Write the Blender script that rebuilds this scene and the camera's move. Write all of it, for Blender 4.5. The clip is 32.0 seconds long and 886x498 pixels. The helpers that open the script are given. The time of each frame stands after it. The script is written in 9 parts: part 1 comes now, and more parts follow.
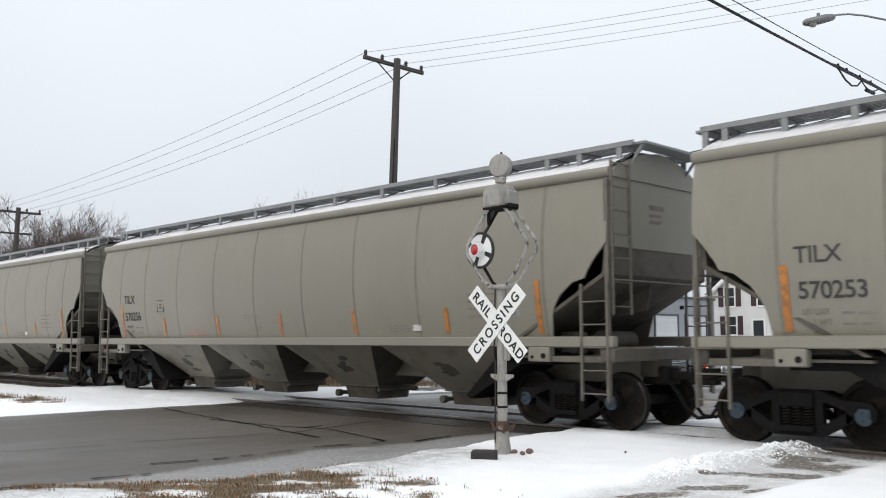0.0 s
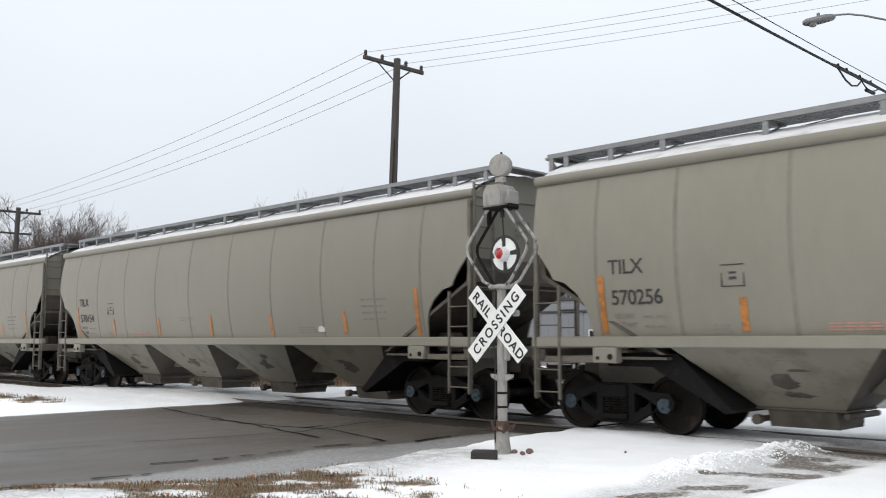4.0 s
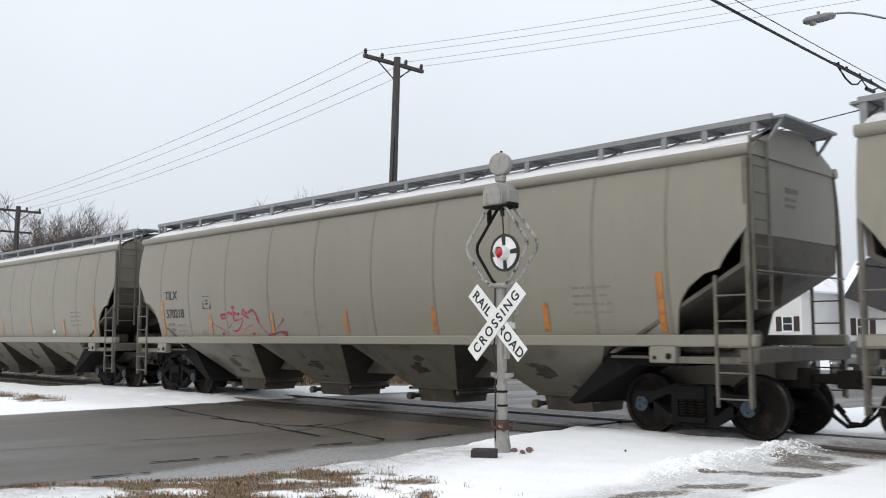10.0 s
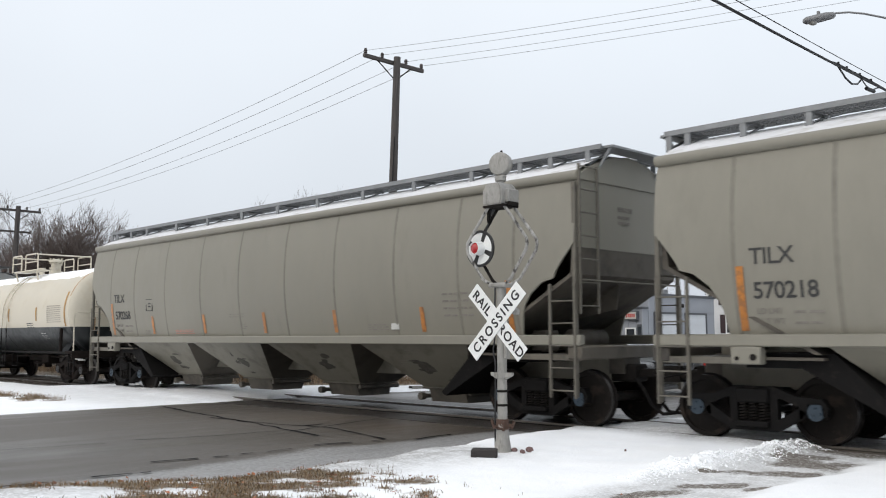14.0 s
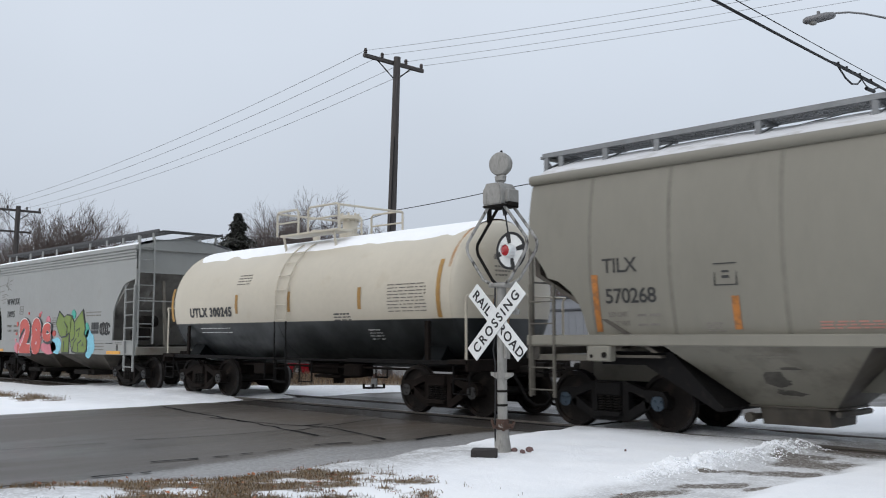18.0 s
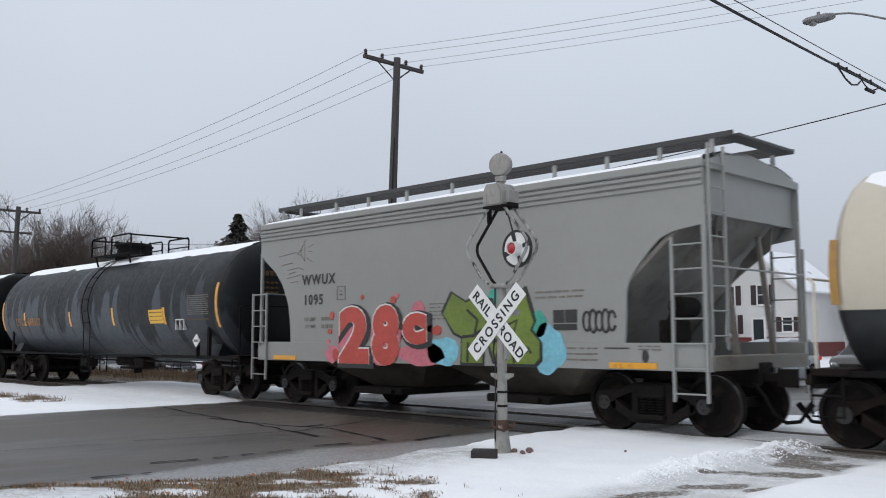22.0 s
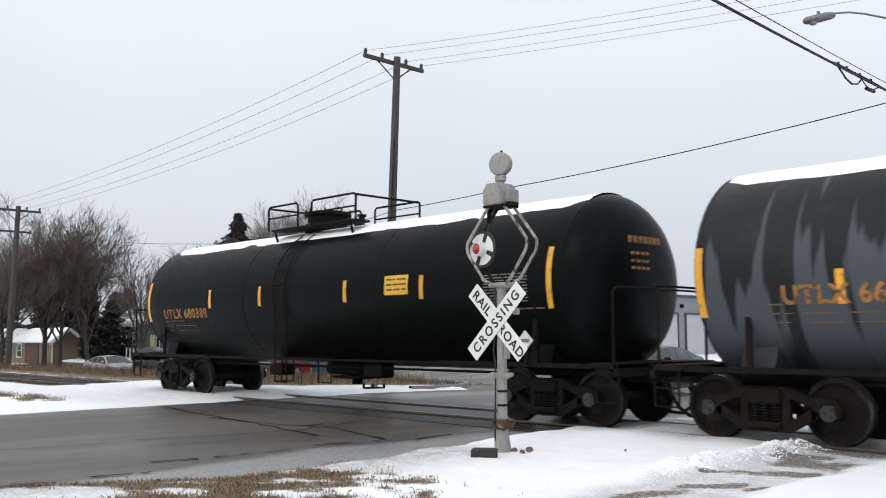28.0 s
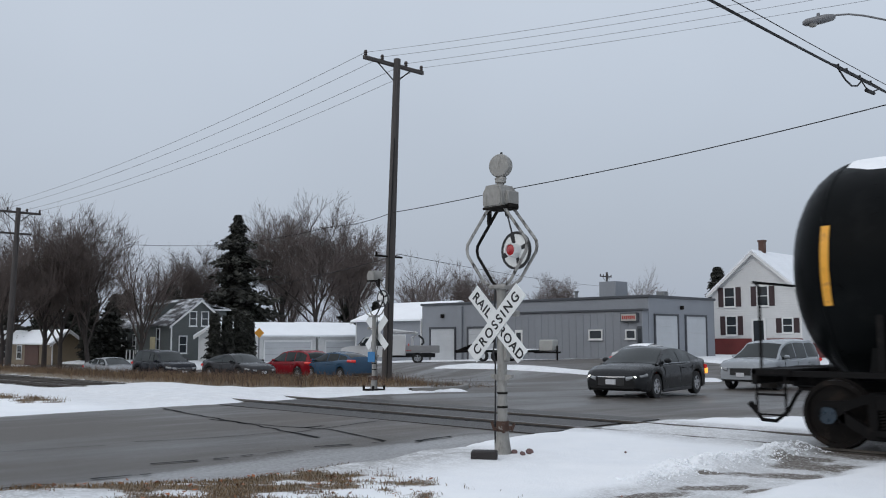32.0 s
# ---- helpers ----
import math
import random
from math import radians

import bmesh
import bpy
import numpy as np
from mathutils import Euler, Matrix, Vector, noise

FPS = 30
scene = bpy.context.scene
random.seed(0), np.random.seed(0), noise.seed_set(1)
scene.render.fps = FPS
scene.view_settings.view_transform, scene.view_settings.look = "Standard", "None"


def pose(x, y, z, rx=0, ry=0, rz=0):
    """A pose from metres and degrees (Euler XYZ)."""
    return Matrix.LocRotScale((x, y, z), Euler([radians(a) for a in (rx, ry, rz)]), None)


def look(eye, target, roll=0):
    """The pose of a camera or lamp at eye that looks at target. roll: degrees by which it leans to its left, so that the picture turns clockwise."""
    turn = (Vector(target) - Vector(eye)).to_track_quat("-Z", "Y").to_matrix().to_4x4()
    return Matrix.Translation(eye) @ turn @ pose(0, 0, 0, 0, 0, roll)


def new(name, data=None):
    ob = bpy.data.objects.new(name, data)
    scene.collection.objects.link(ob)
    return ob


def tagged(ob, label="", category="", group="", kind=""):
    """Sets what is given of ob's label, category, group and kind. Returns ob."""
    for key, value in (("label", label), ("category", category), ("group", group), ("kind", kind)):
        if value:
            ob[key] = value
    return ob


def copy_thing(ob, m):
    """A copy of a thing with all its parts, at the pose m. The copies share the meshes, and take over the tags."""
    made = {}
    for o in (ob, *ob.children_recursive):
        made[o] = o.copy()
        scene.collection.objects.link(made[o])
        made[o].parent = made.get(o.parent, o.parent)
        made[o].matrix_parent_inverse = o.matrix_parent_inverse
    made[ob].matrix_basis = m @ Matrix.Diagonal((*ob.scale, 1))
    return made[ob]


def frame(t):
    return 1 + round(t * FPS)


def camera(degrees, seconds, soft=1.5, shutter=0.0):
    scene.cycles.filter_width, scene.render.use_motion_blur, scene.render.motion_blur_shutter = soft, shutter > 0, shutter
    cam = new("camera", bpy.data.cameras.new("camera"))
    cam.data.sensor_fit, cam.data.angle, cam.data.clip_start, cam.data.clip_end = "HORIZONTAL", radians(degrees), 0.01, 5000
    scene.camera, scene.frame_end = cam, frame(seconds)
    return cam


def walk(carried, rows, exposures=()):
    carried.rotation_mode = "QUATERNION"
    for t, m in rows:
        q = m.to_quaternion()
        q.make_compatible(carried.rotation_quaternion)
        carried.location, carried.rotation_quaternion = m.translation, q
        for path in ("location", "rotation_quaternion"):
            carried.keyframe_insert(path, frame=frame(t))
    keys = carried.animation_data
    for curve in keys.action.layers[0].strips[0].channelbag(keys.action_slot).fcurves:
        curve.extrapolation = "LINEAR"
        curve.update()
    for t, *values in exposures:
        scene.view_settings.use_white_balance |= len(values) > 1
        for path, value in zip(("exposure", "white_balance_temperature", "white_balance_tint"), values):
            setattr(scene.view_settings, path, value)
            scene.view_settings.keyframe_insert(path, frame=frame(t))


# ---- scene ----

# ---- camera: hand steadied on a post, sinking and rising by a hair ----
EYE = (0.0, -13.457, 1.486)
YAW, PITCH, ROLL, DEG = -45.24, 5.574, -0.12, 51.56
NOD = [(0, 0.0), (3.5, 0.0), (5.5, -0.5), (6, -1.5), (6.5, -1.7), (7, -3.0), (9.5, -3.0), (10, -2.4), (10.5, -1.7), (11.5, -1.5), (12, -0.5), (12.5, 0.0), (13, -1.4), (13.5, -1.7), (14, -3.0), (14.5, -3.2), (16.5, -4.5), (17.5, -4.0), (18, -3.0), (18.5, 0.0), (19, 1.7), (19.5, 1.7), (20, 0.3), (21, 0.0), (21.5, -1.4), (22, -1.7), (22.5, -2.0), (23, -3.0), (27.5, -3.2), (28, -3.0), (28.5, 0.0), (29, 1.3), (29.5, 0.6), (30, 0.2), (32, 0.2)]


def aim(nod):
    p = radians(PITCH + nod * 0.0353)
    a = radians(YAW)
    way = Vector((math.sin(a) * math.cos(p), math.cos(a) * math.cos(p), math.sin(p)))
    return look(EYE, Vector(EYE) + way * 10, ROLL)


EXPOSURES = [(0, 0.22, 6500, 10), (3.5, 0.25, 6500, 10), (10, 0.2, 6450, 10), (14, 0.2, 6450, 10), (17, 0.1, 6350, 10), (19, -0.3, 6000, 11), (21, -0.28, 6050, 11),
             (22, -0.2, 6150, 11), (23, -0.1, 6250, 11), (25, 0.0, 6250, 11), (28, 0.17, 6400, 10), (29, 0.2, 6420, 10), (30, 0.14, 6420, 10), (31, -0.08, 6350, 10), (32, -0.4, 6000, 10)]
cam = camera(DEG, 32.0, soft=1.05, shutter=0.3)
walk(cam, [(t, aim(n)) for t, n in NOD], EXPOSURES)

# ---- light: an overcast winter sky, brighter overhead, with a broad veiled sun ----
world = bpy.data.worlds.new("overcast")
scene.world = world
world.use_nodes = True
wn, wl = world.node_tree.nodes, world.node_tree.links
wn.clear()
sky = wn.new("ShaderNodeTexSky")
sky.sky_type, sky.sun_disc = "NISHITA", False
sky.sun_elevation, sky.sun_rotation = radians(34), radians(200)
sky.air_density, sky.dust_density = 1.5, 6.0
co = wn.new("ShaderNodeTexCoord")
sep = wn.new("ShaderNodeSeparateXYZ")
wl.new(co.outputs["Generated"], sep.inputs[0])
height = wn.new("ShaderNodeMapRange")
height.inputs["From Min"].default_value, height.inputs["From Max"].default_value = 0.0, 1.0
height.inputs["To Min"].default_value, height.inputs["To Max"].default_value = 0.0, 1.0
wl.new(sep.outputs["Z"], height.inputs["Value"])
ramp = wn.new("ShaderNodeValToRGB")
ramp.color_ramp.elements[0].position, ramp.color_ramp.elements[0].color = 0.0, (0.62, 0.665, 0.735, 1)
ramp.color_ramp.elements[1].position, ramp.color_ramp.elements[1].color = 1.0, (1.22, 1.25, 1.28, 1)
mid = ramp.color_ramp.elements.new(0.3)
mid.color = (0.84, 0.885, 0.94, 1)
wl.new(height.outputs[0], ramp.inputs[0])
cloud = wn.new("ShaderNodeTexNoise")
cloud.inputs["Scale"].default_value, cloud.inputs["Detail"].default_value = 1.6, 4
wl.new(co.outputs["Generated"], cloud.inputs["Vector"])
soft_cloud = wn.new("ShaderNodeMapRange")
soft_cloud.inputs["From Min"].default_value, soft_cloud.inputs["From Max"].default_value = 0.3, 0.7
soft_cloud.inputs["To Min"].default_value, soft_cloud.inputs["To Max"].default_value = 0.95, 1.05
wl.new(cloud.outputs["Fac"], soft_cloud.inputs["Value"])
deck = wn.new("ShaderNodeMixRGB")
deck.blend_type, deck.inputs[0].default_value = "MULTIPLY", 1.0
wl.new(ramp.outputs[0], deck.inputs[1])
wl.new(soft_cloud.outputs[0], deck.inputs[2])
veil = wn.new("ShaderNodeMixRGB")
veil.inputs[0].default_value = 0.02
wl.new(deck.outputs[0], veil.inputs[1])
wl.new(sky.outputs[0], veil.inputs[2])
back = wn.new("ShaderNodeBackground")
back.inputs["Strength"].default_value = 0.85
wl.new(veil.outputs[0], back.inputs["Color"])
wo = wn.new("ShaderNodeOutputWorld")
wl.new(back.outputs[0], wo.inputs["Surface"])

sun = new("sun", bpy.data.lights.new("sun", "SUN"))
sun.data.energy, sun.data.angle, sun.data.color = 0.6, radians(25), (1.0, 0.96, 0.9)
sun.matrix_world = look((3, -10, 9), (0, 0, 0))

# ---- tools ----
class Shape:
    """Gathers faces for one mesh."""

    def __init__(self):
        self.v, self.f = [], []

    def face(self, pts):
        n = len(self.v)
        self.v += [tuple(p) for p in pts]
        self.f.append(tuple(range(n, n + len(pts))))
        return self

    def box(self, x0, x1, y0, y1, z0, z1, c=0.0, m=None):
        """A box, its edges cut by c, moved by m."""
        n = len(self.v)
        pts, X, Y, Z = [], (x0, x1), (y0, y1), (z0, z1)
        c = min(c, abs(x1 - x0) * 0.45, abs(y1 - y0) * 0.45, abs(z1 - z0) * 0.45)
        if c <= 0:
            for i in (0, 1):
                for j in (0, 1):
                    for k in (0, 1):
                        pts.append(Vector((X[i], Y[j], Z[k])))
            fs = [(0, 1, 3, 2), (4, 6, 7, 5), (0, 4, 5, 1), (2, 3, 7, 6), (0, 2, 6, 4), (1, 5, 7, 3)]
        else:
            at, fs = {}, []
            for i in (0, 1):
                for j in (0, 1):
                    for k in (0, 1):
                        for a in range(3):
                            q = [X[i] + (c if i == 0 else -c), Y[j] + (c if j == 0 else -c), Z[k] + (c if k == 0 else -c)]
                            q[a] = (X[i], Y[j], Z[k])[a]
                            at[i, j, k, a] = len(pts)
                            pts.append(Vector(q))
                        fs.append(tuple(at[i, j, k, a] for a in range(3)))
            for s in (0, 1):
                fs += [tuple(at[(s, j, k, 0)] for j, k in ((0, 0), (1, 0), (1, 1), (0, 1))),
                       tuple(at[(i, s, k, 1)] for i, k in ((0, 0), (1, 0), (1, 1), (0, 1))),
                       tuple(at[(i, j, s, 2)] for i, j in ((0, 0), (1, 0), (1, 1), (0, 1)))]
                for r in (0, 1):
                    fs += [(at[s, r, 0, 0], at[s, r, 1, 0], at[s, r, 1, 1], at[s, r, 0, 1]),
                           (at[s, 0, r, 0], at[s, 1, r, 0], at[s, 1, r, 2], at[s, 0, r, 2]),
                           (at[0, s, r, 1], at[1, s, r, 1], at[1, s, r, 2], at[0, s, r, 2])]
        self.v += [tuple(m @ p) if m else tuple(p) for p in pts]
        self.f += [tuple(n + i for i in f) for f in fs]
        return self

    def cyl(self, p0, p1, r0, r1=None, seg=12, caps=True):
        p0, p1, r1 = Vector(p0), Vector(p1), r0 if r1 is None else r1
        q = (p1 - p0).to_track_quat("Z", "Y").to_matrix()
        n = len(self.v)
        for p, r in ((p0, r0), (p1, r1)):
            for i in range(seg):
                a = 2 * math.pi * i / seg
                self.v.append(tuple(p + q @ Vector((r * math.cos(a), r * math.sin(a), 0))))
        self.f += [(n + i, n + (i + 1) % seg, n + seg + (i + 1) % seg, n + seg + i) for i in range(seg)]
        if caps:
            self.f += [tuple(range(n, n + seg)), tuple(range(n + seg, n + 2 * seg))]
        return self

    def tube(self, pts, r, seg=8, ends=None):
        """A bent pipe; ends: its radius at the far end."""
        pts = [Vector(p) for p in pts]
        n, up = len(self.v), None
        for k, p in enumerate(pts):
            d = (pts[min(k + 1, len(pts) - 1)] - pts[max(k - 1, 0)]).normalized()
            if up is None:
                up = d.orthogonal().normalized()
            up = (up - d * up.dot(d)).normalized()
            w = d.cross(up)
            rr = r if ends is None else r + (ends - r) * k / (len(pts) - 1)
            for i in range(seg):
                a = 2 * math.pi * i / seg
                self.v.append(tuple(p + rr * (math.cos(a) * up + math.sin(a) * w)))
        for k in range(len(pts) - 1):
            b = n + k * seg
            self.f += [(b + i, b + (i + 1) % seg, b + seg + (i + 1) % seg, b + seg + i) for i in range(seg)]
        self.f += [tuple(range(n, n + seg)), tuple(range(n + (len(pts) - 1) * seg, n + len(pts) * seg))]
        return self

    def prism(self, outline, axis, a, b):
        """An outline in the other two axes, drawn out along axis from a to b."""
        n, k = len(self.v), len(outline)
        for d in (a, b):
            for u, w in outline:
                self.v.append({"x": (d, u, w), "y": (u, d, w), "z": (u, w, d)}[axis])
        self.f += [(n + i, n + (i + 1) % k, n + k + (i + 1) % k, n + k + i) for i in range(k)]
        self.f += [tuple(range(n, n + k)), tuple(range(n + k, n + 2 * k))]
        return self

    def spin(self, profile, centre, axis="z", seg=24, arc=2 * math.pi, start=0.0):
        """A profile of (radius, height) turned about an axis."""
        n, k, c = len(self.v), len(profile), Vector(centre)
        full = arc > 6.28
        steps = seg if full else seg + 1
        for i in range(steps):
            a = start + arc * i / seg
            for r, t in profile:
                u, w = r * math.cos(a), r * math.sin(a)
                self.v.append(tuple(c + Vector({"x": (t, u, w), "y": (u, t, w), "z": (u, w, t)}[axis])))
        for i in range(seg):
            j = (i + 1) % steps
            self.f += [(n + i * k + s, n + j * k + s, n + j * k + s + 1, n + i * k + s + 1) for s in range(k - 1)]
        return self

    def grid(self, rows):
        n, w = len(self.v), len(rows[0])
        for row in rows:
            self.v += [tuple(p) for p in row]
        self.f += [(n + i * w + j, n + i * w + j + 1, n + (i + 1) * w + j + 1, n + (i + 1) * w + j)
                   for i in range(len(rows) - 1) for j in range(w - 1)]
        return self

    def mesh(self, name, mats, smooth=40, fix=True):
        me = bpy.data.meshes.new(name)
        me.from_pydata(self.v, [], self.f)
        if fix:
            bm = bmesh.new()
            bm.from_mesh(me)
            bmesh.ops.remove_doubles(bm, verts=bm.verts, dist=1e-5)
            bmesh.ops.recalc_face_normals(bm, faces=bm.faces)
            bm.to_mesh(me)
            bm.free()
        for m in mats if isinstance(mats, (list, tuple)) else [mats]:
            me.materials.append(m)
        if smooth:
            me.shade_smooth()
            me.set_sharp_from_angle(angle=radians(smooth))
        return me


def part(name, shape, mat, parent, label="", at=None, smooth=40):
    """One mesh under a thing or a part."""
    ob = new(name, shape.mesh(name, mat, smooth) if isinstance(shape, Shape) else shape)
    ob.parent = parent
    if at is not None:
        ob.matrix_basis = at
    if label:
        ob["label"] = label
    return ob


def thing(name, m, label, category, group="", kind=""):
    ob = new(name)
    ob.empty_display_size = 0.2
    ob.matrix_basis = m
    return tagged(ob, label, category, group, kind)


def solid(name, shape, mat, label, category="", group="", kind="", m=None, smooth=40):
    ob = new(name, shape.mesh(name, mat, smooth))
    if m is not None:
        ob.matrix_basis = m
    return tagged(ob, label, category, group, kind)


def lettering(text, size, mat, depth=0.004, align="LEFT", space=1.0, bold=0.0):
    """A mesh of upright letters in the xz plane, to be read from -y."""
    cu = bpy.data.curves.new("lettering", "FONT")
    cu.body, cu.size, cu.align_x, cu.extrude, cu.space_character, cu.offset = text, size, align, depth, space, bold
    cu.resolution_u = 4
    ob = bpy.data.objects.new("lettering", cu)
    scene.collection.objects.link(ob)
    me = bpy.data.meshes.new_from_object(ob.evaluated_get(bpy.context.evaluated_depsgraph_get()))
    bpy.data.objects.remove(ob)
    bpy.data.curves.remove(cu)
    me.transform(Matrix.Rotation(math.pi / 2, 4, "X"))
    me.materials.clear()
    me.materials.append(mat)
    return me


def smoothstep(v):
    v = np.clip(v, 0, 1)
    return v * v * (3 - 2 * v)


# ---- materials ----
def paint(name, colour, rough=0.5, metal=0.0, grain=(), wear=None, wear_at=0.62, wear_scale=3.0, bump=0.0, bump_scale=60.0, spec=0.5, coat=0.0, emit=None, stretch=(1, 1, 1), tint=0.12, island=0.0, sharp=0.08):
    """A surface: base colour with drift at two scales, patches of wear, and fine relief."""
    m = bpy.data.materials.new(name)
    m.use_nodes = True
    nt = m.node_tree
    n, l, b = nt.nodes, nt.links, nt.nodes["Principled BSDF"]
    b.inputs["Metallic"].default_value = metal
    b.inputs["Specular IOR Level"].default_value = spec
    b.inputs["Coat Weight"].default_value = coat
    tc = n.new("ShaderNodeTexCoord")
    mp = n.new("ShaderNodeMapping")
    mp.inputs["Scale"].default_value = stretch
    l.new(tc.outputs["Object"], mp.inputs[0])

    def noise_at(scale, detail=6):
        t = n.new("ShaderNodeTexNoise")
        t.inputs["Scale"].default_value, t.inputs["Detail"].default_value, t.inputs["Roughness"].default_value = scale, detail, 0.62
        l.new(mp.outputs[0], t.inputs["Vector"])
        return t

    def shift(colour_socket, fac, amount):
        r = n.new("ShaderNodeMapRange")
        r.inputs["From Min"].default_value, r.inputs["From Max"].default_value = 0.3, 0.7
        r.inputs["To Min"].default_value, r.inputs["To Max"].default_value = 1 - amount, 1 + amount
        l.new(fac, r.inputs["Value"])
        x = n.new("ShaderNodeMixRGB")
        x.blend_type, x.inputs[0].default_value = "MULTIPLY", 1
        l.new(colour_socket, x.inputs[1])
        l.new(r.outputs[0], x.inputs[2])
        return x.outputs[0]

    rgb = n.new("ShaderNodeRGB")
    rgb.outputs[0].default_value = (*colour, 1)
    col = rgb.outputs[0]
    a, c = grain if grain else (1.2, 24)
    col = shift(col, noise_at(a).outputs["Fac"], tint)
    fine = noise_at(c)
    col = shift(col, fine.outputs["Fac"], tint * 0.7)
    if island:
        g = n.new("ShaderNodeNewGeometry")
        col = shift(col, g.outputs["Random Per Island"], island)
    if wear is not None:
        w = noise_at(wear_scale, 9)
        r = n.new("ShaderNodeMapRange")
        r.inputs["From Min"].default_value, r.inputs["From Max"].default_value = wear_at, wear_at + sharp
        l.new(w.outputs["Fac"], r.inputs["Value"])
        x = n.new("ShaderNodeMixRGB")
        x.inputs[2].default_value = (*wear, 1)
        l.new(r.outputs[0], x.inputs[0])
        l.new(col, x.inputs[1])
        col = x.outputs[0]
    l.new(col, b.inputs["Base Color"])
    rr = n.new("ShaderNodeMapRange")
    rr.inputs["From Min"].default_value, rr.inputs["From Max"].default_value = 0.3, 0.7
    rr.inputs["To Min"].default_value, rr.inputs["To Max"].default_value = max(rough - 0.1, 0.02), min(rough + 0.1, 1)
    l.new(fine.outputs["Fac"], rr.inputs["Value"])
    l.new(rr.outputs[0], b.inputs["Roughness"])
    if bump:
        bp = n.new("ShaderNodeBump")
        bp.inputs["Strength"].default_value, bp.inputs["Distance"].default_value = bump, 0.02
        l.new(noise_at(bump_scale, 5).outputs["Fac"], bp.inputs["Height"])
        l.new(bp.outputs[0], b.inputs["Normal"])
    if emit:
        b.inputs["Emission Color"].default_value = (*emit[:3], 1)
        b.inputs["Emission Strength"].default_value = emit[3]
    return m


HOPPER = paint("hopper_paint", (0.205, 0.194, 0.160), 0.5, grain=(0.5, 6), tint=0.06, wear=(0.160, 0.149, 0.120), wear_at=0.6, wear_scale=1.3, sharp=0.3, stretch=(1.0, 1, 0.35))
HOPPER_GRIME = paint("grimy_hopper_paint", (0.115, 0.105, 0.085), 0.65, grain=(0.8, 9), tint=0.15, wear=(0.045, 0.038, 0.032), wear_at=0.5, wear_scale=3.0, sharp=0.25)
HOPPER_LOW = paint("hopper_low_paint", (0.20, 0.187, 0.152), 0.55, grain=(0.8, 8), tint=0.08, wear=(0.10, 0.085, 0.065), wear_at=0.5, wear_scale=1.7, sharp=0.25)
GREY_CAR = paint("grey_car_paint", (0.275, 0.28, 0.267), 0.5, grain=(0.5, 6), tint=0.05, wear=(0.26, 0.255, 0.235), wear_at=0.6, wear_scale=1.5, sharp=0.25)
GREY_LOW = paint("grey_low_paint", (0.15, 0.138, 0.115), 0.6, grain=(0.8, 8), wear=(0.10, 0.08, 0.06), wear_at=0.5, wear_scale=2.0, sharp=0.2)
CREAM = paint("cream_tank_paint", (0.52, 0.475, 0.385), 0.4, grain=(0.6, 7), tint=0.05, wear=(0.44, 0.37, 0.26), wear_at=0.6, wear_scale=1.6, sharp=0.25)
TANK_BLACK = paint("black_tank_paint", (0.0042, 0.005, 0.0054), 0.36, spec=0.05, grain=(0.7, 8), wear=(0.012, 0.013, 0.013), wear_at=0.58, wear_scale=1.1, sharp=0.25)


def worn_coat(name, dark, grey):
    """Black coat worn through to grey in tall ragged tongues."""
    m = paint(name, dark, 0.45, spec=0.22, grain=(0.7, 8), wear=tuple(2.2 * c for c in dark), wear_at=0.55, wear_scale=1.3, sharp=0.2)
    n, l = m.node_tree.nodes, m.node_tree.links
    b = n["Principled BSDF"]
    src = b.inputs["Base Color"].links[0].from_socket
    tc = n.new("ShaderNodeTexCoord")
    xyz = n.new("ShaderNodeSeparateXYZ")
    l.new(tc.outputs["Object"], xyz.inputs[0])

    def streak(scale, detail):
        mp = n.new("ShaderNodeMapping")
        mp.inputs["Scale"].default_value = scale
        l.new(tc.outputs["Object"], mp.inputs[0])
        t = n.new("ShaderNodeTexNoise")
        t.inputs["Scale"].default_value, t.inputs["Detail"].default_value, t.inputs["Roughness"].default_value = 1.0, detail, 0.5
        l.new(mp.outputs[0], t.inputs["Vector"])
        return t.outputs["Fac"]

    def rng(fac, a, c, lo, hi):
        r = n.new("ShaderNodeMapRange")
        for k, v in zip(("From Min", "From Max", "To Min", "To Max"), (a, c, lo, hi)):
            r.inputs[k].default_value = v
        l.new(fac, r.inputs["Value"])
        return r.outputs[0]

    def op(kind, a, c):
        q = n.new("ShaderNodeMath")
        q.operation = kind
        for i, v in enumerate((a, c)):
            if isinstance(v, (int, float)):
                q.inputs[i].default_value = v
            else:
                l.new(v, q.inputs[i])
        return q.outputs[0]

    tooth = op("ADD", streak((2.1, 0.0, 0.25), 2), op("MULTIPLY", streak((7.0, 0.0, 0.5), 3), 0.22))
    level = rng(xyz.outputs["Z"], 1.3, 3.0, 0.12, -0.13)
    worn = rng(op("ADD", tooth, level), 0.595, 0.63, 0, 1)
    low = rng(xyz.outputs["Z"], 1.0, 1.5, 0.25, 1)
    fade = rng(xyz.outputs["X"], 3.5, 7.5, 1, 0.4)
    fac = op("MULTIPLY", op("MULTIPLY", worn, low), fade)
    x = n.new("ShaderNodeMixRGB")
    x.inputs[2].default_value = (*grey, 1)
    l.new(fac, x.inputs[0])
    l.new(src, x.inputs[1])
    l.new(x.outputs[0], b.inputs["Base Color"])
    return m


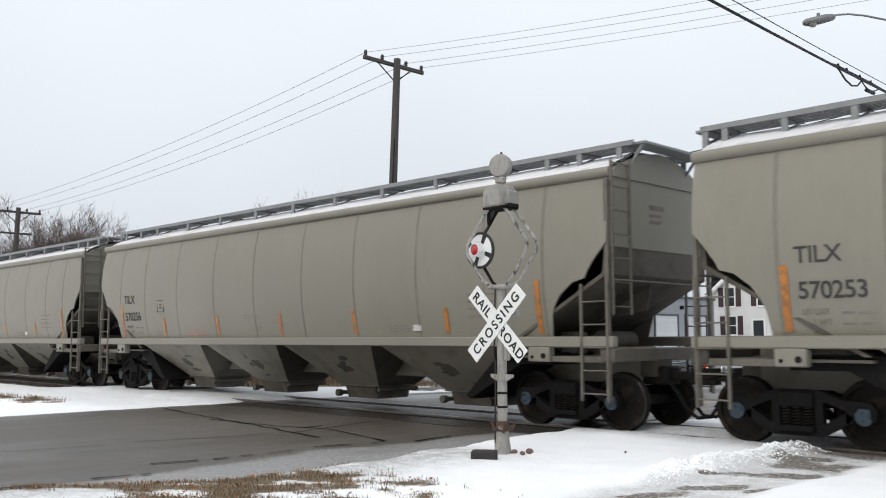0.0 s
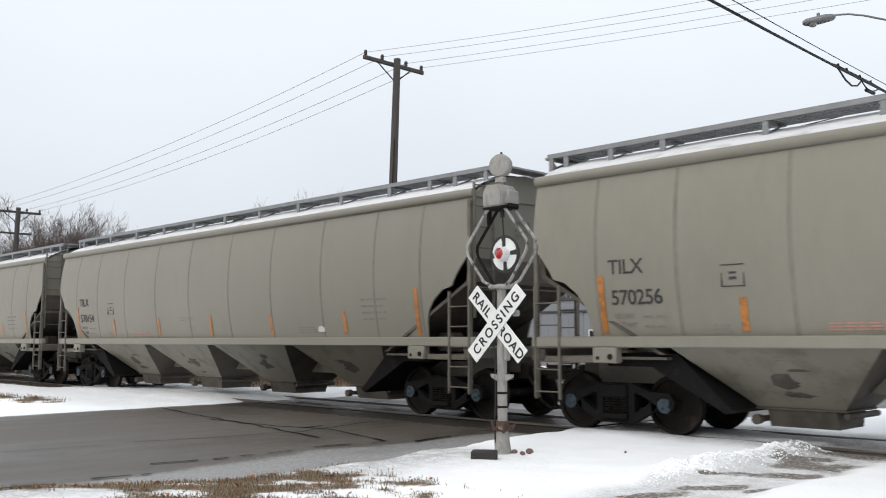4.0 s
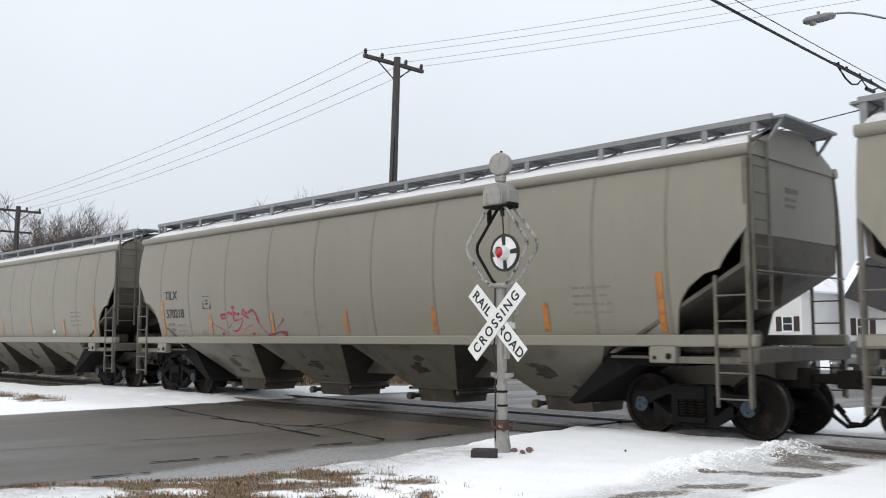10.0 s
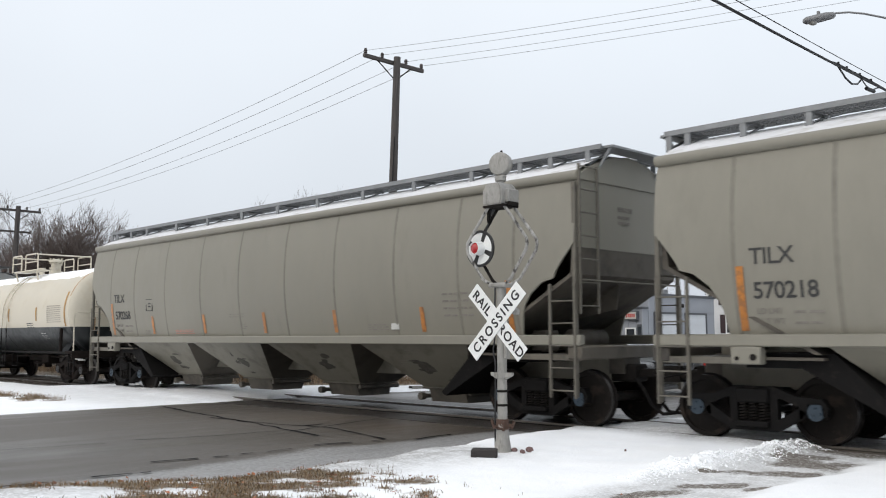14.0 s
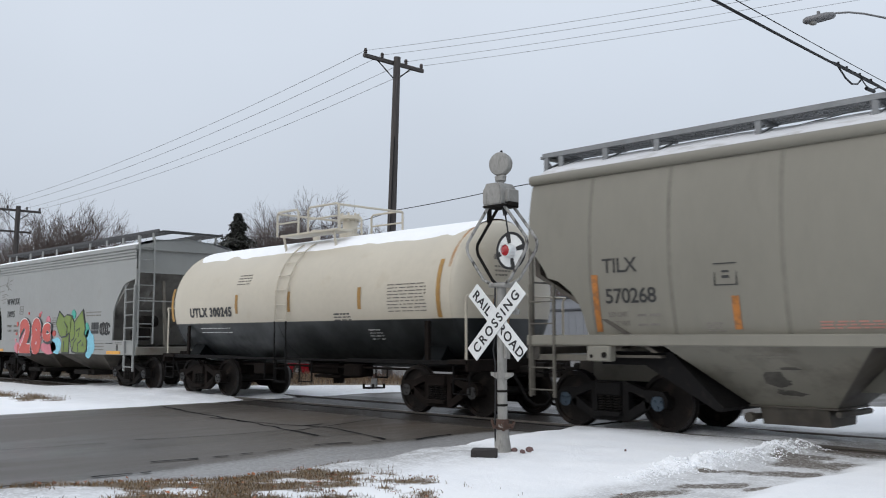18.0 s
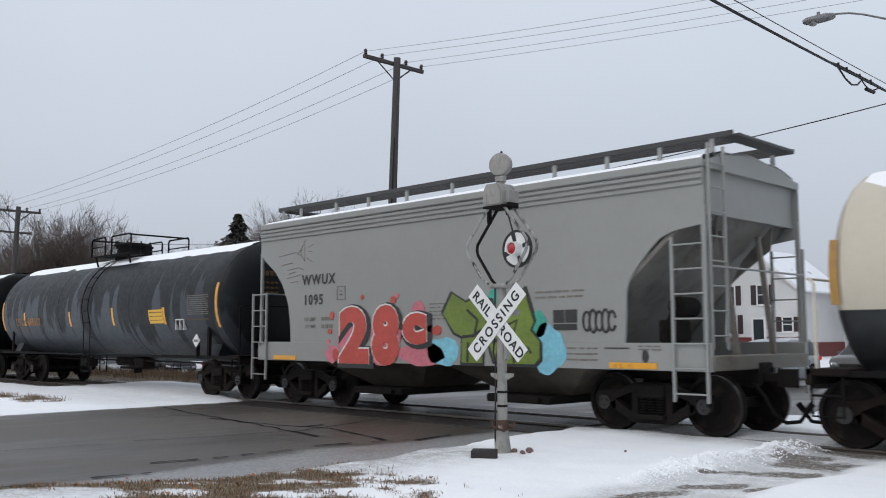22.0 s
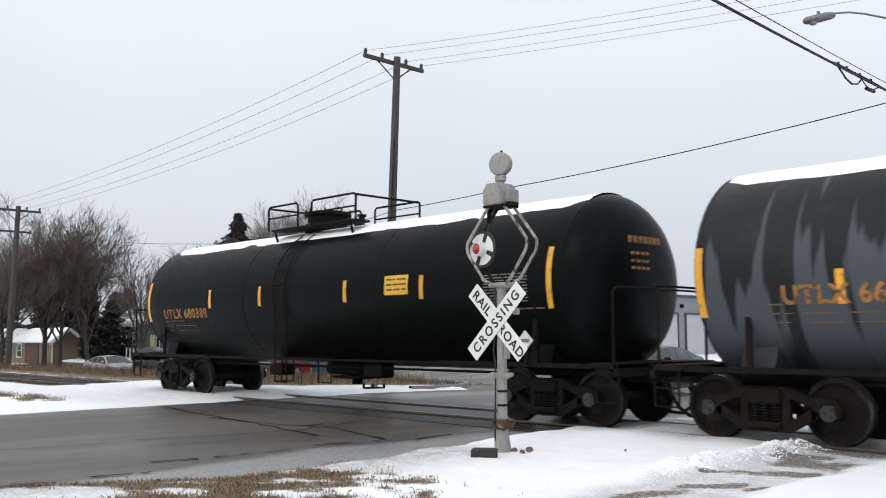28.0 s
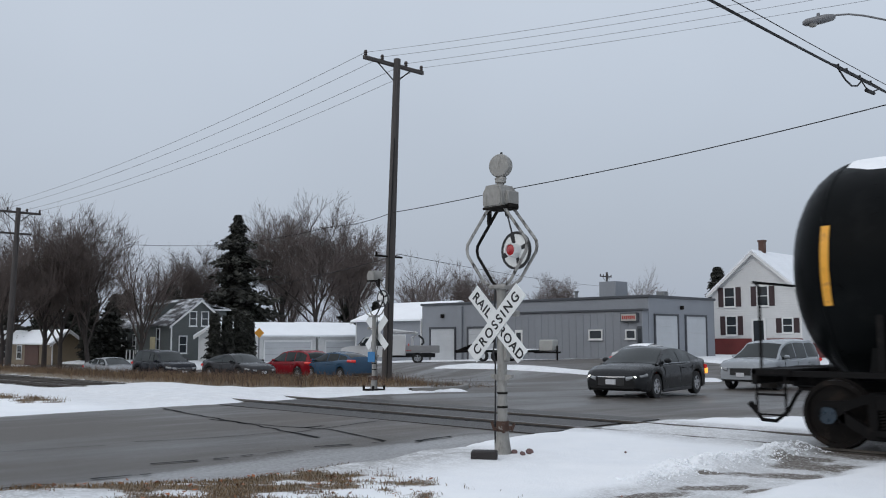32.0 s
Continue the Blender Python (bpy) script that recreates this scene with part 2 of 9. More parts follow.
TANK_WORN = worn_coat("worn_tank_coat", (0.011, 0.013, 0.0145), (0.062, 0.071, 0.082))
STEEL_DARK = paint("grimy_steel", (0.0125, 0.011, 0.010), 0.8, spec=0.12, grain=(2, 25), wear=(0.022, 0.017, 0.014), wear_at=0.55, wear_scale=5, sharp=0.2, bump=0.25)
STEEL_BLACK = paint("black_running_gear", (0.0075, 0.007, 0.007), 0.75, spec=0.12, grain=(2, 25), wear=(0.015, 0.013, 0.012), wear_at=0.58, wear_scale=6, bump=0.2)
RUST = paint("rusted_cast_steel", (0.013, 0.01, 0.0085), 0.85, spec=0.1, grain=(3, 30), wear=(0.025, 0.018, 0.016), wear_at=0.52, wear_scale=5, sharp=0.25, bump=0.3)
TREAD = paint("polished_wheel_tread", (0.07, 0.065, 0.062), 0.4, metal=0.6)
WHEEL = paint("oily_wheel_face", (0.011, 0.009, 0.008), 0.7, spec=0.15, grain=(3, 20), wear=(0.028, 0.021, 0.017), wear_at=0.55, wear_scale=4)
# grey paint with dirt, darkened further to hold the end recess's shade
GREY_SOOT_SHADE = paint("sooty_grey_paint", (0.17, 0.162, 0.145), 0.65, grain=(0.8, 8), wear=(0.05, 0.045, 0.04), wear_at=0.5, wear_scale=1.6, sharp=0.25)
# soot plus painted shade: dark base for slopes, frames and bays under the body
SOOT_AND_SHADE = paint("sooty_slope_paint", (0.088, 0.077, 0.062), 0.7, grain=(0.8, 8), tint=0.15, wear=(0.028, 0.025, 0.022), wear_at=0.48, wear_scale=1.4, sharp=0.25)
SOOT = paint("soot_stain", (0.075, 0.069, 0.058), 0.75, tint=0.3, grain=(5, 30), wear=(0.125, 0.117, 0.098), wear_at=0.52, wear_scale=9, sharp=0.2)
HUB_BLUE = paint("blue_bearing_cap", (0.02, 0.038, 0.058), 0.45, tint=0.2)
HUB_GREY = paint("dull_bearing_cap", (0.022, 0.021, 0.02), 0.5, tint=0.2)
GALV = paint("galvanised_grating", (0.22, 0.228, 0.235), 0.5, metal=0.3, grain=(4, 50))
THIN_SNOW = paint("thin_roof_snow", (0.62, 0.625, 0.64), 0.75, grain=(0.8, 18), tint=0.06, wear=(0.40, 0.39, 0.37), wear_at=0.56, wear_scale=2.6, sharp=0.15, bump=0.3, bump_scale=22, spec=0.3, stretch=(0.5, 1, 1))
SNOW = paint("snow", (0.91, 0.925, 0.945), 0.75, grain=(0.6, 14), tint=0.03, bump=0.35, bump_scale=22, spec=0.3)
ORANGE = paint("orange_reflector_tape", (0.40, 0.155, 0.033), 0.35, tint=0.15, wear=(0.26, 0.115, 0.04), wear_at=0.5, wear_scale=8)
AMBER = paint("dirty_amber_tape", (0.36, 0.20, 0.045), 0.5, tint=0.2, wear=(0.22, 0.12, 0.04), wear_at=0.5, wear_scale=6, sharp=0.2)
YELLOW = paint("yellow_reflector_tape", (0.75, 0.36, 0.03), 0.35, tint=0.12, wear=(0.5, 0.24, 0.04), wear_at=0.56, wear_scale=8)
BLACK_INK = paint("black_stencil", (0.03, 0.03, 0.03), 0.6, tint=0.2)
FAINT_INK = paint("faded_stencil", (0.17, 0.155, 0.135), 0.6, tint=0.25)
RED_INK = paint("faded_red_stencil", (0.33, 0.16, 0.125), 0.6, tint=0.2)
WHITE_INK = paint("white_stencil", (0.5, 0.5, 0.48), 0.6, tint=0.2)
YELLOW_DULL = paint("faded_amber_stencil", (0.30, 0.130, 0.022), 0.6, tint=0.35, wear=(0.06, 0.045, 0.035), wear_at=0.52, wear_scale=9)
YELLOW_FAINT = paint("worn_amber_stencil", (0.11, 0.06, 0.02), 0.6, tint=0.3)


def two_tone(name, upper, lower, z):
    """Two paints on one shell, parted at a height."""
    m = upper.copy()
    m.name = name
    n, l = m.node_tree.nodes, m.node_tree.links
    b = n["Principled BSDF"]
    src = b.inputs["Base Color"].links[0].from_socket
    tc = n.new("ShaderNodeTexCoord")
    sp_ = n.new("ShaderNodeSeparateXYZ")
    l.new(tc.outputs["Object"], sp_.inputs[0])
    t = n.new("ShaderNodeTexNoise")
    t.inputs["Scale"].default_value = 1.4
    l.new(tc.outputs["Object"], t.inputs["Vector"])
    soot = n.new("ShaderNodeValToRGB")
    soot.color_ramp.elements[0].position, soot.color_ramp.elements[0].color = 0.4, (*lower[0], 1)
    soot.color_ramp.elements[1].position, soot.color_ramp.elements[1].color = 0.68, (*lower[1], 1)
    l.new(t.outputs["Fac"], soot.inputs[0])
    step = n.new("ShaderNodeMapRange")
    step.inputs["From Min"].default_value, step.inputs["From Max"].default_value = z - 0.006, z + 0.006
    l.new(sp_.outputs["Z"], step.inputs["Value"])
    x = n.new("ShaderNodeMixRGB")
    l.new(step.outputs[0], x.inputs[0])
    l.new(soot.outputs[0], x.inputs[1])
    l.new(src, x.inputs[2])
    l.new(x.outputs[0], b.inputs["Base Color"])
    return m


CREAM_SHELL = two_tone("cream_over_black", CREAM, ((0.006, 0.008, 0.0085), (0.032, 0.036, 0.037)), 1.83)

# ---- ground ----
def lie(x, y):
    """Height of the land: flush with the rails, falling gently away behind them."""
    x, y = np.asarray(x, float), np.asarray(y, float)
    rise = 0.75 * smoothstep((y - 18) / 7) * smoothstep((-x - 20) / 15)
    return -0.05 - 0.3 * smoothstep((y - 2) / 18) - 0.85 * smoothstep((-x - 22) / 40) * smoothstep((y - 2) / 10) + rise


def wave(x, y, s, seed=0.0):
    """A smooth random field of about -1 to 1."""
    x, y = np.asarray(x, float) / s, np.asarray(y, float) / s
    v = 0
    for k, (a, b, c, d) in enumerate(((1.0, 0.31, 0.2, 1.0), (-0.62, 1.13, 1.7, 0.8), (1.71, -0.87, 3.1, 0.55), (0.43, 2.3, 0.7, 0.45), (2.9, 1.3, 2.3, 0.35), (-3.7, 2.1, 4.4, 0.28), (5.2, -3.9, 1.1, 0.2))):
        v = v + d * np.sin(a * x + b * y + c + seed * (k + 1.3)) * np.cos(0.7 * b * x - 0.9 * a * y + seed + k)
    return v / 1.8


ROAD_W, ROAD_E = -19.3, -9.75


def outside(x, y):
    """Metres from the nearest paved edge, negative on the paving."""
    x, y = np.asarray(x, float), np.asarray(y, float)
    ragged = 0.14 * wave(x, y, 0.8) + 0.08 * wave(x, y, 0.23, 2)
    flare = 1.3 * smoothstep((y - 1) / 4) + 4.5 * smoothstep((y - 8) / 16)
    flare = flare + 0.5 * smoothstep((-2.4 - y) / 3.5)
    main = np.maximum(ROAD_W - x, x - ROAD_E - flare)
    # the side street along the rails, opening into the road with a rounded corner
    corner = 4.5 * smoothstep((x + 29) / 9) ** 2
    side = np.maximum(np.maximum(10.6 - corner * 0.75 - y, y - 21.6), x + 12)
    lot = np.maximum(np.maximum(23.4 - y, y - 36.5), np.maximum(-52 - x, x + 12))
    entry = np.maximum(np.maximum(-45.0 - x, x + 37.0), np.maximum(16 - y, y - 26))
    return np.minimum(np.minimum(np.minimum(main, side), lot), entry) + ragged


def axis_steps(spans):
    out = []
    for a, b, s in spans:
        out += list(np.arange(a, b, s))
    return out + [spans[-1][1]]


def field(name, xs, ys, height, mat, label, masks):
    X, Y = np.meshgrid(np.array(xs), np.array(ys))
    Z = height(X, Y)
    w, h = len(xs), len(ys)
    v = np.stack([X, Y, Z], -1).reshape(-1, 3)
    i = np.arange(h - 1)[:, None] * w + np.arange(w - 1)[None]
    f = np.stack([i, i + 1, i + 1 + w, i + w], -1).reshape(-1, 4)
    me = bpy.data.meshes.new(name)
    me.from_pydata(v.tolist(), [], f.tolist())
    for key, fn in masks.items():
        me.attributes.new(key, "FLOAT", "POINT").data.foreach_set("value", np.asarray(fn(X, Y), np.float32).reshape(-1))
    me.materials.append(mat)
    me.shade_smooth()
    ob = new(name, me)
    return tagged(ob, label, kind="structure")


def on_path(x, y):
    """1 on the shovelled path that runs to the rails, 0 off it."""
    x, y = np.asarray(x, float), np.asarray(y, float)
    mid = -4.9 + 0.1 * wave(y, 0 * x, 1.6)
    return smoothstep((0.78 - abs(x - mid) + 0.1 * wave(x, y, 0.4, 2)) / 0.3) * smoothstep((y + 8.5) / 1.0) * smoothstep((0.4 - y) / 0.6)


def ground_height(x, y):
    out = outside(x, y)
    snow = 0.05 + 0.03 * wave(x, y, 1.7) + 0.012 * wave(x, y, 0.35, 1)
    plough = 0.09 * np.exp(-((out - 0.9) / 0.5) ** 2) * (np.asarray(y) > 18)
    # the flangeways and the swept strip along the rails
    west = smoothstep((-19.7 - x) / 1.0) * smoothstep((x + 30.5) / 2.5)
    rail = np.exp(-(np.minimum(abs(y - 0.75), abs(y + 0.75)) / 0.16) ** 2) * (1 - west)
    drift = 0.045 * west * smoothstep((2.2 - abs(y)) / 0.5)
    ridge = 0.13 * np.exp(-((x + 5.62 + 0.08 * wave(y, 0 * x, 0.9)) / 0.22) ** 2) * smoothstep((y + 5.6) / 2.0) * smoothstep((-0.5 - y) / 0.6) * np.clip(0.65 + 0.35 * wave(x, y, 0.15, 4) + 0.3 * wave(x, y, 0.05, 9), 0, 2)
    ridge = ridge + 0.13 * np.exp(-((y - 2.6 + 0.12 * wave(x, 0 * x, 1.1)) / 0.4) ** 2) * smoothstep((x + 5.5) / 1.6)
    bed = -0.22 * smoothstep((2.0 - abs(y)) / 0.4) * smoothstep((-x - 29.5) / 2)
    up = smoothstep(out / 0.55)
    near = (0.16 * smoothstep((-(y) - 7.5 - 0.15 * x * 0) / 3) * smoothstep((x + 9.8) / 1.5))
    return lie(x, y) + up * ((snow + near) * (1 - 0.75 * on_path(x, y)) + plough + ridge + drift) - (1 - up) * 0.12 - 0.035 * rail * up + bed


def grass_mask(x, y):
    """Where dead grass shows through the snow."""
    out = outside(x, y)
    n = wave(x, y, 0.9, 3) * 0.6 + wave(x, y, 0.2, 5) * 0.7
    verge = 0.75 * smoothstep(1 - abs(-6.9 - 0.1 * (x + 9.0) - y) / 0.9) * (x > -9.9) * (x < -5.2)
    edge = 1.15 * smoothstep((out - 0.1) / 0.3) * smoothstep((1.5 - out) / 0.9) * (x > -9.9) * smoothstep((-y - 5.9) / 1.0)
    near = 0.95 * smoothstep((-y - 6.3) / 0.6) * (x > -9.5) * smoothstep((-5.7 - x) / 0.9)
    weeds = smoothstep((y - 1.5 - 4.8 * smoothstep((x + 25.5) / 5)) / 0.7) * smoothstep((11.5 - y) / 1.5) * smoothstep((-x - 20.3) / 1.2)
    leftp = 1.1 * np.exp(-((y + 4.6) / 0.55) ** 2) * smoothstep((-x - 21.6) / 1.0)
    # the shovelled path, its paving bare in streaks
    path = on_path(x, y)
    streak = wave(x * 1.6, y * 0.8, 0.35, 6) * 0.55 + wave(x, y, 0.12, 8) * 0.35
    patch = 0.0 * x
    for ax, ay, bx, by, w in ((-5.15, -5.8, -4.95, -5.4, 0.17), (-5.05, -4.95, -4.7, -4.6, 0.13), (-4.45, -4.7, -4.22, -4.32, 0.11), (-5.42, -3.9, -5.15, -3.7, 0.09), (-5.1, -3.62, -4.5, -3.36, 0.17), (-5.03, -2.4, -4.55, -2.45, 0.28), (-5.4, -2.0, -4.9, -1.9, 0.16), (-5.2, -1.0, -4.6, -1.1, 0.2)):
        u = np.clip(((x - ax) * (bx - ax) + (y - ay) * (by - ay)) / ((bx - ax) ** 2 + (by - ay) ** 2), 0, 1)
        d2 = (x - ax - u * (bx - ax)) ** 2 + (0.5 * (y - ay - u * (by - ay))) ** 2
        patch = np.maximum(patch, 0.8 * np.exp(-d2 / w ** 2))
    patch = patch * smoothstep((path - 0.2) / 0.5) * (1 + 0.7 * streak)
    return np.clip(np.maximum.reduce([edge * (0.45 + 0.85 * n), near * (0.42 + 0.95 * n), verge * (0.3 + 0.7 * n), weeds * (0.95 + 0.25 * n), leftp * (0.5 + 0.7 * n), patch]), 0, 1)


def snow_ground():
    m = bpy.data.materials.new("snowy_ground")
    m.use_nodes = True
    n, l = m.node_tree.nodes, m.node_tree.links
    b = n["Principled BSDF"]
    tc = n.new("ShaderNodeTexCoord")

    def tex(scale, detail=8):
        t = n.new("ShaderNodeTexNoise")
        t.inputs["Scale"].default_value, t.inputs["Detail"].default_value, t.inputs["Roughness"].default_value = scale, detail, 0.65
        l.new(tc.outputs["Object"], t.inputs["Vector"])
        return t.outputs["Fac"]

    def ramp(fac, *stops):
        r = n.new("ShaderNodeValToRGB")
        for i, (p, c) in enumerate(stops):
            e = r.color_ramp.elements[i] if i < 2 else r.color_ramp.elements.new(p)
            e.position, e.color = p, (*c, 1)
        l.new(fac, r.inputs[0])
        return r.outputs[0]

    at = n.new("ShaderNodeAttribute")
    at.attribute_name = "grass"
    fine = tex(9)
    add = n.new("ShaderNodeMath")
    add.operation = "ADD"
    l.new(at.outputs["Fac"], add.inputs[0])
    ragged = n.new("ShaderNodeMath")
    ragged.operation = "MULTIPLY_ADD"
    ragged.inputs[1].default_value = 0.5
    l.new(tex(45), ragged.inputs[0])
    shift = n.new("ShaderNodeMath")
    shift.operation = "SUBTRACT"
    shift.inputs[1].default_value = 0.25
    l.new(fine, shift.inputs[0])
    l.new(shift.outputs[0], ragged.inputs[2])
    l.new(ragged.outputs[0], add.inputs[1])
    edge = n.new("ShaderNodeMapRange")
    edge.inputs["From Min"].default_value, edge.inputs["From Max"].default_value = 0.8, 1.06
    l.new(add.outputs[0], edge.inputs["Value"])
    snow = ramp(tex(0.9), (0.3, (0.86, 0.88, 0.91)), (0.7, (0.93, 0.94, 0.955)))
    earth = ramp(tex(14), (0.3, (0.09, 0.07, 0.05)), (0.52, (0.18, 0.145, 0.105)), (0.7, (0.29, 0.245, 0.185)))
    paved = n.new("ShaderNodeAttribute")
    paved.attribute_name = "paved"
    worn_path = n.new("ShaderNodeMixRGB")
    l.new(paved.outputs["Fac"], worn_path.inputs[0])
    l.new(earth, worn_path.inputs[1])
    l.new(ramp(tex(22), (0.34, (0.075, 0.066, 0.056)), (0.5, (0.17, 0.15, 0.13)), (0.66, (0.5, 0.5, 0.5))), worn_path.inputs[2])
    earth = worn_path.outputs[0]
    thin = n.new("ShaderNodeAttribute")
    thin.attribute_name = "thin"
    speck = n.new("ShaderNodeMath")
    speck.operation = "MULTIPLY"
    l.new(thin.outputs["Fac"], speck.inputs[0])
    grit = n.new("ShaderNodeMapRange")
    grit.inputs["From Min"].default_value, grit.inputs["From Max"].default_value = 0.33, 0.56
    blend = n.new("ShaderNodeMath")
    blend.operation = "MULTIPLY_ADD"
    blend.inputs[1].default_value = 0.55
    l.new(tex(26), blend.inputs[0])
    half = n.new("ShaderNodeMath")
    half.operation = "MULTIPLY"
    half.inputs[1].default_value = 0.45
    l.new(tex(3.5), half.inputs[0])
    l.new(half.outputs[0], blend.inputs[2])
    l.new(blend.outputs[0], grit.inputs["Value"])
    l.new(grit.outputs[0], speck.inputs[1])
    dull = n.new("ShaderNodeMixRGB")
    dull.inputs[2].default_value = (0.33, 0.325, 0.32, 1)
    l.new(speck.outputs[0], dull.inputs[0])
    l.new(snow, dull.inputs[1])
    snow = dull.outputs[0]
    mix = n.new("ShaderNodeMixRGB")
    l.new(edge.outputs[0], mix.inputs[0])
    l.new(snow, mix.inputs[1])
    l.new(earth, mix.inputs[2])
    l.new(mix.outputs[0], b.inputs["Base Color"])
    b.inputs["Roughness"].default_value = 0.8
    b.inputs["Specular IOR Level"].default_value = 0.3
    bp = n.new("ShaderNodeBump")
    bp.inputs["Strength"].default_value, bp.inputs["Distance"].default_value = 0.5, 0.03
    l.new(tex(16), bp.inputs["Height"])
    l.new(bp.outputs[0], b.inputs["Normal"])
    return m


def asphalt():
    m = bpy.data.materials.new("wet_asphalt")
    m.use_nodes = True
    n, l = m.node_tree.nodes, m.node_tree.links
    b = n["Principled BSDF"]
    tc = n.new("ShaderNodeTexCoord")

    def tex(scale, detail=8, stretch=None):
        t = n.new("ShaderNodeTexNoise")
        t.inputs["Scale"].default_value, t.inputs["Detail"].default_value, t.inputs["Roughness"].default_value = scale, detail, 0.6
        src = tc.outputs["Object"]
        if stretch:
            mp = n.new("ShaderNodeMapping")
            mp.inputs["Scale"].default_value = stretch
            l.new(src, mp.inputs[0])
            src = mp.outputs[0]
        l.new(src, t.inputs["Vector"])
        return t.outputs["Fac"]

    def rng(fac, a, c, lo, hi):
        r = n.new("ShaderNodeMapRange")
        for k, v in zip(("From Min", "From Max", "To Min", "To Max"), (a, c, lo, hi)):
            r.inputs[k].default_value = v
        l.new(fac, r.inputs["Value"])
        return r.outputs[0]

    def mix(fac, c1, c2, mode="MIX"):
        x = n.new("ShaderNodeMixRGB")
        x.blend_type = mode
        for s, c in ((0, fac), (1, c1), (2, c2)):
            if isinstance(c, tuple):
                x.inputs[s].default_value = (*c, 1)
            elif isinstance(c, (int, float)):
                x.inputs[s].default_value = c
            else:
                l.new(c, x.inputs[s])
        return x.outputs[0]

    wet = rng(tex(0.35, 5, (1, 0.25, 1)), 0.42, 0.6, 0, 1)
    base = mix(wet, (0.068, 0.056, 0.044), (0.048, 0.040, 0.032))
    base = mix(rng(tex(60), 0.35, 0.65, 0, 1), base, mix(0.5, base, (0.088, 0.081, 0.074)))
    tan = n.new("ShaderNodeAttribute")
    tan.attribute_name = "tan"
    q = n.new("ShaderNodeMath")
    q.operation = "MULTIPLY"
    l.new(tan.outputs["Fac"], q.inputs[0])
    l.new(rng(tex(0.8, 6), 0.38, 0.6, 0.2, 1), q.inputs[1])
    base = mix(q.outputs[0], base, (0.078, 0.061, 0.046))
    slush = n.new("ShaderNodeAttribute")
    slush.attribute_name = "slush"
    s = n.new("ShaderNodeMath")
    s.operation = "ADD"
    l.new(slush.outputs["Fac"], s.inputs[0])
    l.new(tex(17, 10), s.inputs[1])
    dust = rng(s.outputs[0], 0.78, 1.3, 0, 0.8)
    base = mix(dust, base, (0.44, 0.445, 0.455))
    l.new(base, b.inputs["Base Color"])
    r1 = rng(wet, 0, 1, 0.55, 0.28)
    l.new(r1, b.inputs["Roughness"])
    b.inputs["Specular IOR Level"].default_value = 0.5
    bp = n.new("ShaderNodeBump")
    bp.inputs["Strength"].default_value, bp.inputs["Distance"].default_value = 0.35, 0.006
    l.new(tex(120, 3), bp.inputs["Height"])
    l.new(bp.outputs[0], b.inputs["Normal"])
    return m


SNOW_GROUND, ASPHALT = snow_ground(), asphalt()
gx = axis_steps([(-2500, -400, 300), (-400, -120, 40), (-120, -60, 3), (-60, -26, 0.6), (-26, -7.5, 0.16), (-7.5, -3, 0.07), (-3, 6, 0.2), (6, 40, 4), (40, 200, 40), (200, 2500, 460)])
gy = axis_steps([(-2500, -400, 300), (-400, -60, 40), (-60, -14, 4), (-14, -7.2, 0.16), (-7.2, -0.5, 0.08), (-0.5, 9, 0.16), (9, 40, 0.6), (40, 130, 4), (130, 500, 40), (500, 2500, 400)])
field("ground", gx, gy, ground_height, SNOW_GROUND, "snow-covered ground with dead brown grass showing through", {"grass": grass_mask, "paved": on_path, "thin": lambda x, y: 0.32 * smoothstep((-x - 18.5) / 2) * smoothstep((y + 5) / 1.5) + 0.95 * np.exp(-((x + 8.75) / 1.0) ** 2) * smoothstep((-3.6 - y) / 1.2) + 0.62 * on_path(x, y) + 0.6 * smoothstep((1.9 - abs(y)) / 0.8) * (x > -9.6)})

rx = axis_steps([(-90, -20, 2.0), (-20, -11.2, 0.35), (-11.2, -7.5, 0.12), (-7.5, 10, 1.5)])
ry = axis_steps([(-60, -14, 4), (-14, -1, 0.12), (-1, 8, 0.35), (8, 60, 2.0), (60, 140, 10)])
field("road", rx, ry, lambda x, y: lie(x, y) - 0.02 * smoothstep(abs(x + 14.5) / 8) * (y < 8), ASPHALT, "worn wet grey asphalt with thin slush at its edges",
      {"tan": lambda x, y: 0.85 * np.exp(-((y + 2.6) / 1.1) ** 2) * smoothstep((x + 17.5) / 3) + 0.5 * np.exp(-((y - 2.4) / 0.9) ** 2),
       "slush": lambda x, y: np.where(y < -2.0, 0.62 * smoothstep((x - ROAD_E + 0.95 + 0.3 * wave(x, y, 0.9)) / 0.7) - 0.3 * smoothstep((-9.6 - x) / 2) + 0.0 * y, np.clip(0.55 - 0.55 * np.minimum(-outside(x, y), 3.5), -0.5, 0.55) * np.where((x > -13) & (y < 3), 1.0, 0.55))})

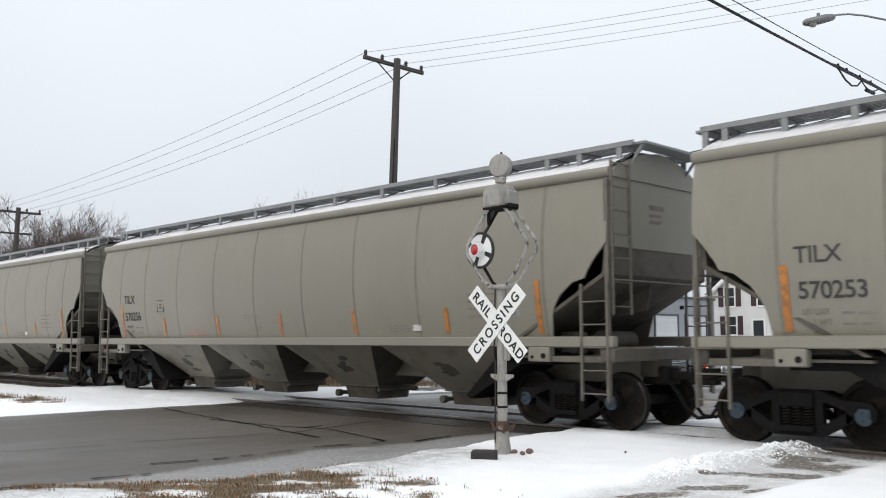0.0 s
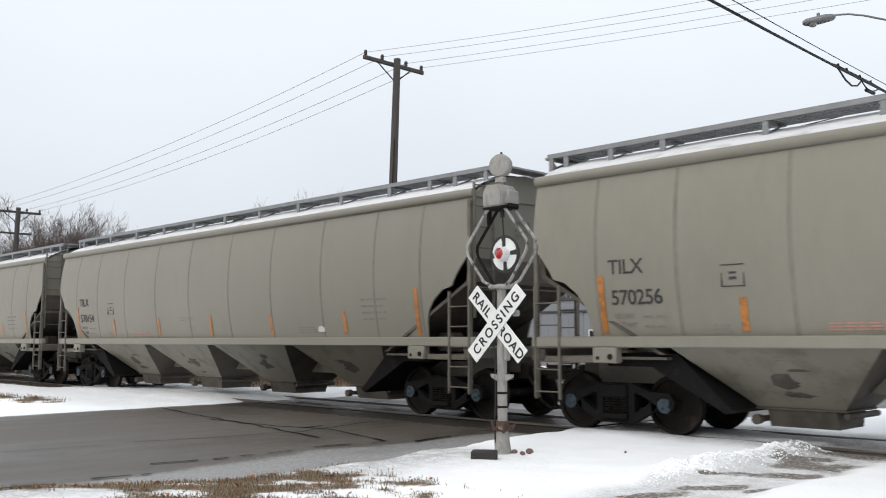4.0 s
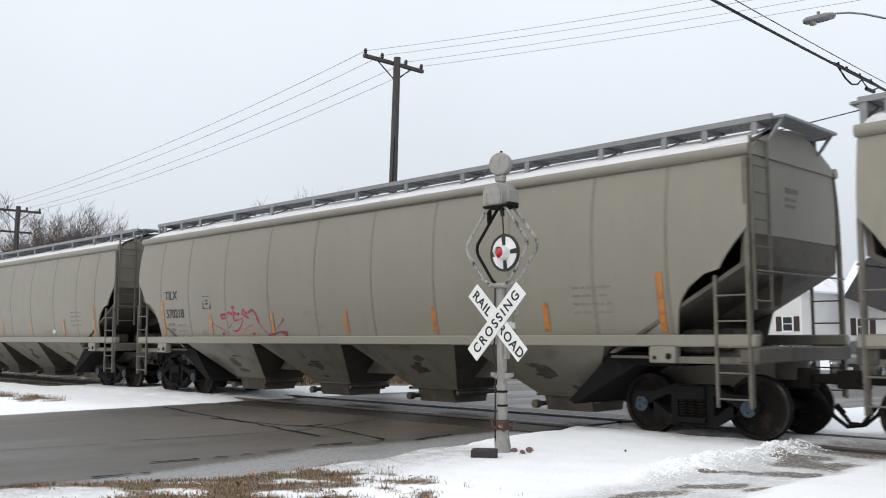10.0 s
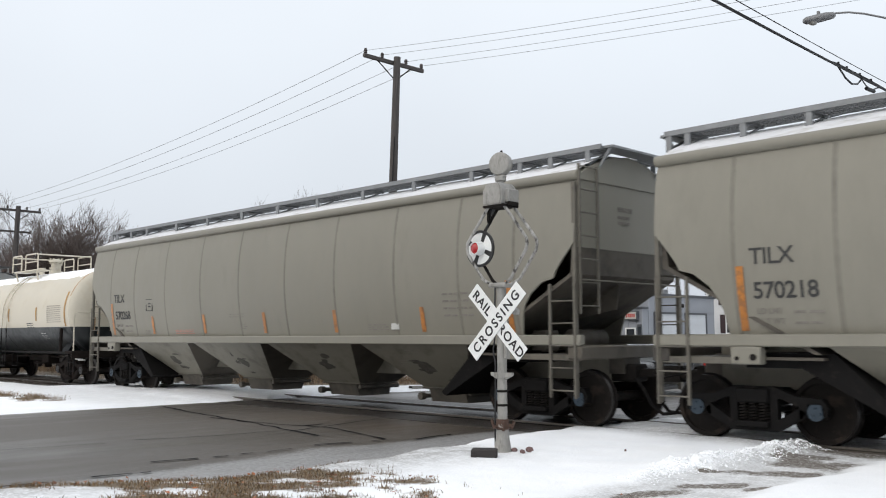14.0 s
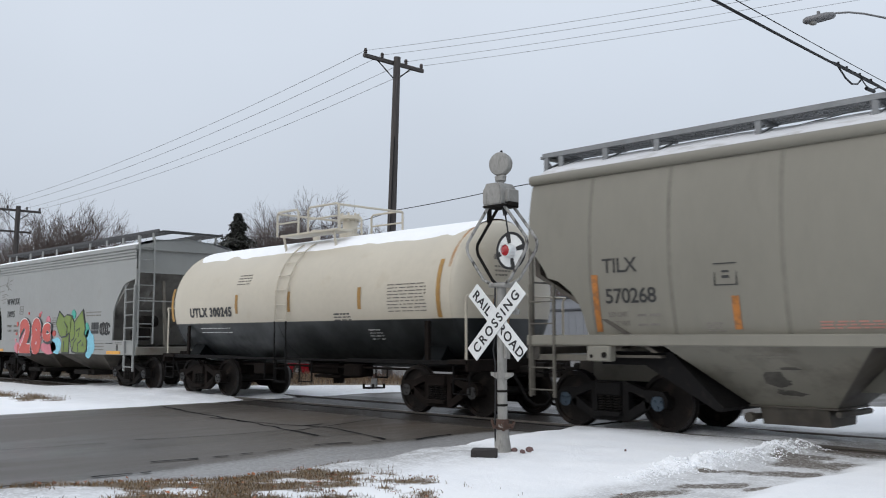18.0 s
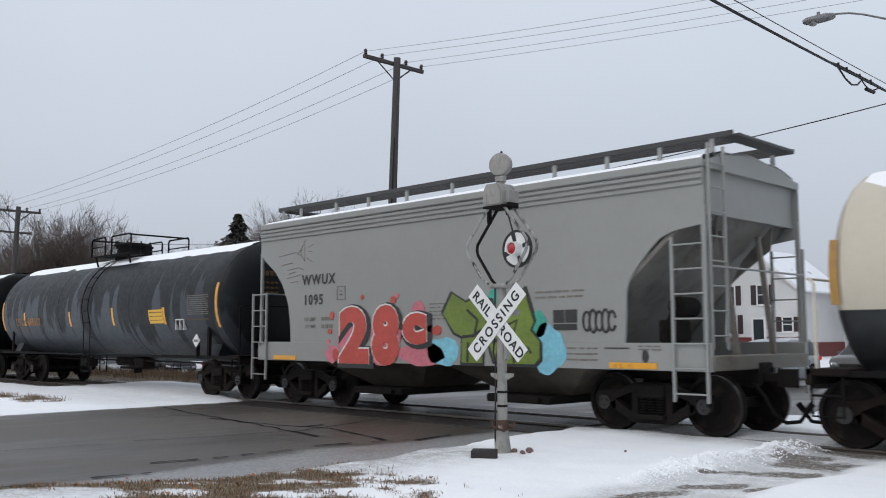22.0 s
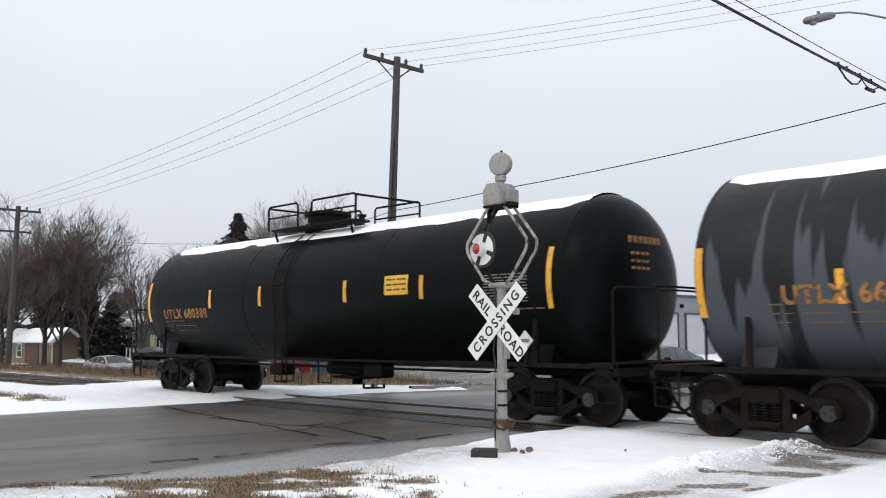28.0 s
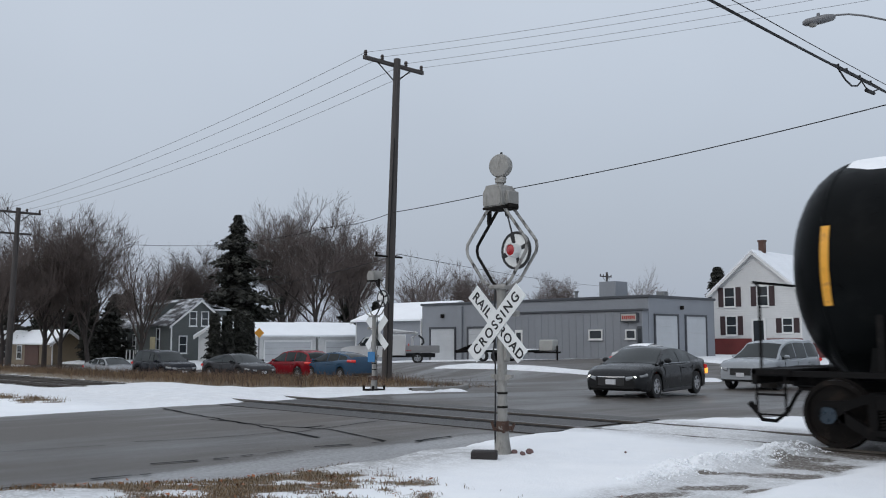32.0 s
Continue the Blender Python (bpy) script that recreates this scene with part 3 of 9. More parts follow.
# ---- the track ----
def track():
    rail_mat = paint("worn_rail", (0.15, 0.135, 0.12), 0.35, metal=0.6, grain=(2, 30))
    for y in (-0.755, 0.755):
        s = Shape().prism([(y - 0.035, -0.03), (y - 0.035, 0.0), (y + 0.035, 0.0), (y + 0.035, -0.03), (y + 0.01, -0.045), (y + 0.01, -0.14), (y + 0.07, -0.16), (y - 0.07, -0.16), (y - 0.01, -0.14), (y - 0.01, -0.045)], "x", -220, 90)
        solid("rail", s, rail_mat, "steel running rail, rusty brown with a bright top", kind="structure")
    wood = paint("creosoted_tie", (0.045, 0.036, 0.028), 0.8, grain=(3, 40), bump=0.4)
    bed = thing("track_bed", pose(0, 0, 0), "railway ties and dark ballast dusted with snow", "track", kind="structure")
    stone = paint("dark_ballast", (0.07, 0.062, 0.055), 0.85, grain=(4, 60), bump=0.8, bump_scale=30, wear=(0.6, 0.6, 0.62), wear_at=0.6, wear_scale=9)
    rows = []
    for x in np.arange(-170, -29.8, 0.5):
        rows.append([(x, y, 0.03 * float(wave(x, y * 3, 0.3)) + (-0.06 if abs(y) < 1.5 else -0.10 - 0.25 * (abs(y) - 1.5))) for y in (-2.1, -1.7, -1.4, -0.9, -0.3, 0.3, 0.9, 1.4, 1.7, 2.3)])
    part("ballast", Shape().grid(rows), stone, bed)
    tie = Shape().box(-0.11, 0.11, -1.3, 1.3, -0.19, -0.025, 0.012).mesh("tie", wood)
    for i in range(90):
        part("tie", tie, wood, bed, at=pose(-29.6 - 0.54 * i, random.uniform(-0.06, 0.06), random.uniform(-0.01, 0.01), 0, 0, random.uniform(-1, 1)))
    # the crossing's filler strips along the rails
    rubber = paint("crossing_rubber", (0.010, 0.010, 0.010), 0.6, spec=0.2, grain=(3, 40))
    plank = paint("crossing_asphalt", (0.034, 0.029, 0.025), 0.45, spec=0.3, grain=(2, 50), bump=0.3)
    panel = thing("crossing_panels", pose(0, 0, 0), "dark filler strips and patched asphalt between the rails", "crossing", kind="structure")
    for y0, y1 in ((-0.90, -0.83), (-0.66, -0.60), (0.60, 0.66), (0.83, 0.90)):
        for k in range(4):
            part("filler_strip", Shape().box(-19.2 + 2.4 * k, -19.2 + 2.4 * k + 2.36, y0, y1, -0.1, -0.032, 0.008), rubber, panel)
    part("patch", Shape().box(-19.2, -9.7, -0.595, 0.595, -0.1, -0.036, 0.004), plank, panel)
    part("patch", Shape().box(-19.25, -9.65, 0.905, 1.9, -0.1, -0.041, 0.004), plank, panel)
    part("patch", Shape().box(-19.25, -9.65, -1.8, -0.905, -0.1, -0.0415, 0.004), plank, panel)
    # tar-sealed cracks in the road
    tar = paint("tar_seal", (0.010, 0.010, 0.011), 0.85, tint=0.3, spec=0.1)
    cracks = [(((-19.2, -3.3), (-17.6, -3.62), (-15.45, -3.95), (-13.52, -4.24), (-11.7, -4.6)), 0.032), (((-15.9, -4.05), (-13.87, -4.0), (-12.6, -3.65), (-10.6, -4.2)), 0.028), (((-12.6, -4.5), (-12.9, -3.37), (-13.3, -2.0)), 0.018),
              (((-13.4, -9.2), (-13.1, -7.4)), 0.012), (((-13.2, -6.9), (-12.85, -5.75), (-12.75, -4.4)), 0.012), (((-10.1, -9.9), (-10.06, -9.45)), 0.03), (((-10.06, -8.95), (-10.0, -8.5)), 0.03), (((-9.98, -8.42), (-9.95, -8.3)), 0.035),
              (((-10.75, -7.9), (-10.63, -7.3)), 0.03), (((-10.63, -7.1), (-10.62, -6.9)), 0.02), (((-10.6, -6.7), (-10.61, -6.5)), 0.022), (((-10.58, -6.3), (-10.64, -5.85)), 0.025), (((-10.74, -5.4), (-10.66, -4.8)), 0.034), (((-10.55, -4.5), (-10.5, -4.3)), 0.02), (((-10.25, -3.9), (-10.36, -3.0)), 0.035), (((-13.15, -3.8), (-13.25, -3.35)), 0.03)]
    for pts, wide in cracks:
        s, fine = Shape(), []
        for a, b in zip(pts, pts[1:]):
            for k in range(8):
                u = k / 8
                fine.append((a[0] + (b[0] - a[0]) * u, a[1] + (b[1] - a[1]) * u))
        fine.append(pts[-1])
        rows = []
        for i, (x, y) in enumerate(fine):
            x2, y2 = fine[min(i + 1, len(fine) - 1)]
            x1, y1 = fine[max(i - 1, 0)]
            d = Vector((x2 - x1, y2 - y1)).normalized()
            j, w = 0.04 * float(wave(x, y, 0.2)), wide * (1 + 0.45 * float(wave(x, y, 0.3, 2)))
            rows.append([(x - d.y * (j + q), y + d.x * (j + q), float(lie(x, y)) + 0.0045) for q in (-w, w)])
        solid("tar_seam", s.grid(rows), tar, "black tar seal over a crack in the asphalt", kind="structure")


track()

# snow thrown up in clods beside the shovelled path
clods, rc = Shape(), random.Random(17)
for _ in range(3000):
    y = -5.2 + 4.6 * rc.random() ** 0.8
    x = -5.62 + rc.gauss(0, 0.15) * (0.6 + 0.4 * (y + 5.2) / 4.6)
    r0 = rc.uniform(0.004, 0.014) if rc.random() < 0.95 else rc.uniform(0.014, 0.028)
    z = float(ground_height(x, y)) + r0 * 0.1
    a0, n0 = rc.uniform(0, 6.28), rc.randint(5, 7)
    k0 = [rc.uniform(0.7, 1.2) for _ in range(n0)]
    rows = [[(x + r0 * w * k0[i % n0] * math.cos(a0 + 6.283 * i / n0), y + r0 * w * k0[i % n0] * math.sin(a0 + 6.283 * i / n0), z + r0 * h) for i in range(n0 + 1)] for w, h in ((0.75, -0.6), (1.0, 0.0), (0.7, 0.6), (0.05, 0.85))]
    clods.grid(rows)
tagged(new("snow_clods", clods.mesh("snow_clods", SNOW, 0, fix=False)), "loose white snow clods heaped beside the shovelled path", "snow", kind="stuff")

# ---- the train ----
RIDE = [(0, 0.0), (1, 4.092), (2, 8.202), (3, 12.326), (4, 16.416), (5, 20.483), (6, 24.566), (7, 28.692), (8, 32.854), (9, 36.999), (10, 41.092), (11, 45.167), (12, 49.261), (13, 53.374), (14, 57.501), (15, 61.659), (16, 65.863), (17, 70.126), (18, 74.435), (19, 78.752), (20, 83.077), (21, 87.408), (22, 91.772), (23, 96.214), (24, 100.746), (25, 105.332), (26, 109.952), (27, 114.583), (28, 119.211), (29, 123.825), (30, 128.426), (31, 133.016), (32, 137.597)]


def ridden(t):
    """Metres that the train has rolled by t seconds, with its speed drifting smoothly."""
    ts = np.array([a for a, _ in RIDE])
    vs = np.array([b for _, b in RIDE])
    sp = np.gradient(vs, ts)
    i = int(min(max(np.searchsorted(ts, t) - 1, 0), len(ts) - 2))
    h = ts[i + 1] - ts[i]
    u = (t - ts[i]) / h
    return float((2 * u**3 - 3 * u**2 + 1) * vs[i] + (u**3 - 2 * u**2 + u) * h * sp[i] + (3 * u**2 - 2 * u**3) * vs[i + 1] + (u**3 - u**2) * h * sp[i + 1])


WHEELSETS, CARS, CACHE = [], [], {}


def wheelset_mesh(blue):
    s = Shape()
    for side in (-1, 1):
        y = side * 0.755
        prof = [(0.0, 0.07), (0.11, 0.07), (0.13, 0.03), (0.30, 0.0), (0.385, 0.02), (0.39, 0.065), (0.455, 0.065), (0.46, 0.0), (0.466, -0.045), (0.482, -0.05), (0.482, -0.075), (0.40, -0.078), (0.385, -0.03), (0.14, -0.05), (0.13, -0.09), (0.0, -0.09)]
        s.spin([(r, t * side) for r, t in prof], (0, y, 0), "y", 36)
    s.cyl((0, -1.0, 0), (0, 1.0, 0), 0.085, seg=12)
    for side in (-1, 1):
        s.cyl((0, side * 0.84, 0), (0, side * 1.09, 0), 0.12, seg=14)
        for k in range(3):
            a = k * 2.094
            s.cyl((0.06 * math.cos(a), side * 1.09, 0.06 * math.sin(a)), (0.06 * math.cos(a), side * 1.115, 0.06 * math.sin(a)), 0.02, seg=6)
    me = s.mesh("wheelset", [WHEEL, TREAD, HUB_BLUE if blue else HUB_GREY], 35)
    for p in me.polygons:
        c = p.center
        r = math.hypot(c.x, c.z)
        if abs(c.y) > 1.05:
            p.material_index = 2
        elif r > 0.453 and abs(abs(c.y) - 0.78) < 0.045:
            p.material_index = 1
    return me


def truck_mesh(mat):
    s = Shape()
    for y in (-1.02, 1.02):
        a, b = y - 0.07, y + 0.07
        # cast side frame: top chord, tension member, columns and pedestal jaws
        s.prism([(-1.06, 0.52), (-0.98, 0.64), (-0.62, 0.66), (-0.30, 0.78), (0.30, 0.78), (0.62, 0.66), (0.98, 0.64), (1.06, 0.52), (1.04, 0.40), (0.99, 0.40), (0.96, 0.56), (0.78, 0.56), (0.74, 0.36), (0.66, 0.36), (0.66, 0.52), (0.40, 0.62), (-0.40, 0.62), (-0.66, 0.52), (-0.66, 0.36), (-0.74, 0.36), (-0.78, 0.56), (-0.96, 0.56), (-0.99, 0.40), (-1.04, 0.40)], "y", a, b)
        s.prism([(-0.76, 0.44), (-0.70, 0.36), (-0.34, 0.16), (0.34, 0.16), (0.70, 0.36), (0.76, 0.44), (0.66, 0.50), (0.28, 0.27), (-0.28, 0.27), (-0.66, 0.50)], "y", a, b)
        for x in (-0.30, 0.30):
            s.prism([(x - 0.055, 0.22), (x + 0.055, 0.22), (x + 0.055, 0.68), (x - 0.055, 0.68)], "y", a + 0.005, b - 0.005)
        s.box(-0.25, 0.25, y - 0.16, y + 0.16, 0.22, 0.30, 0.01)
        s.box(-0.24, 0.24, y - 0.13, y + 0.13, 0.55, 0.76, 0.02)
    s.box(-0.22, 0.22, -1.0, 1.0, 0.50, 0.74, 0.04)
    s.box(-0.42, -0.34, -0.9, 0.9, 0.30, 0.40, 0.02).box(0.34, 0.42, -0.9, 0.9, 0.30, 0.40, 0.02)
    s.cyl((0, 0, 0.74), (0, 0, 0.86), 0.2, seg=16)
    return s.mesh("truck", mat)


def spring_mesh():
    s = Shape()
    for i in (-1, 0, 1):
        for y in (-0.06, 0.06):
            s.tube([(i * 0.15 + 0.055 * math.cos(a * 1.05), y + 0.05 * math.sin(a * 1.05), 0.30 + 0.25 * a / 36) for a in range(0, 37)], 0.014, 5)
    return s.mesh("spring_nest", STEEL_DARK)


def truck(car, x, mat=None, blue=False):
    mat = mat or STEEL_BLACK
    key = (mat.name, blue)
    if key not in CACHE:
        CACHE[key] = (truck_mesh(mat), wheelset_mesh(blue), CACHE.get("spring") or spring_mesh())
        CACHE["spring"] = CACHE[key][2]
    tm, wm, sm = CACHE[key]
    t = part("truck", tm, mat, car, "four-wheel freight truck with cast side frames", at=pose(x, 0, 0))
    for dx in (-0.889, 0.889):
        w = part("wheelset", wm, mat, t, at=pose(dx, 0, 0.457))
        WHEELSETS.append(w)
    for y in (-1.02, 1.02):
        tagged(part("spring_nest", sm, mat, t, at=pose(0, y, 0)), kind="stuff")
    return t


def coupler(car, end, reach):
    """Draft gear, knuckle, air hose and cut lever at one end (end -1 or 1), from the sill to reach."""
    s = Shape()
    x0, x1 = reach - 0.75, reach
    s.box(x0 - 0.6, x0 + 0.1, -0.2, 0.2, 0.72, 1.02, 0.03)
    s.box(x0 + 0.1, x1 - 0.25, -0.08, 0.08, 0.80, 0.94, 0.02)
    s.prism([(x1 - 0.28, -0.13), (x1 - 0.1, -0.17), (x1 + 0.03, -0.14), (x1 + 0.02, -0.04), (x1 - 0.1, 0.0), (x1 - 0.06, 0.13), (x1 - 0.2, 0.16), (x1 - 0.3, 0.1)], "z", 0.74, 1.0)
    m = pose(0, 0, 0, 0, 0, 0 if end > 0 else 180)
    c = part("coupler", s, STEEL_DARK, car, "", at=m)
    h = Shape().tube([(x0 + 0.2, -0.32, 0.78), (x0 + 0.35, -0.34, 0.62), (x0 + 0.48, -0.30, 0.36), (x0 + 0.62, -0.2, 0.22), (x0 + 0.78, -0.08, 0.24), (x0 + 0.88, 0.0, 0.42)], 0.03, 8)
    h.cyl((x0 + 0.85, -0.03, 0.38), (x0 + 0.92, 0.04, 0.50), 0.045)
    part("air_hose", h, STEEL_BLACK, car, "black rubber brake hose", at=m)
    r = Shape().tube([(x0 + 0.1, 1.45, 0.95), (x0 + 0.18, 1.0, 0.86), (x0 + 0.2, 0.3, 0.90), (x0 + 0.3, 0.1, 1.02)], 0.014, 6)
    part("cut_lever", r, STEEL_DARK, car, at=m)


def ladder(car, x, half, z0, z1, y, mat, rungs=None, name="ladder", steps=0.38, at=None):
    s = Shape()
    for dx in (-half, half):
        s.box(x + dx - 0.022, x + dx + 0.022, y - 0.02, y + 0.03, z0, z1, 0.006)
    for z in rungs or np.arange(z0 + 0.12, z1 - 0.02, steps):
        s.cyl((x - half, y - 0.01, z), (x + half, y - 0.01, z), 0.014, seg=6)
    return part(name, s, mat, car, at=at)


def bars(car, x0, z0, w, rows, mat, y, gap=0.05, h=0.022, name="stencil_block", m=None):
    """Writing too small to be read, as rows of broken bars."""
    s = Shape()
    rnd = random.Random(int((x0 * 37 + z0 * 91) * 10))
    for r in range(rows):
        x = x0
        while x < x0 + w - 0.04:
            b = rnd.uniform(0.06, 0.2)
            e = min(x + b, x0 + w)
            yy = y(z0 - r * gap) if callable(y) else y
            s.box(x, e, yy - 0.006, yy + 0.02, z0 - r * gap, z0 - r * gap + h)
            x = e + rnd.uniform(0.02, 0.06)
    return tagged(part(name, s, mat, car, at=m), kind="stuff")


# --- the long covered hoppers ---
SEAM = paint("weld_seam_paint", (0.162, 0.152, 0.124), 0.55, tint=0.15, grain=(1, 8))
HL, HZ0, HZ1 = 8.94, 1.5, 4.06


def hopper_side(z):
    """Half-width of the bulged side at a height."""
    u = (z - 2.75) / 1.32
    return 1.615 - 0.15 * max(u, 0) ** 2.4 - 0.19 * max(-u, 0) ** 1.8


def hopper_cut(d):
    """Lower edge of the side sheet, d metres in from the end."""
    lobes = [(0.0, 3.0), (0.2, 2.76), (0.34, 2.56), (0.4, 2.44), (0.62, 2.38), (0.85, 2.2), (0.98, 2.02), (1.04, 1.85), (1.07, 1.66), (1.09, HZ0)]
    for (a, p), (b, q) in zip(lobes, lobes[1:]):
        if a <= d <= b:
            return p + (q - p) * (d - a) / (b - a)
    return HZ0


def hopper(label):
    car = thing("covered_hopper", pose(0, 0, 0), label, "railway wagon", "freight cars of the train")
    steps = (0, 0.1, 0.2, 0.24, 0.28, 0.34, 0.4, 0.51, 0.62, 0.7, 0.78, 0.85, 0.92, 0.98, 1.02, 1.04, 1.06, 1.08, 1.09, 1.16)
    xs = [-HL + d for d in steps] + [v for v in np.linspace(-HL + 1.7, HL - 1.7, 24)] + [HL - d / 0.9 for d in reversed(steps)]
    # bulged side sheets with rounded end openings
    for side in (-1, 1):
        s = Shape()
        rows = []
        for x in xs:
            lo = hopper_cut((HL - abs(x)) * (1.0 if x < 0 else 0.9))
            rows.append([(x, side * hopper_side(lo + (HZ1 - lo) * k / 12), lo + (HZ1 - lo) * k / 12) for k in range(13)])
        s.grid(rows)
        s.grid([[(p[0], p[1] - side * 0.035, p[2]) for p in r] for r in rows])
        for r0, r1 in zip(rows, rows[1:]):
            s.face([r0[0], r1[0], (r1[0][0], r1[0][1] - side * 0.035, r1[0][2]), (r0[0][0], r0[0][1] - side * 0.035, r0[0][2])])
        part("side_sheet", s, HOPPER, car, smooth=30)
        for x in (-7.68, -6.25, -4.52, -2.71, -0.95, 0.93, 2.71, 4.58, 6.32, 7.66):
            w = Shape()
            w.grid([[(x + dx, side * (hopper_side(z) + dy), z) for z in np.linspace(HZ0 + 0.02, HZ1 - 0.05, 12)] for dx, dy in ((-0.035, 0.0), (-0.012, 0.008), (0.012, 0.008), (0.035, 0.0))])
            part("weld_seam", w, SEAM, car)
        # eave rail and side sill
        lip = [(side * (1.48 + 0.075 * math.cos(a)), HZ1 + 0.06 + 0.085 * math.sin(a)) for a in np.linspace(-1.9, 2.2, 11)] + [(side * 1.40, HZ1 + 0.05)]
        part("eave_rail", Shape().prism(lip, "x", -HL - 0.02, HL + 0.02), HOPPER, car, smooth=50)
        part("side_sill", Shape().box(-HL - 0.08, HL + 0.08, side * 1.52 - 0.08, side * 1.52 + 0.08, 1.34, 1.515, 0.02), HOPPER, car)
        for e in (-1, 1):
            j = Shape().box(e * 7.55 - 0.22, e * 7.55 + 0.22, side * 1.53 - 0.09, side * 1.53 + 0.09, 1.10, 1.345, 0.02)
            pad = part("jacking_pad", j, HOPPER, car)
            part("bolt", Shape().cyl((e * 7.55 + 0.12, side * 1.60, 1.2), (e * 7.55 + 0.12, side * 1.64, 1.2), 0.045), STEEL_DARK, pad)
            part("bolt", Shape().cyl((e * 7.55 - 0.12, side * 1.60, 1.18), (e * 7.55 - 0.12, side * 1.635, 1.18), 0.028), STEEL_DARK, pad)
            # the lower channel of the end platform
            part("platform_channel", Shape().box(*sorted((e * 7.78, e * (HL + 0.05))), side * 1.52 - 0.04, side * 1.52 + 0.04, 1.10, 1.2, 0.01), HOPPER_GRIME, car)
    # roof, with snow between the eaves and the walkway
    roof = [(-1.5, HZ1 + 0.0), (-1.3, HZ1 + 0.16), (-0.95, HZ1 + 0.31), (-0.5, HZ1 + 0.47), (0, HZ1 + 0.54), (0.5, HZ1 + 0.47), (0.95, HZ1 + 0.31), (1.3, HZ1 + 0.16), (1.5, HZ1)]
    part("roof", Shape().prism(roof, "x", -HL, HL), HOPPER, car)
    for side in (-1, 1):
        rows = []
        for x in np.linspace(-HL + 0.05, HL - 0.05, 60):
            k = 0.012 * float(wave(x, side * 3, 0.5))
            rows.append([(x, side * (yy + k * (i > 0)), zz + 0.012 + (0.045 + k * 0.8) * (0 < i < 5)) for i, (yy, zz) in enumerate(((1.44, HZ1 + 0.05), (1.4, HZ1 + 0.09), (1.2, HZ1 + 0.21), (0.95, HZ1 + 0.31), (0.6, HZ1 + 0.435), (0.2, HZ1 + 0.51)))])
        part("snow_cover", Shape().grid(rows), THIN_SNOW, car, "thin grey-white snow on the roof")
        # grated walkway on posts
        g = Shape()
        for k in range(6):
            y = side * (0.40 + 0.12 * k)
            g.box(-HL - 0.15, HL + 0.15, y - 0.012, y + 0.012, 4.625, 4.665)
        for x in np.arange(-HL - 0.1, HL + 0.15, 0.07):
            g.box(x, x + 0.03, *sorted((side * 0.40, side * 1.0)), 4.63, 4.662)
        g.box(-HL - 0.15, HL + 0.15, side * 1.01 - 0.012, side * 1.01 + 0.012, 4.60, 4.68)
        part("roof_walkway", g, GALV, car, "grey galvanised grating")
        for x in (-9.02, -8.7, -7.78, -6.8, -5.1, -3.46, -1.82, -0.27, 1.3, 2.9, 4.5, 6.1, 7.3, 8.0, 8.8):
            post = Shape().box(x - 0.05, x + 0.05, side * 1.0 - 0.012, side * 1.0 + 0.03, 4.30, 4.67, 0.008)
            post.prism([(side * 1.0, 4.60), (side * 0.42, 4.60), (side * 0.42, 4.63), (side * 1.0, 4.645)], "x", x - 0.02, x + 0.05)
            post.prism([(side * 0.98, 4.36), (side * 0.55, 4.58), (side * 0.55, 4.61), (side * 0.98, 4.42)], "x", x + 0.01, x + 0.04)
            part("walkway_post", post, GALV, car)
    for x in np.arange(-7.6, 7.7, 1.9):
        part("roof_hatch", Shape().box(x - 0.75, x + 0.75, -0.28, 0.28, 4.5, 4.6, 0.03), HOPPER, car)
    for e in (-1, 1):
        m = pose(0, 0, 0, 0, 0, 0 if e > 0 else 180)
        # end sheet above, slope sheet leaning in below it
        es = Shape()
        es.prism([(-1.46, 2.94), (-1.5, 3.6), (-1.47, HZ1), (-1.3, HZ1 + 0.15), (-0.5, HZ1 + 0.46), (0.5, HZ1 + 0.46), (1.3, HZ1 + 0.15), (1.47, HZ1), (1.5, 3.6), (1.46, 2.94)], "x", HL - 0.1, HL - 0.03)
        part("end_sheet", es, HOPPER, car, at=m)
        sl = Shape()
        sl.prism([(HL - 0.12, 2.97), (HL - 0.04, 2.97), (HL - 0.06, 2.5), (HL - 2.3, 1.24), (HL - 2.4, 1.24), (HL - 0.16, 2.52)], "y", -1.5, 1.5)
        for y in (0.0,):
            part("gusset", Shape().prism([(HL - 0.16, 2.9), (HL - 0.3, 1.95), (HL - 0.36, 1.95), (HL - 1.7, 1.72), (HL - 1.0, 2.25)], "y", y - 0.01, y + 0.01), SOOT_AND_SHADE, car, at=m)
        # the recess's shade is put into this sheet's sooty colour
        part("slope_sheet", sl, SOOT_AND_SHADE, car, at=m)
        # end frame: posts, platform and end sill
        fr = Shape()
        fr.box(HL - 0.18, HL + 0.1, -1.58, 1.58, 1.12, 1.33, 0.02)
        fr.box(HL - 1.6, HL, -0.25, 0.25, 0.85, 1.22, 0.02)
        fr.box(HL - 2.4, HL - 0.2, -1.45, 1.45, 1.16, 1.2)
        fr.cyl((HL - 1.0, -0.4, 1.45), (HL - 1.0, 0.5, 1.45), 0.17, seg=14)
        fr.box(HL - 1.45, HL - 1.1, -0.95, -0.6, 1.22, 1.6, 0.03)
        part("end_frame", fr, SOOT_AND_SHADE, car, at=m)
        st_ = Shape()
        for k, (z, w) in enumerate(((3.62, 0.5), (3.5, 0.42), (3.4, 0.42))):
            for q in range(int(w / 0.09)):
                st_.box(HL - 0.035, HL - 0.022, -0.3 + 0.09 * q, -0.3 + 0.09 * q + 0.065, z, z + (0.08 if k == 0 else 0.05))
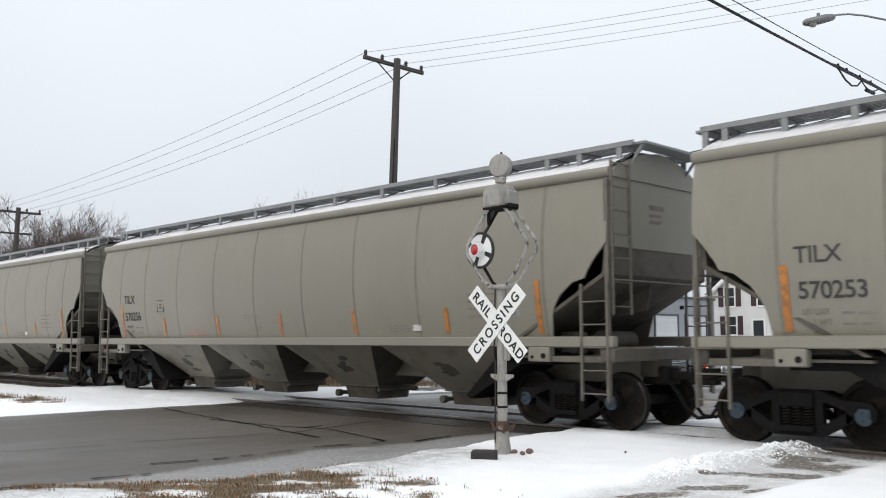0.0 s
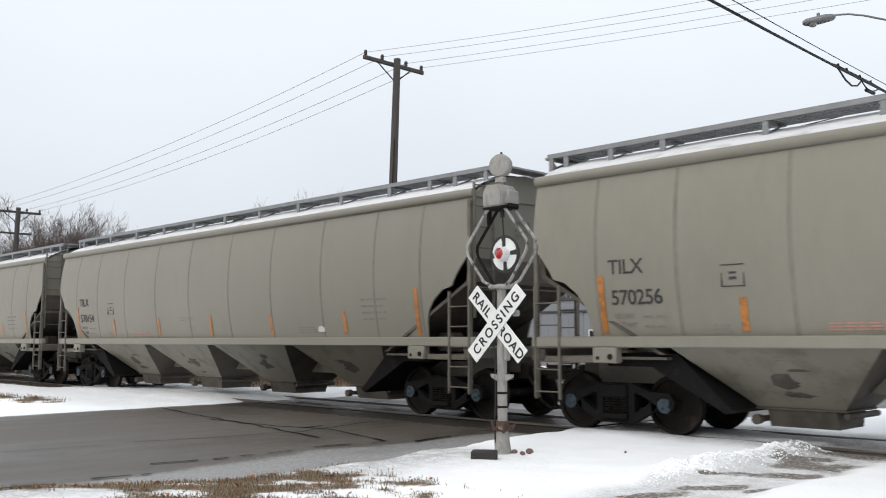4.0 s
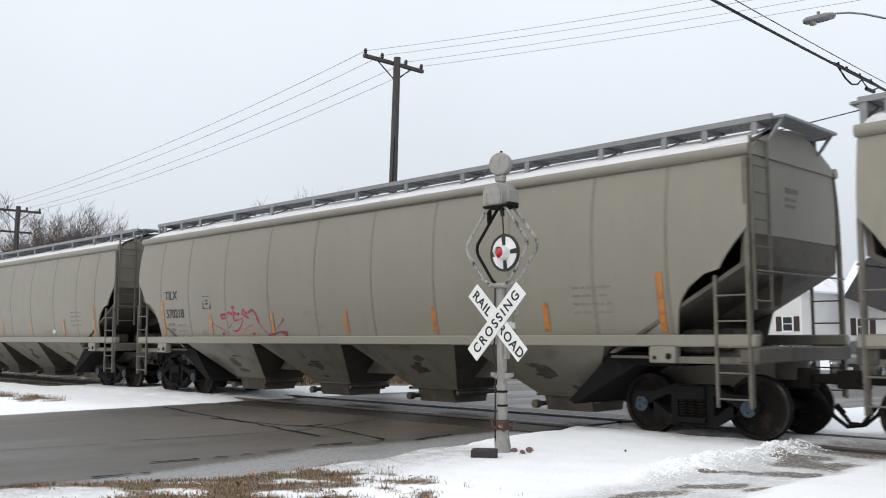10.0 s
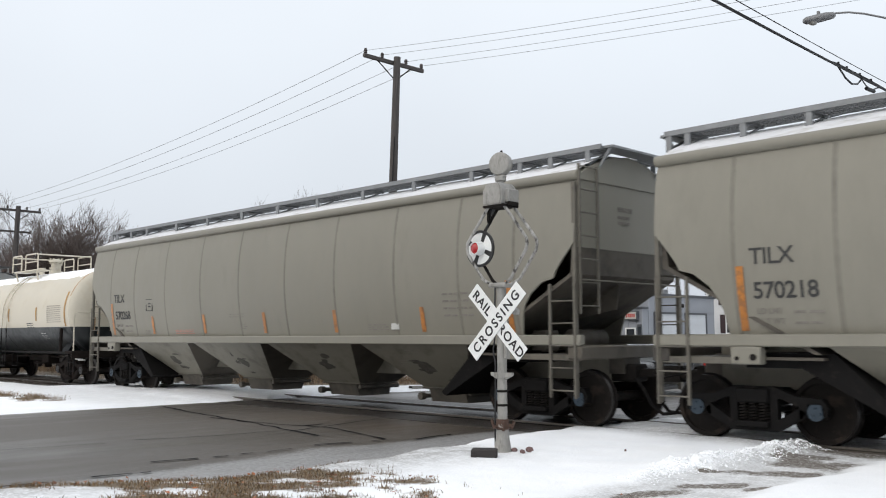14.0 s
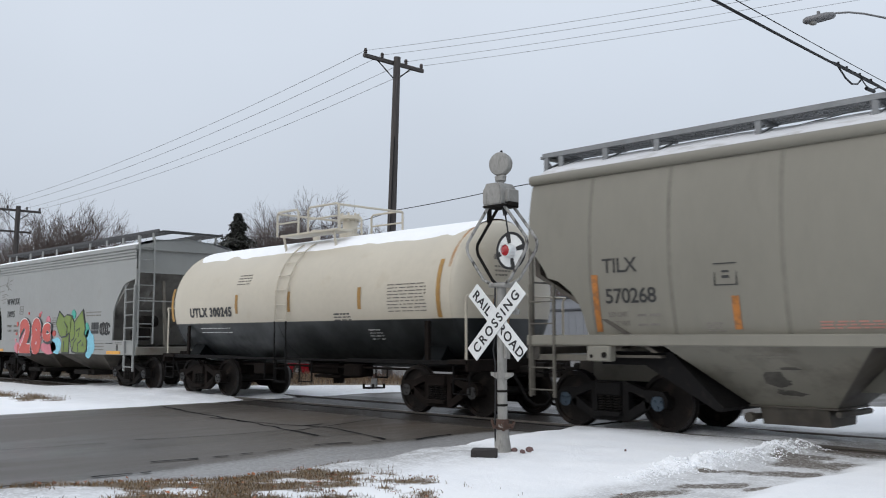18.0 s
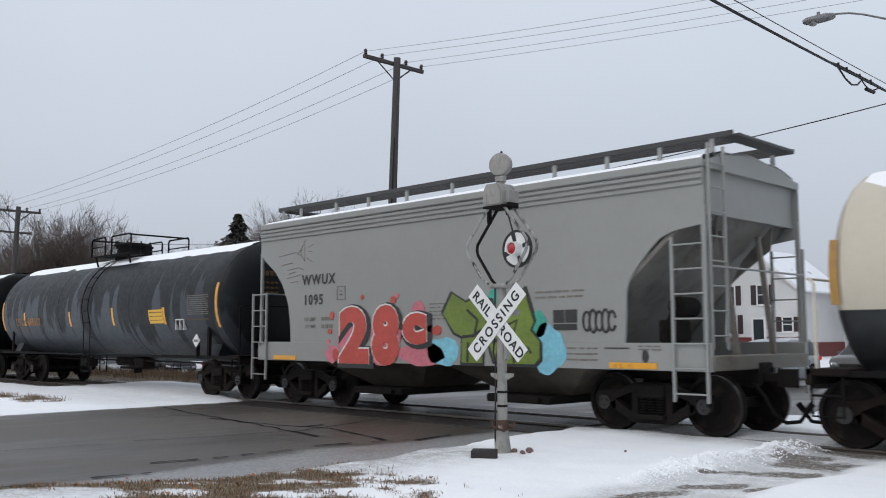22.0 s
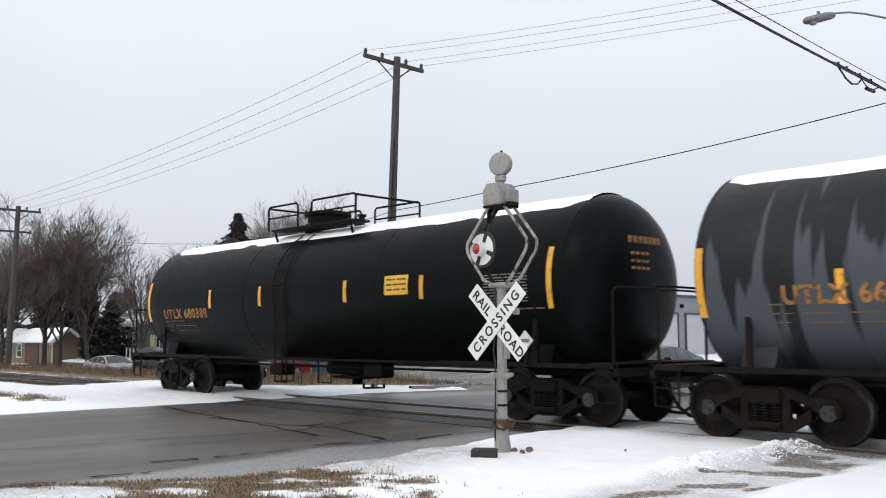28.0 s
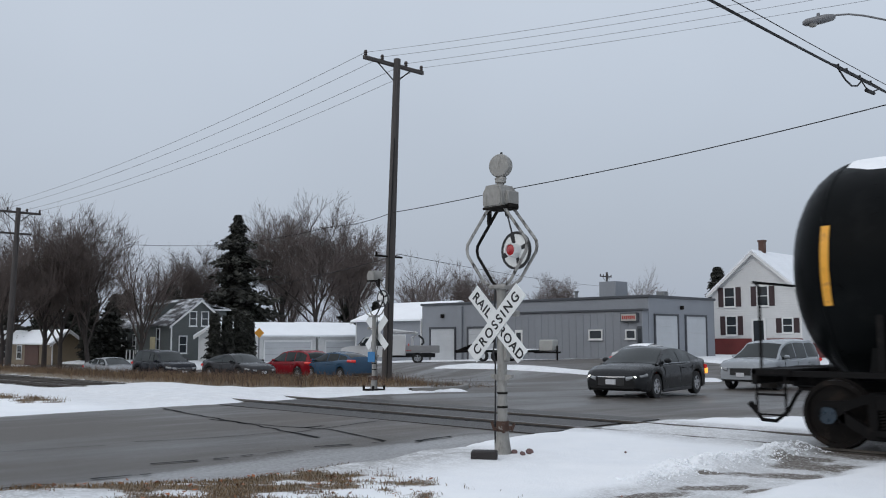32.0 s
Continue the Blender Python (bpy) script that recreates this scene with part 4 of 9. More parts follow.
        tagged(part("end_stencil", st_, FAINT_INK, car, at=m), kind="stuff")
        part("end_rail", Shape().tube([(HL + 0.06, -1.5, 2.4), (HL + 0.06, 1.5, 2.4)], 0.016, 6), HOPPER_GRIME, car, at=m)
        ep = Shape().box(HL - 0.06, HL + 0.3, -0.9, 0.9, 4.62, 4.665, 0.006)
        for y in (-0.85, 0.85):
            ep.prism([(HL - 0.12, 4.2), (HL - 0.08, 4.2), (HL + 0.28, 4.66), (HL + 0.22, 4.66)], "y", y - 0.02, y + 0.02)
        part("end_platform", ep, GALV, car, at=m)
        coupler(car, e, HL + 0.83)
        for side in (-1, 1):
            # corner ladder on the side, tall one at one corner of each end
            tall = (e > 0) == (side < 0)
            ladder(car, e * (HL - 0.26), 0.25, 0.5, 2.35 if not tall else 2.35, side * 1.6, HOPPER_GRIME, steps=0.36)
            part("corner_post", Shape().box(e * (HL - 0.02) - 0.035, e * (HL - 0.02) + 0.035, side * 1.56 - 0.035, side * 1.56 + 0.035, 0.52, 4.0 if tall else 2.99, 0.008), HOPPER_GRIME, car)
            if tall:
                s = Shape()
                for y in (side * 1.5, side * 1.0):
                    s.box(e * (HL + 0.04) - 0.02, e * (HL + 0.04) + 0.02, y - 0.02, y + 0.02, 1.85, 4.3, 0.005)
                for z in np.arange(1.98, 4.3, 0.38):
                    s.cyl((e * (HL + 0.05), side * 1.5, z), (e * (HL + 0.05), side * 1.0, z), 0.014, seg=6)
                part("end_ladder", s, HOPPER_GRIME, car)
    # four discharge bays with gates
    for xc in (-4.95, -1.65, 1.65, 4.95):
        T = [(xc - 1.5, -1.5, 1.345), (xc + 1.5, -1.5, 1.345), (xc + 1.5, 1.5, 1.345), (xc - 1.5, 1.5, 1.345)]
        B = [(xc - 0.62, -0.52, 0.47), (xc + 0.62, -0.52, 0.47), (xc + 0.62, 0.52, 0.47), (xc - 0.62, 0.52, 0.47)]
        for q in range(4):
            # cross slopes face down, so their shade is painted in with a darker colour
            part("bay_side" if q % 2 == 0 else "bay_slope", Shape().face([T[q], T[(q + 1) % 4], B[(q + 1) % 4], B[q]]), HOPPER_LOW if q % 2 == 0 else SOOT_AND_SHADE, car, smooth=0)
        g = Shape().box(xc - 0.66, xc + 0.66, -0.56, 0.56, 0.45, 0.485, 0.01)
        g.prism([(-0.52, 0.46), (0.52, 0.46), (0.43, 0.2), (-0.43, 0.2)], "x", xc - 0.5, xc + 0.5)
        gate = part("discharge_gate", g, SOOT_AND_SHADE, car)
        part("gate_shaft", Shape().cyl((xc - 0.62, -0.62, 0.30), (xc - 0.62, 0.62, 0.30), 0.045, seg=10).cyl((xc - 0.62, -0.66, 0.30), (xc - 0.62, -0.54, 0.30), 0.075, seg=8), SOOT_AND_SHADE, gate)
        part("lock_shaft", Shape().cyl((xc + 0.66, -0.56, 0.40), (xc + 0.66, 0.56, 0.40), 0.045, seg=10), SOOT_AND_SHADE, gate)
        rb = random.Random(int(xc * 10) + 90)
        tilt = 0.98 / 0.875
        for side in (-1, 1):
            for k in range(5):
                # smears of soot on the sloping side, longer than high
                sx, sz = xc + rb.uniform(-0.75, 0.75) * (0.5 if k else 0.1), rb.uniform(0.62, 1.1) if k else 0.88
                rx, rz = (0.2, 0.11) if k == 0 else (rb.uniform(0.04, 0.2), rb.uniform(0.015, 0.06))
                ring = []
                for q in range(12):
                    w = rb.uniform(0.65, 1.25)
                    px_, pz_ = sx + rx * w * math.cos(q * 0.5236), sz + rz * w * math.sin(q * 0.5236)
                    ring.append((px_, side * (0.52 + (pz_ - 0.47) * tilt + 0.005), pz_))
                part("soot_mark", Shape().face(ring), SOOT, car, smooth=0)
    part("centre_sill", Shape().box(-HL + 0.3, HL - 0.3, -0.26, 0.26, 0.7, 1.34, 0.02), HOPPER_LOW, car)
    part("bay_ceiling", Shape().box(-6.4, 6.4, -1.5, 1.5, 1.345, 1.36), SOOT_AND_SHADE, car)
    for e in (-1, 1):
        part("slope_hood", Shape().prism([(e * 6.45, 1.25), (e * 7.7, 1.25), (e * 7.7, 1.05), (e * 6.9, 1.05), (e * 5.7, 0.4), (e * 5.6, 0.46)], "y", -1.3, 1.3), STEEL_BLACK, car)
    side_y = lambda z: -hopper_side(z)
    # reflectors and small stencils on the near side
    for x, z0, z1 in ((-7.6, 1.56, 2.45), (-5.25, 1.58, 2.05), (-2.6, 1.58, 2.05), (0.05, 1.58, 2.05), (2.66, 1.58, 2.05), (5.32, 1.58, 2.05), (7.52, 1.56, 2.45)):
        s = Shape()
        zz = np.linspace(z0, z1, 14)
        s.grid([[(x + dx, side_y(z) - 0.012, z) for z in zz] for dx in (-0.055, 0.055)])
        part("reflector", s, ORANGE, car, "orange reflector strip")
    
    bars(car, -5.75, 1.66, 0.3, 4, FAINT_INK, side_y, 0.035)
    bars(car, -4.1, 1.66, 0.95, 3, RED_INK, side_y, 0.04)
    bars(car, -1.4, 2.02, 0.7, 2, FAINT_INK, side_y, 0.06)
    bars(car, -1.0, 1.78, 0.3, 3, FAINT_INK, side_y, 0.05)
    bars(car, 3.7, 1.72, 0.6, 3, FAINT_INK, side_y, 0.05)
    bars(car, 5.9, 2.25, 0.75, 4, FAINT_INK, side_y, 0.13, 0.035)
    part("white_placard", Shape().box(4.4, 4.62, side_y(1.7) - 0.012, side_y(1.7) + 0.01, 1.63, 1.75), WHITE_INK, car)
    f = Shape()
    for a, b, c, d in ((-5.55, -5.2, 2.2, 2.215), (-5.55, -5.2, 2.5, 2.515), (-5.55, -5.535, 2.2, 2.515), (-5.215, -5.2, 2.2, 2.515), (-5.43, -5.32, 2.3, 2.34), (-5.43, -5.32, 2.38, 2.41)):
        f.box(a, b, side_y(c) - 0.008, side_y(d) + 0.01, c, d)
    part("stencil_box", f, BLACK_INK, car)
    bay_y = lambda z: -(0.52 + (z - 0.47) * 0.98 / 0.875)
    for xc in (-4.95, -1.65, 1.65, 4.95):
        bars(car, xc - 0.35, 1.22, 0.7, 2, FAINT_INK, bay_y, 0.045, 0.016)
        bars(car, xc - 0.75, 1.02, 0.5, 2, FAINT_INK, bay_y, 0.045, 0.016)
        bars(car, xc + 0.05, 1.02, 0.3, 1, FAINT_INK, bay_y, 0.045, 0.016)
    truck(car, -7.72, None, True)
    truck(car, 7.72, None, True)
    return car


def mark(car, text, x, z, size, mat, y, space=1.0, bold=0.0):
    me = lettering(text, size, mat, 0.002, space=space, bold=bold)
    yy = y(z + size * 0.35) if callable(y) else y
    if callable(y):
        for v in me.vertices:
            v.co.y += y(z + v.co.z) - yy
    return part("lettering", me, mat, car, at=pose(x, yy - 0.008, z))


HOPPER_LABEL = "long beige covered hopper car, snow on its roof, grimy bays with painted shade"
first = hopper(HOPPER_LABEL)
copies = [first] + [copy_thing(first, pose(0, 0, 0)) for _ in range(4)]
WHEELSETS = [o for c in copies for o in c.children_recursive if o.name.split(".")[0] == "wheelset"]
for car, x0, number in zip(copies, (2.11, -17.27, -36.65, -56.02, -75.4), ("570253", "570256", "570154", "570218", "570268")):
    car.matrix_basis = pose(x0, 0, 0)
    CARS.append((car, x0))
    mark(car, "TILX", -7.45, 2.47, 0.32, BLACK_INK, lambda z: -hopper_side(z), 0.95, 0.002)
    mark(car, number, -7.43, 2.0, 0.32, BLACK_INK, lambda z: -hopper_side(z), 0.95, 0.004)
    mark(car, "LD LMT", -7.4, 1.79, 0.11, FAINT_INK, lambda z: -hopper_side(z), 1.0, 0.001)
    mark(car, "LT WT", -7.34, 1.65, 0.11, FAINT_INK, lambda z: -hopper_side(z), 1.0, 0.001)
    bars(car, -6.88, 1.79, 0.42, 1, FAINT_INK, lambda z: -hopper_side(z), 0.1, 0.075)
    bars(car, -6.88, 1.65, 0.38, 1, FAINT_INK, lambda z: -hopper_side(z), 0.1, 0.075)
GRAFFITI_RED = paint("red_spray_paint", (0.25, 0.015, 0.05), 0.5, tint=0.3, wear=(0.40, 0.2, 0.2), wear_at=0.58, wear_scale=7)
scrawl = copies[3]
sg = Shape()
# broad letter strokes, then the thin trailing flourishes
for wide, strokes in ((0.034, (((-4.79, 2.02), (-4.66, 2.04), (-4.53, 2.04)), ((-4.76, 2.02), (-4.72, 1.95), (-4.52, 1.96)), ((-4.45, 2.06), (-4.35, 2.08), (-4.25, 2.03)), ((-4.26, 2.21), (-4.13, 2.2)), ((-4.19, 2.07), (-3.96, 2.04)), ((-4.2, 2.13), (-4.19, 2.0), (-4.17, 1.88)),
                               ((-3.81, 2.02), (-3.78, 2.16), (-3.61, 2.04)), ((-3.78, 2.04), (-3.57, 1.94)), ((-3.55, 2.07), (-3.41, 2.12), (-3.33, 2.1), (-3.25, 2.04), (-3.2, 1.95), (-3.12, 1.84)), ((-4.78, 1.57), (-4.7, 1.59)), ((-3.46, 1.57), (-3.38, 1.57)), ((-2.21, 1.86), (-2.16, 1.91)), ((-2.29, 1.6), (-2.12, 1.6), (-2.1, 1.55), (-2.2, 1.5)))),
                      (0.02, (((-4.17, 1.88), (-3.81, 1.94), (-3.84, 1.86), (-3.91, 1.78), (-4.03, 1.68), (-4.14, 1.64), (-4.24, 1.64), (-4.33, 1.67)), ((-2.86, 1.54), (-2.66, 1.56), (-2.29, 1.62), (-2.09, 1.6), (-2.15, 1.52), (-2.32, 1.48), (-2.49, 1.49), (-2.66, 1.52)))),
                      (0.010, (((-5.19, 1.85), (-4.99, 1.76), (-4.8, 1.71), (-4.55, 1.59), (-4.48, 1.71), (-4.29, 1.82)), ((-3.79, 1.62), (-3.73, 1.7), (-3.62, 1.75), (-3.49, 1.78), (-3.39, 1.76)), ((-3.25, 1.92), (-3.17, 1.82), (-2.84, 1.56), (-2.64, 1.59), (-2.36, 1.75), (-2.18, 1.88))))):
    for pts in strokes:
        sg.tube([(x, -hopper_side(z) - 0.002, z) for x, z in pts], wide, 6)
for v in range(len(sg.v)):
    x, y, z = sg.v[v]
    sg.v[v] = (x, -hopper_side(z) - 0.005 + 0.12 * (y + hopper_side(z)), z)
part("spray_scrawl", sg, GRAFFITI_RED, scrawl, "red spray-painted scrawl")


# --- tank cars ---
DISH = 0.36


def tank_car(half, R, zc, sill, trucks, mat, low, label, stripe, ink, text, text_x, top, rails_x, stripes_x, snow_w, run_mat, blue, high=0.58, dish=0.36, dome=(0.48, 0.33)):
    car = thing("tank_car", pose(0, 0, 0), label, "railway tank wagon", "freight cars of the train")
    prof = [(0.0, -half - dish)]
    for q in (0.15, 0.3, 0.45, 0.6, 0.72, 0.82, 0.9, 0.96, 0.99, 1.0):
        prof.append((R * q, -half - dish * (1 - q**3) ** 0.62))
    for x in np.linspace(-half, half, 28)[1:-1]:
        prof.append((R, x))
    prof += [(r, -x) for r, x in reversed(prof[:11])]
    prof = [(r, x) for r, x in prof]
    shell = CREAM_SHELL if low is not mat else mat
    me = Shape().spin(prof, (0, 0, zc), "x", 72).mesh("tank", shell, 40)
    part("tank", me, mat, car)
    for x in (-half, half, *([-half * 0.34, half * 0.34] if half > 6 else [-half * 0.1])):
        part("weld_ring", Shape().spin([(R - 0.01, -0.03), (R + 0.006, -0.015), (R + 0.006, 0.015), (R - 0.01, 0.03)], (x, 0, zc), "x", 56), shell, car)
    # snow along the top, its edges uneven
    rows = []
    for x in np.linspace(-half + 0.06, half - 0.02, 150):
        rr = R
        wl = snow_w * (1 + 0.05 * float(wave(x, 1.0, 0.6)) + 0.03 * float(wave(x, 7.0, 0.2)) - 0.5 * max(float(wave(x, 12.0, 0.9)) - 0.55, 0)) * (0.75 + 0.25 * smoothstep((half - abs(x)) / 0.5))
        wr = snow_w * (1 + 0.22 * float(wave(x, 4.0, 0.8)))
        row = []
        for k in range(13):
            a = -wl + (wl + wr) * k / 12
            t = 0.045 * (1 - abs(k - 6) / 6) ** 0.5 if 0 < k < 12 else -0.01
            row.append((x, (rr + t) * math.sin(a), zc + (rr + t) * math.cos(a)))
        rows.append(row)
    part("snow_cover", Shape().grid(rows), SNOW, car, "white snow lying along the tank's top")
    # stub sills, side sill angle, saddles and end platforms
    for e in (-1, 1):
        m = pose(0, 0, 0, 0, 0, 0 if e > 0 else 180)
        s = Shape().box(trucks - 1.6, sill, -0.25, 0.25, 0.78, 1.08, 0.02)
        s.box(sill - 0.55, sill, -1.5, 1.5, 0.98, 1.07, 0.015)
        s.box(sill - 0.08, sill, -1.5, 1.5, 0.86, 1.07, 0.01)
        part("stub_sill", s, run_mat, car, at=m)
        sd = Shape()
        sd.prism([(-1.25, 1.05), (-R * 0.72, zc - R * 0.66), (0, zc - R * 0.97), (R * 0.72, zc - R * 0.66), (1.25, 1.05), (0.3, 0.9), (-0.3, 0.9)], "x", trucks - 0.25, trucks + 0.25)
        part("saddle", sd, low, car, at=m)
        for side in (-1, 1):
            part("side_sill", Shape().box(trucks - 2.3, sill, side * 1.42 - 0.03, side * 1.42 + 0.03, 0.97, 1.05, 0.008), STEEL_BLACK, car, at=m)
            part("sill_post", Shape().box(trucks + 0.0, trucks + 0.09, side * 1.36, side * 1.42, 1.0, zc - R * 0.35, 0.008), run_mat, car, at=m)
        r = Shape()
        for y in (-1.42, 1.42):
            r.tube([(sill - 0.12, y, 1.05), (sill - 0.12, y, 2.18), (sill - 0.08, y, 2.24), (sill - 0.02, y * 0.97, 2.26)], 0.022, 8)
            st = Shape().tube([(sill - 0.04, y, 1.0), (sill - 0.04, y, 0.45), (sill - 0.45, y, 0.45), (sill - 0.45, y, 1.0)], 0.02, 8)
            st.tube([(sill - 0.04, y, 0.72), (sill - 0.45, y, 0.72)], 0.016, 6)
            part("corner_step", st, STEEL_BLACK, car, at=m)
        r.tube([(sill - 0.02, -1.38, 2.26), (sill, -1.1, 2.26), (sill, 1.1, 2.26), (sill - 0.02, 1.38, 2.26)], 0.018, 8)
        part("hand_rail", r, mat if low is not mat else STEEL_BLACK, car, at=m)
        coupler(car, e, sill + 0.6)
    part("brake_rigging", Shape().cyl((-0.6, -0.3, 0.78), (0.5, -0.3, 0.78), 0.14).box(0.9, 1.5, -0.6, -0.2, 0.62, 0.9, 0.03).cyl((-trucks + 1.2, -0.5, 0.82), (trucks - 1.2, -0.5, 0.82), 0.025).box(-2.2, -1.7, -0.9, -0.5, 0.6, 0.86, 0.03), run_mat, car)
    # bottom outlet and its skid
    bo = Shape().cyl((0, 0, zc - R - 0.02), (0, 0, 0.42), 0.16, 0.12).box(-0.5, 0.5, -0.35, 0.35, 0.55, 0.62, 0.02)
    part("bottom_outlet", bo, run_mat, car)
    for side in (-1, 1):
        part("side_rail", Shape().box(-trucks + 2.2, trucks - 2.2, side * 1.42 - 0.025, side * 1.42 + 0.025, 0.98, 1.03, 0.006), STEEL_BLACK, car)
    for x in (-1.0, 0.35):
        part("step", Shape().tube([(x, -1.38, 1.0), (x, -1.38, 0.52), (x + 0.45, -1.38, 0.52), (x + 0.45, -1.38, 1.0)], 0.02, 6), STEEL_BLACK, car)
    # top works: platform, dome, railings
    x0, x1 = rails_x
    p = Shape().box(x0 + 0.1, x1 - 0.1, -0.95, -0.45, top - 0.02, top + 0.03, 0.01).box(x0 + 0.1, x1 - 0.1, 0.45, 0.95, top - 0.02, top + 0.03, 0.01)
    for x in (x0 + 0.2, x1 - 0.25):
        for y in (-0.9, 0.9):
            p.cyl((x, y, top), (x, y * 0.9, zc + math.sqrt(R * R - 0.66) - 0.02), 0.03, seg=8)
    part("top_platform", p, mat if low is not mat else STEEL_BLACK, car)
    dr, df = dome
    d = Shape().spin([(0.0, top + 0.47), (dr * 0.85, top + 0.46), (dr + 0.08, top + 0.43), (dr + 0.09, top + 0.36), (dr, top + 0.33), (dr, top + 0.04), (dr + 0.07, top + 0.02), (dr + 0.07, zc + R - 0.03)], (x0 + (x1 - x0) * df, 0, 0), "z", 28)
    for k in range(8):
        a = k * 0.785
        d.cyl((x0 + (x1 - x0) * df + (dr + 0.05) * math.cos(a), (dr + 0.05) * math.sin(a), top + 0.3), (x0 + (x1 - x0) * df + (dr + 0.05) * math.cos(a), (dr + 0.05) * math.sin(a), top + 0.5), 0.025, seg=6)
    part("dome", d, mat if low is not mat else STEEL_BLACK, car)
    for f, y, h, rad in ((0.68, 0.1, 0.3, 0.07), (0.74, -0.15, 0.15, 0.11), (0.12, 0.0, 0.22, 0.09)):
        x = x0 + (x1 - x0) * f
        part("valve", Shape().cyl((x, y, zc + R - 0.02), (x, y, top + h), rad).cyl((x, y, top + h - 0.06), (x, y, top + h), rad + 0.035), mat if low is not mat else STEEL_BLACK, car)
    rl = top + high
    for side in (-1, 1):
        rs = Shape()
        y = side * 0.95
        for a, b in ((x0, x0 + (x1 - x0) * 0.36), (x0 + (x1 - x0) * 0.52, x1)):
            rs.tube([(a, y, top), (a, y, rl - 0.06), (a + 0.06, y, rl), (b - 0.06, y, rl), (b, y, rl - 0.06), (b, y, top)], 0.026, 8)
            rs.tube([(a, y, top + high * 0.52), (b, y, top + high * 0.52)], 0.02, 6)
        part("railing", rs, mat if low is not mat else STEEL_BLACK, car)
    for x in (x0, x1):
        part("end_railing", Shape().tube([(x, -0.95, rl - 0.03), (x, 0.95, rl - 0.03)], 0.026, 8), mat if low is not mat else STEEL_BLACK, car)
    for side in (-1, 1):
        lad, lower = Shape(), Shape()
        xl = x0 + (x1 - x0) * 0.42
        for dx in (-0.22, 0.22):
            lad.tube([(xl + dx, side * (R + 0.05) * math.sin(a), zc + (R + 0.05) * math.cos(a)) for a in np.linspace(0.5, 1.62, 12)] + [(xl + dx, side * 1.52, 1.84)], 0.015, 6)
            lower.tube([(xl + dx, side * 1.52, 1.84), (xl + dx, side * 1.5, 0.5)], 0.015, 6)
        for a in np.linspace(0.75, 1.85, 6):
            (lad if zc + R * math.cos(a) > 1.84 else lower).tube([(xl - 0.22, side * (R + 0.07) * math.sin(a), zc + (R + 0.07) * math.cos(a)), (xl + 0.22, side * (R + 0.07) * math.sin(a), zc + (R + 0.07) * math.cos(a))], 0.012, 6)
        lower.box(xl - 0.22, xl + 0.22, side * 1.5 - 0.02, side * 1.5 + 0.02, 0.48, 0.52).box(xl - 0.22, xl + 0.22, side * 1.5 - 0.02, side * 1.5 + 0.02, 0.78, 0.81)
        part("ladder", lad, mat if low is not mat else STEEL_BLACK, car)
        part("lower_ladder", lower, STEEL_BLACK, car)
    on = lambda z: -math.sqrt(max(R * R - (z - zc) ** 2, 0.01))
    for x, z0, z1 in stripes_x:
        s = Shape()
        s.grid([[(x + dx, on(z) - 0.008, z) for z in np.linspace(z0, z1, 8)] for dx in (-0.055, 0.055)])
        part("reflector", s, stripe, car, "yellow-orange reflector strip")
    tx, tz, size, wide, bold = text_x
    mark(car, text, tx, tz, size, ink, on, wide, bold)
    truck(car, -trucks, run_mat if not blue else STEEL_BLACK, blue)
    truck(car, trucks, run_mat if not blue else STEEL_BLACK, blue)
    return car, on


cream, on = tank_car(5.08, 1.46, 2.30, 5.6, 4.4, CREAM, TANK_BLACK, "cream-topped black-bellied tank car, rust-streaked, snow on top", AMBER, BLACK_INK, "UTLX 300245", (-4.31, 2.0, 0.3, 1.15, 0.014), 3.86, (-1.2, 1.15),
                     [(-5.2, 1.9, 2.75), (-2.13, 2.05, 2.5), (0.01, 2.05, 2.5), (2.48, 2.05, 2.5), (4.79, 1.85, 2.95)], 0.72, RUST, False, dome=(0.16, 0.66))
CARS.append((cream, -91.46))
bars(cream, -4.1, 1.82, 1.2, 1, FAINT_INK, on, 0.06, 0.05)
bars(cream, -3.95, 1.7, 1.4, 2, WHITE_INK, on, 0.1, 0.04)
bars(cream, -2.2, 2.95, 0.55, 4, FAINT_INK, on, 0.07, 0.02)
bars(cream, 3.35, 2.5, 1.1, 9, FAINT_INK, on, 0.065, 0.02)
bars(cream, 1.6, 1.95, 0.55, 3, BLACK_INK, on, 0.06, 0.035)
bars(cream, 2.6, 1.62, 0.4, 4, WHITE_INK, on, 0.06, 0.02)

RUST_STAIN = paint("rust_stain", (0.34, 0.20, 0.10), 0.7, tint=0.3, grain=(3, 30), wear=(0.5, 0.44, 0.34), wear_at=0.5, wear_scale=5, sharp=0.2)
part("rust_ring", Shape().spin([(1.43, 5.085), (1.447, 5.083), (1.462, 5.04), (1.463, 4.98)], (0, 0, 2.3), "x", 60, 2.4, 0.4), RUST_STAIN, cream, "rust bleeding from the head's weld")
for k in range(9):
    y, zt, zb = -1.0 + 0.13 * k, 2.2 - 0.03 * (k % 3), 1.9 - 0.1 * (k % 4)
    hx = lambda yy, zz: 5.08 + DISH * (1 - min(math.hypot(yy, zz - 2.3) / 1.46, 1.0) ** 3) ** 0.62 + 0.004
    if k in (2, 3, 6):
        part("rust_run", Shape().grid([[(hx(y + d, z), y + d, z) for d in (-0.02, 0.03)] for z in np.linspace(zb, zt, 5)]), RUST_STAIN, cream, "thin rust run down the head")
hs_ = Shape()
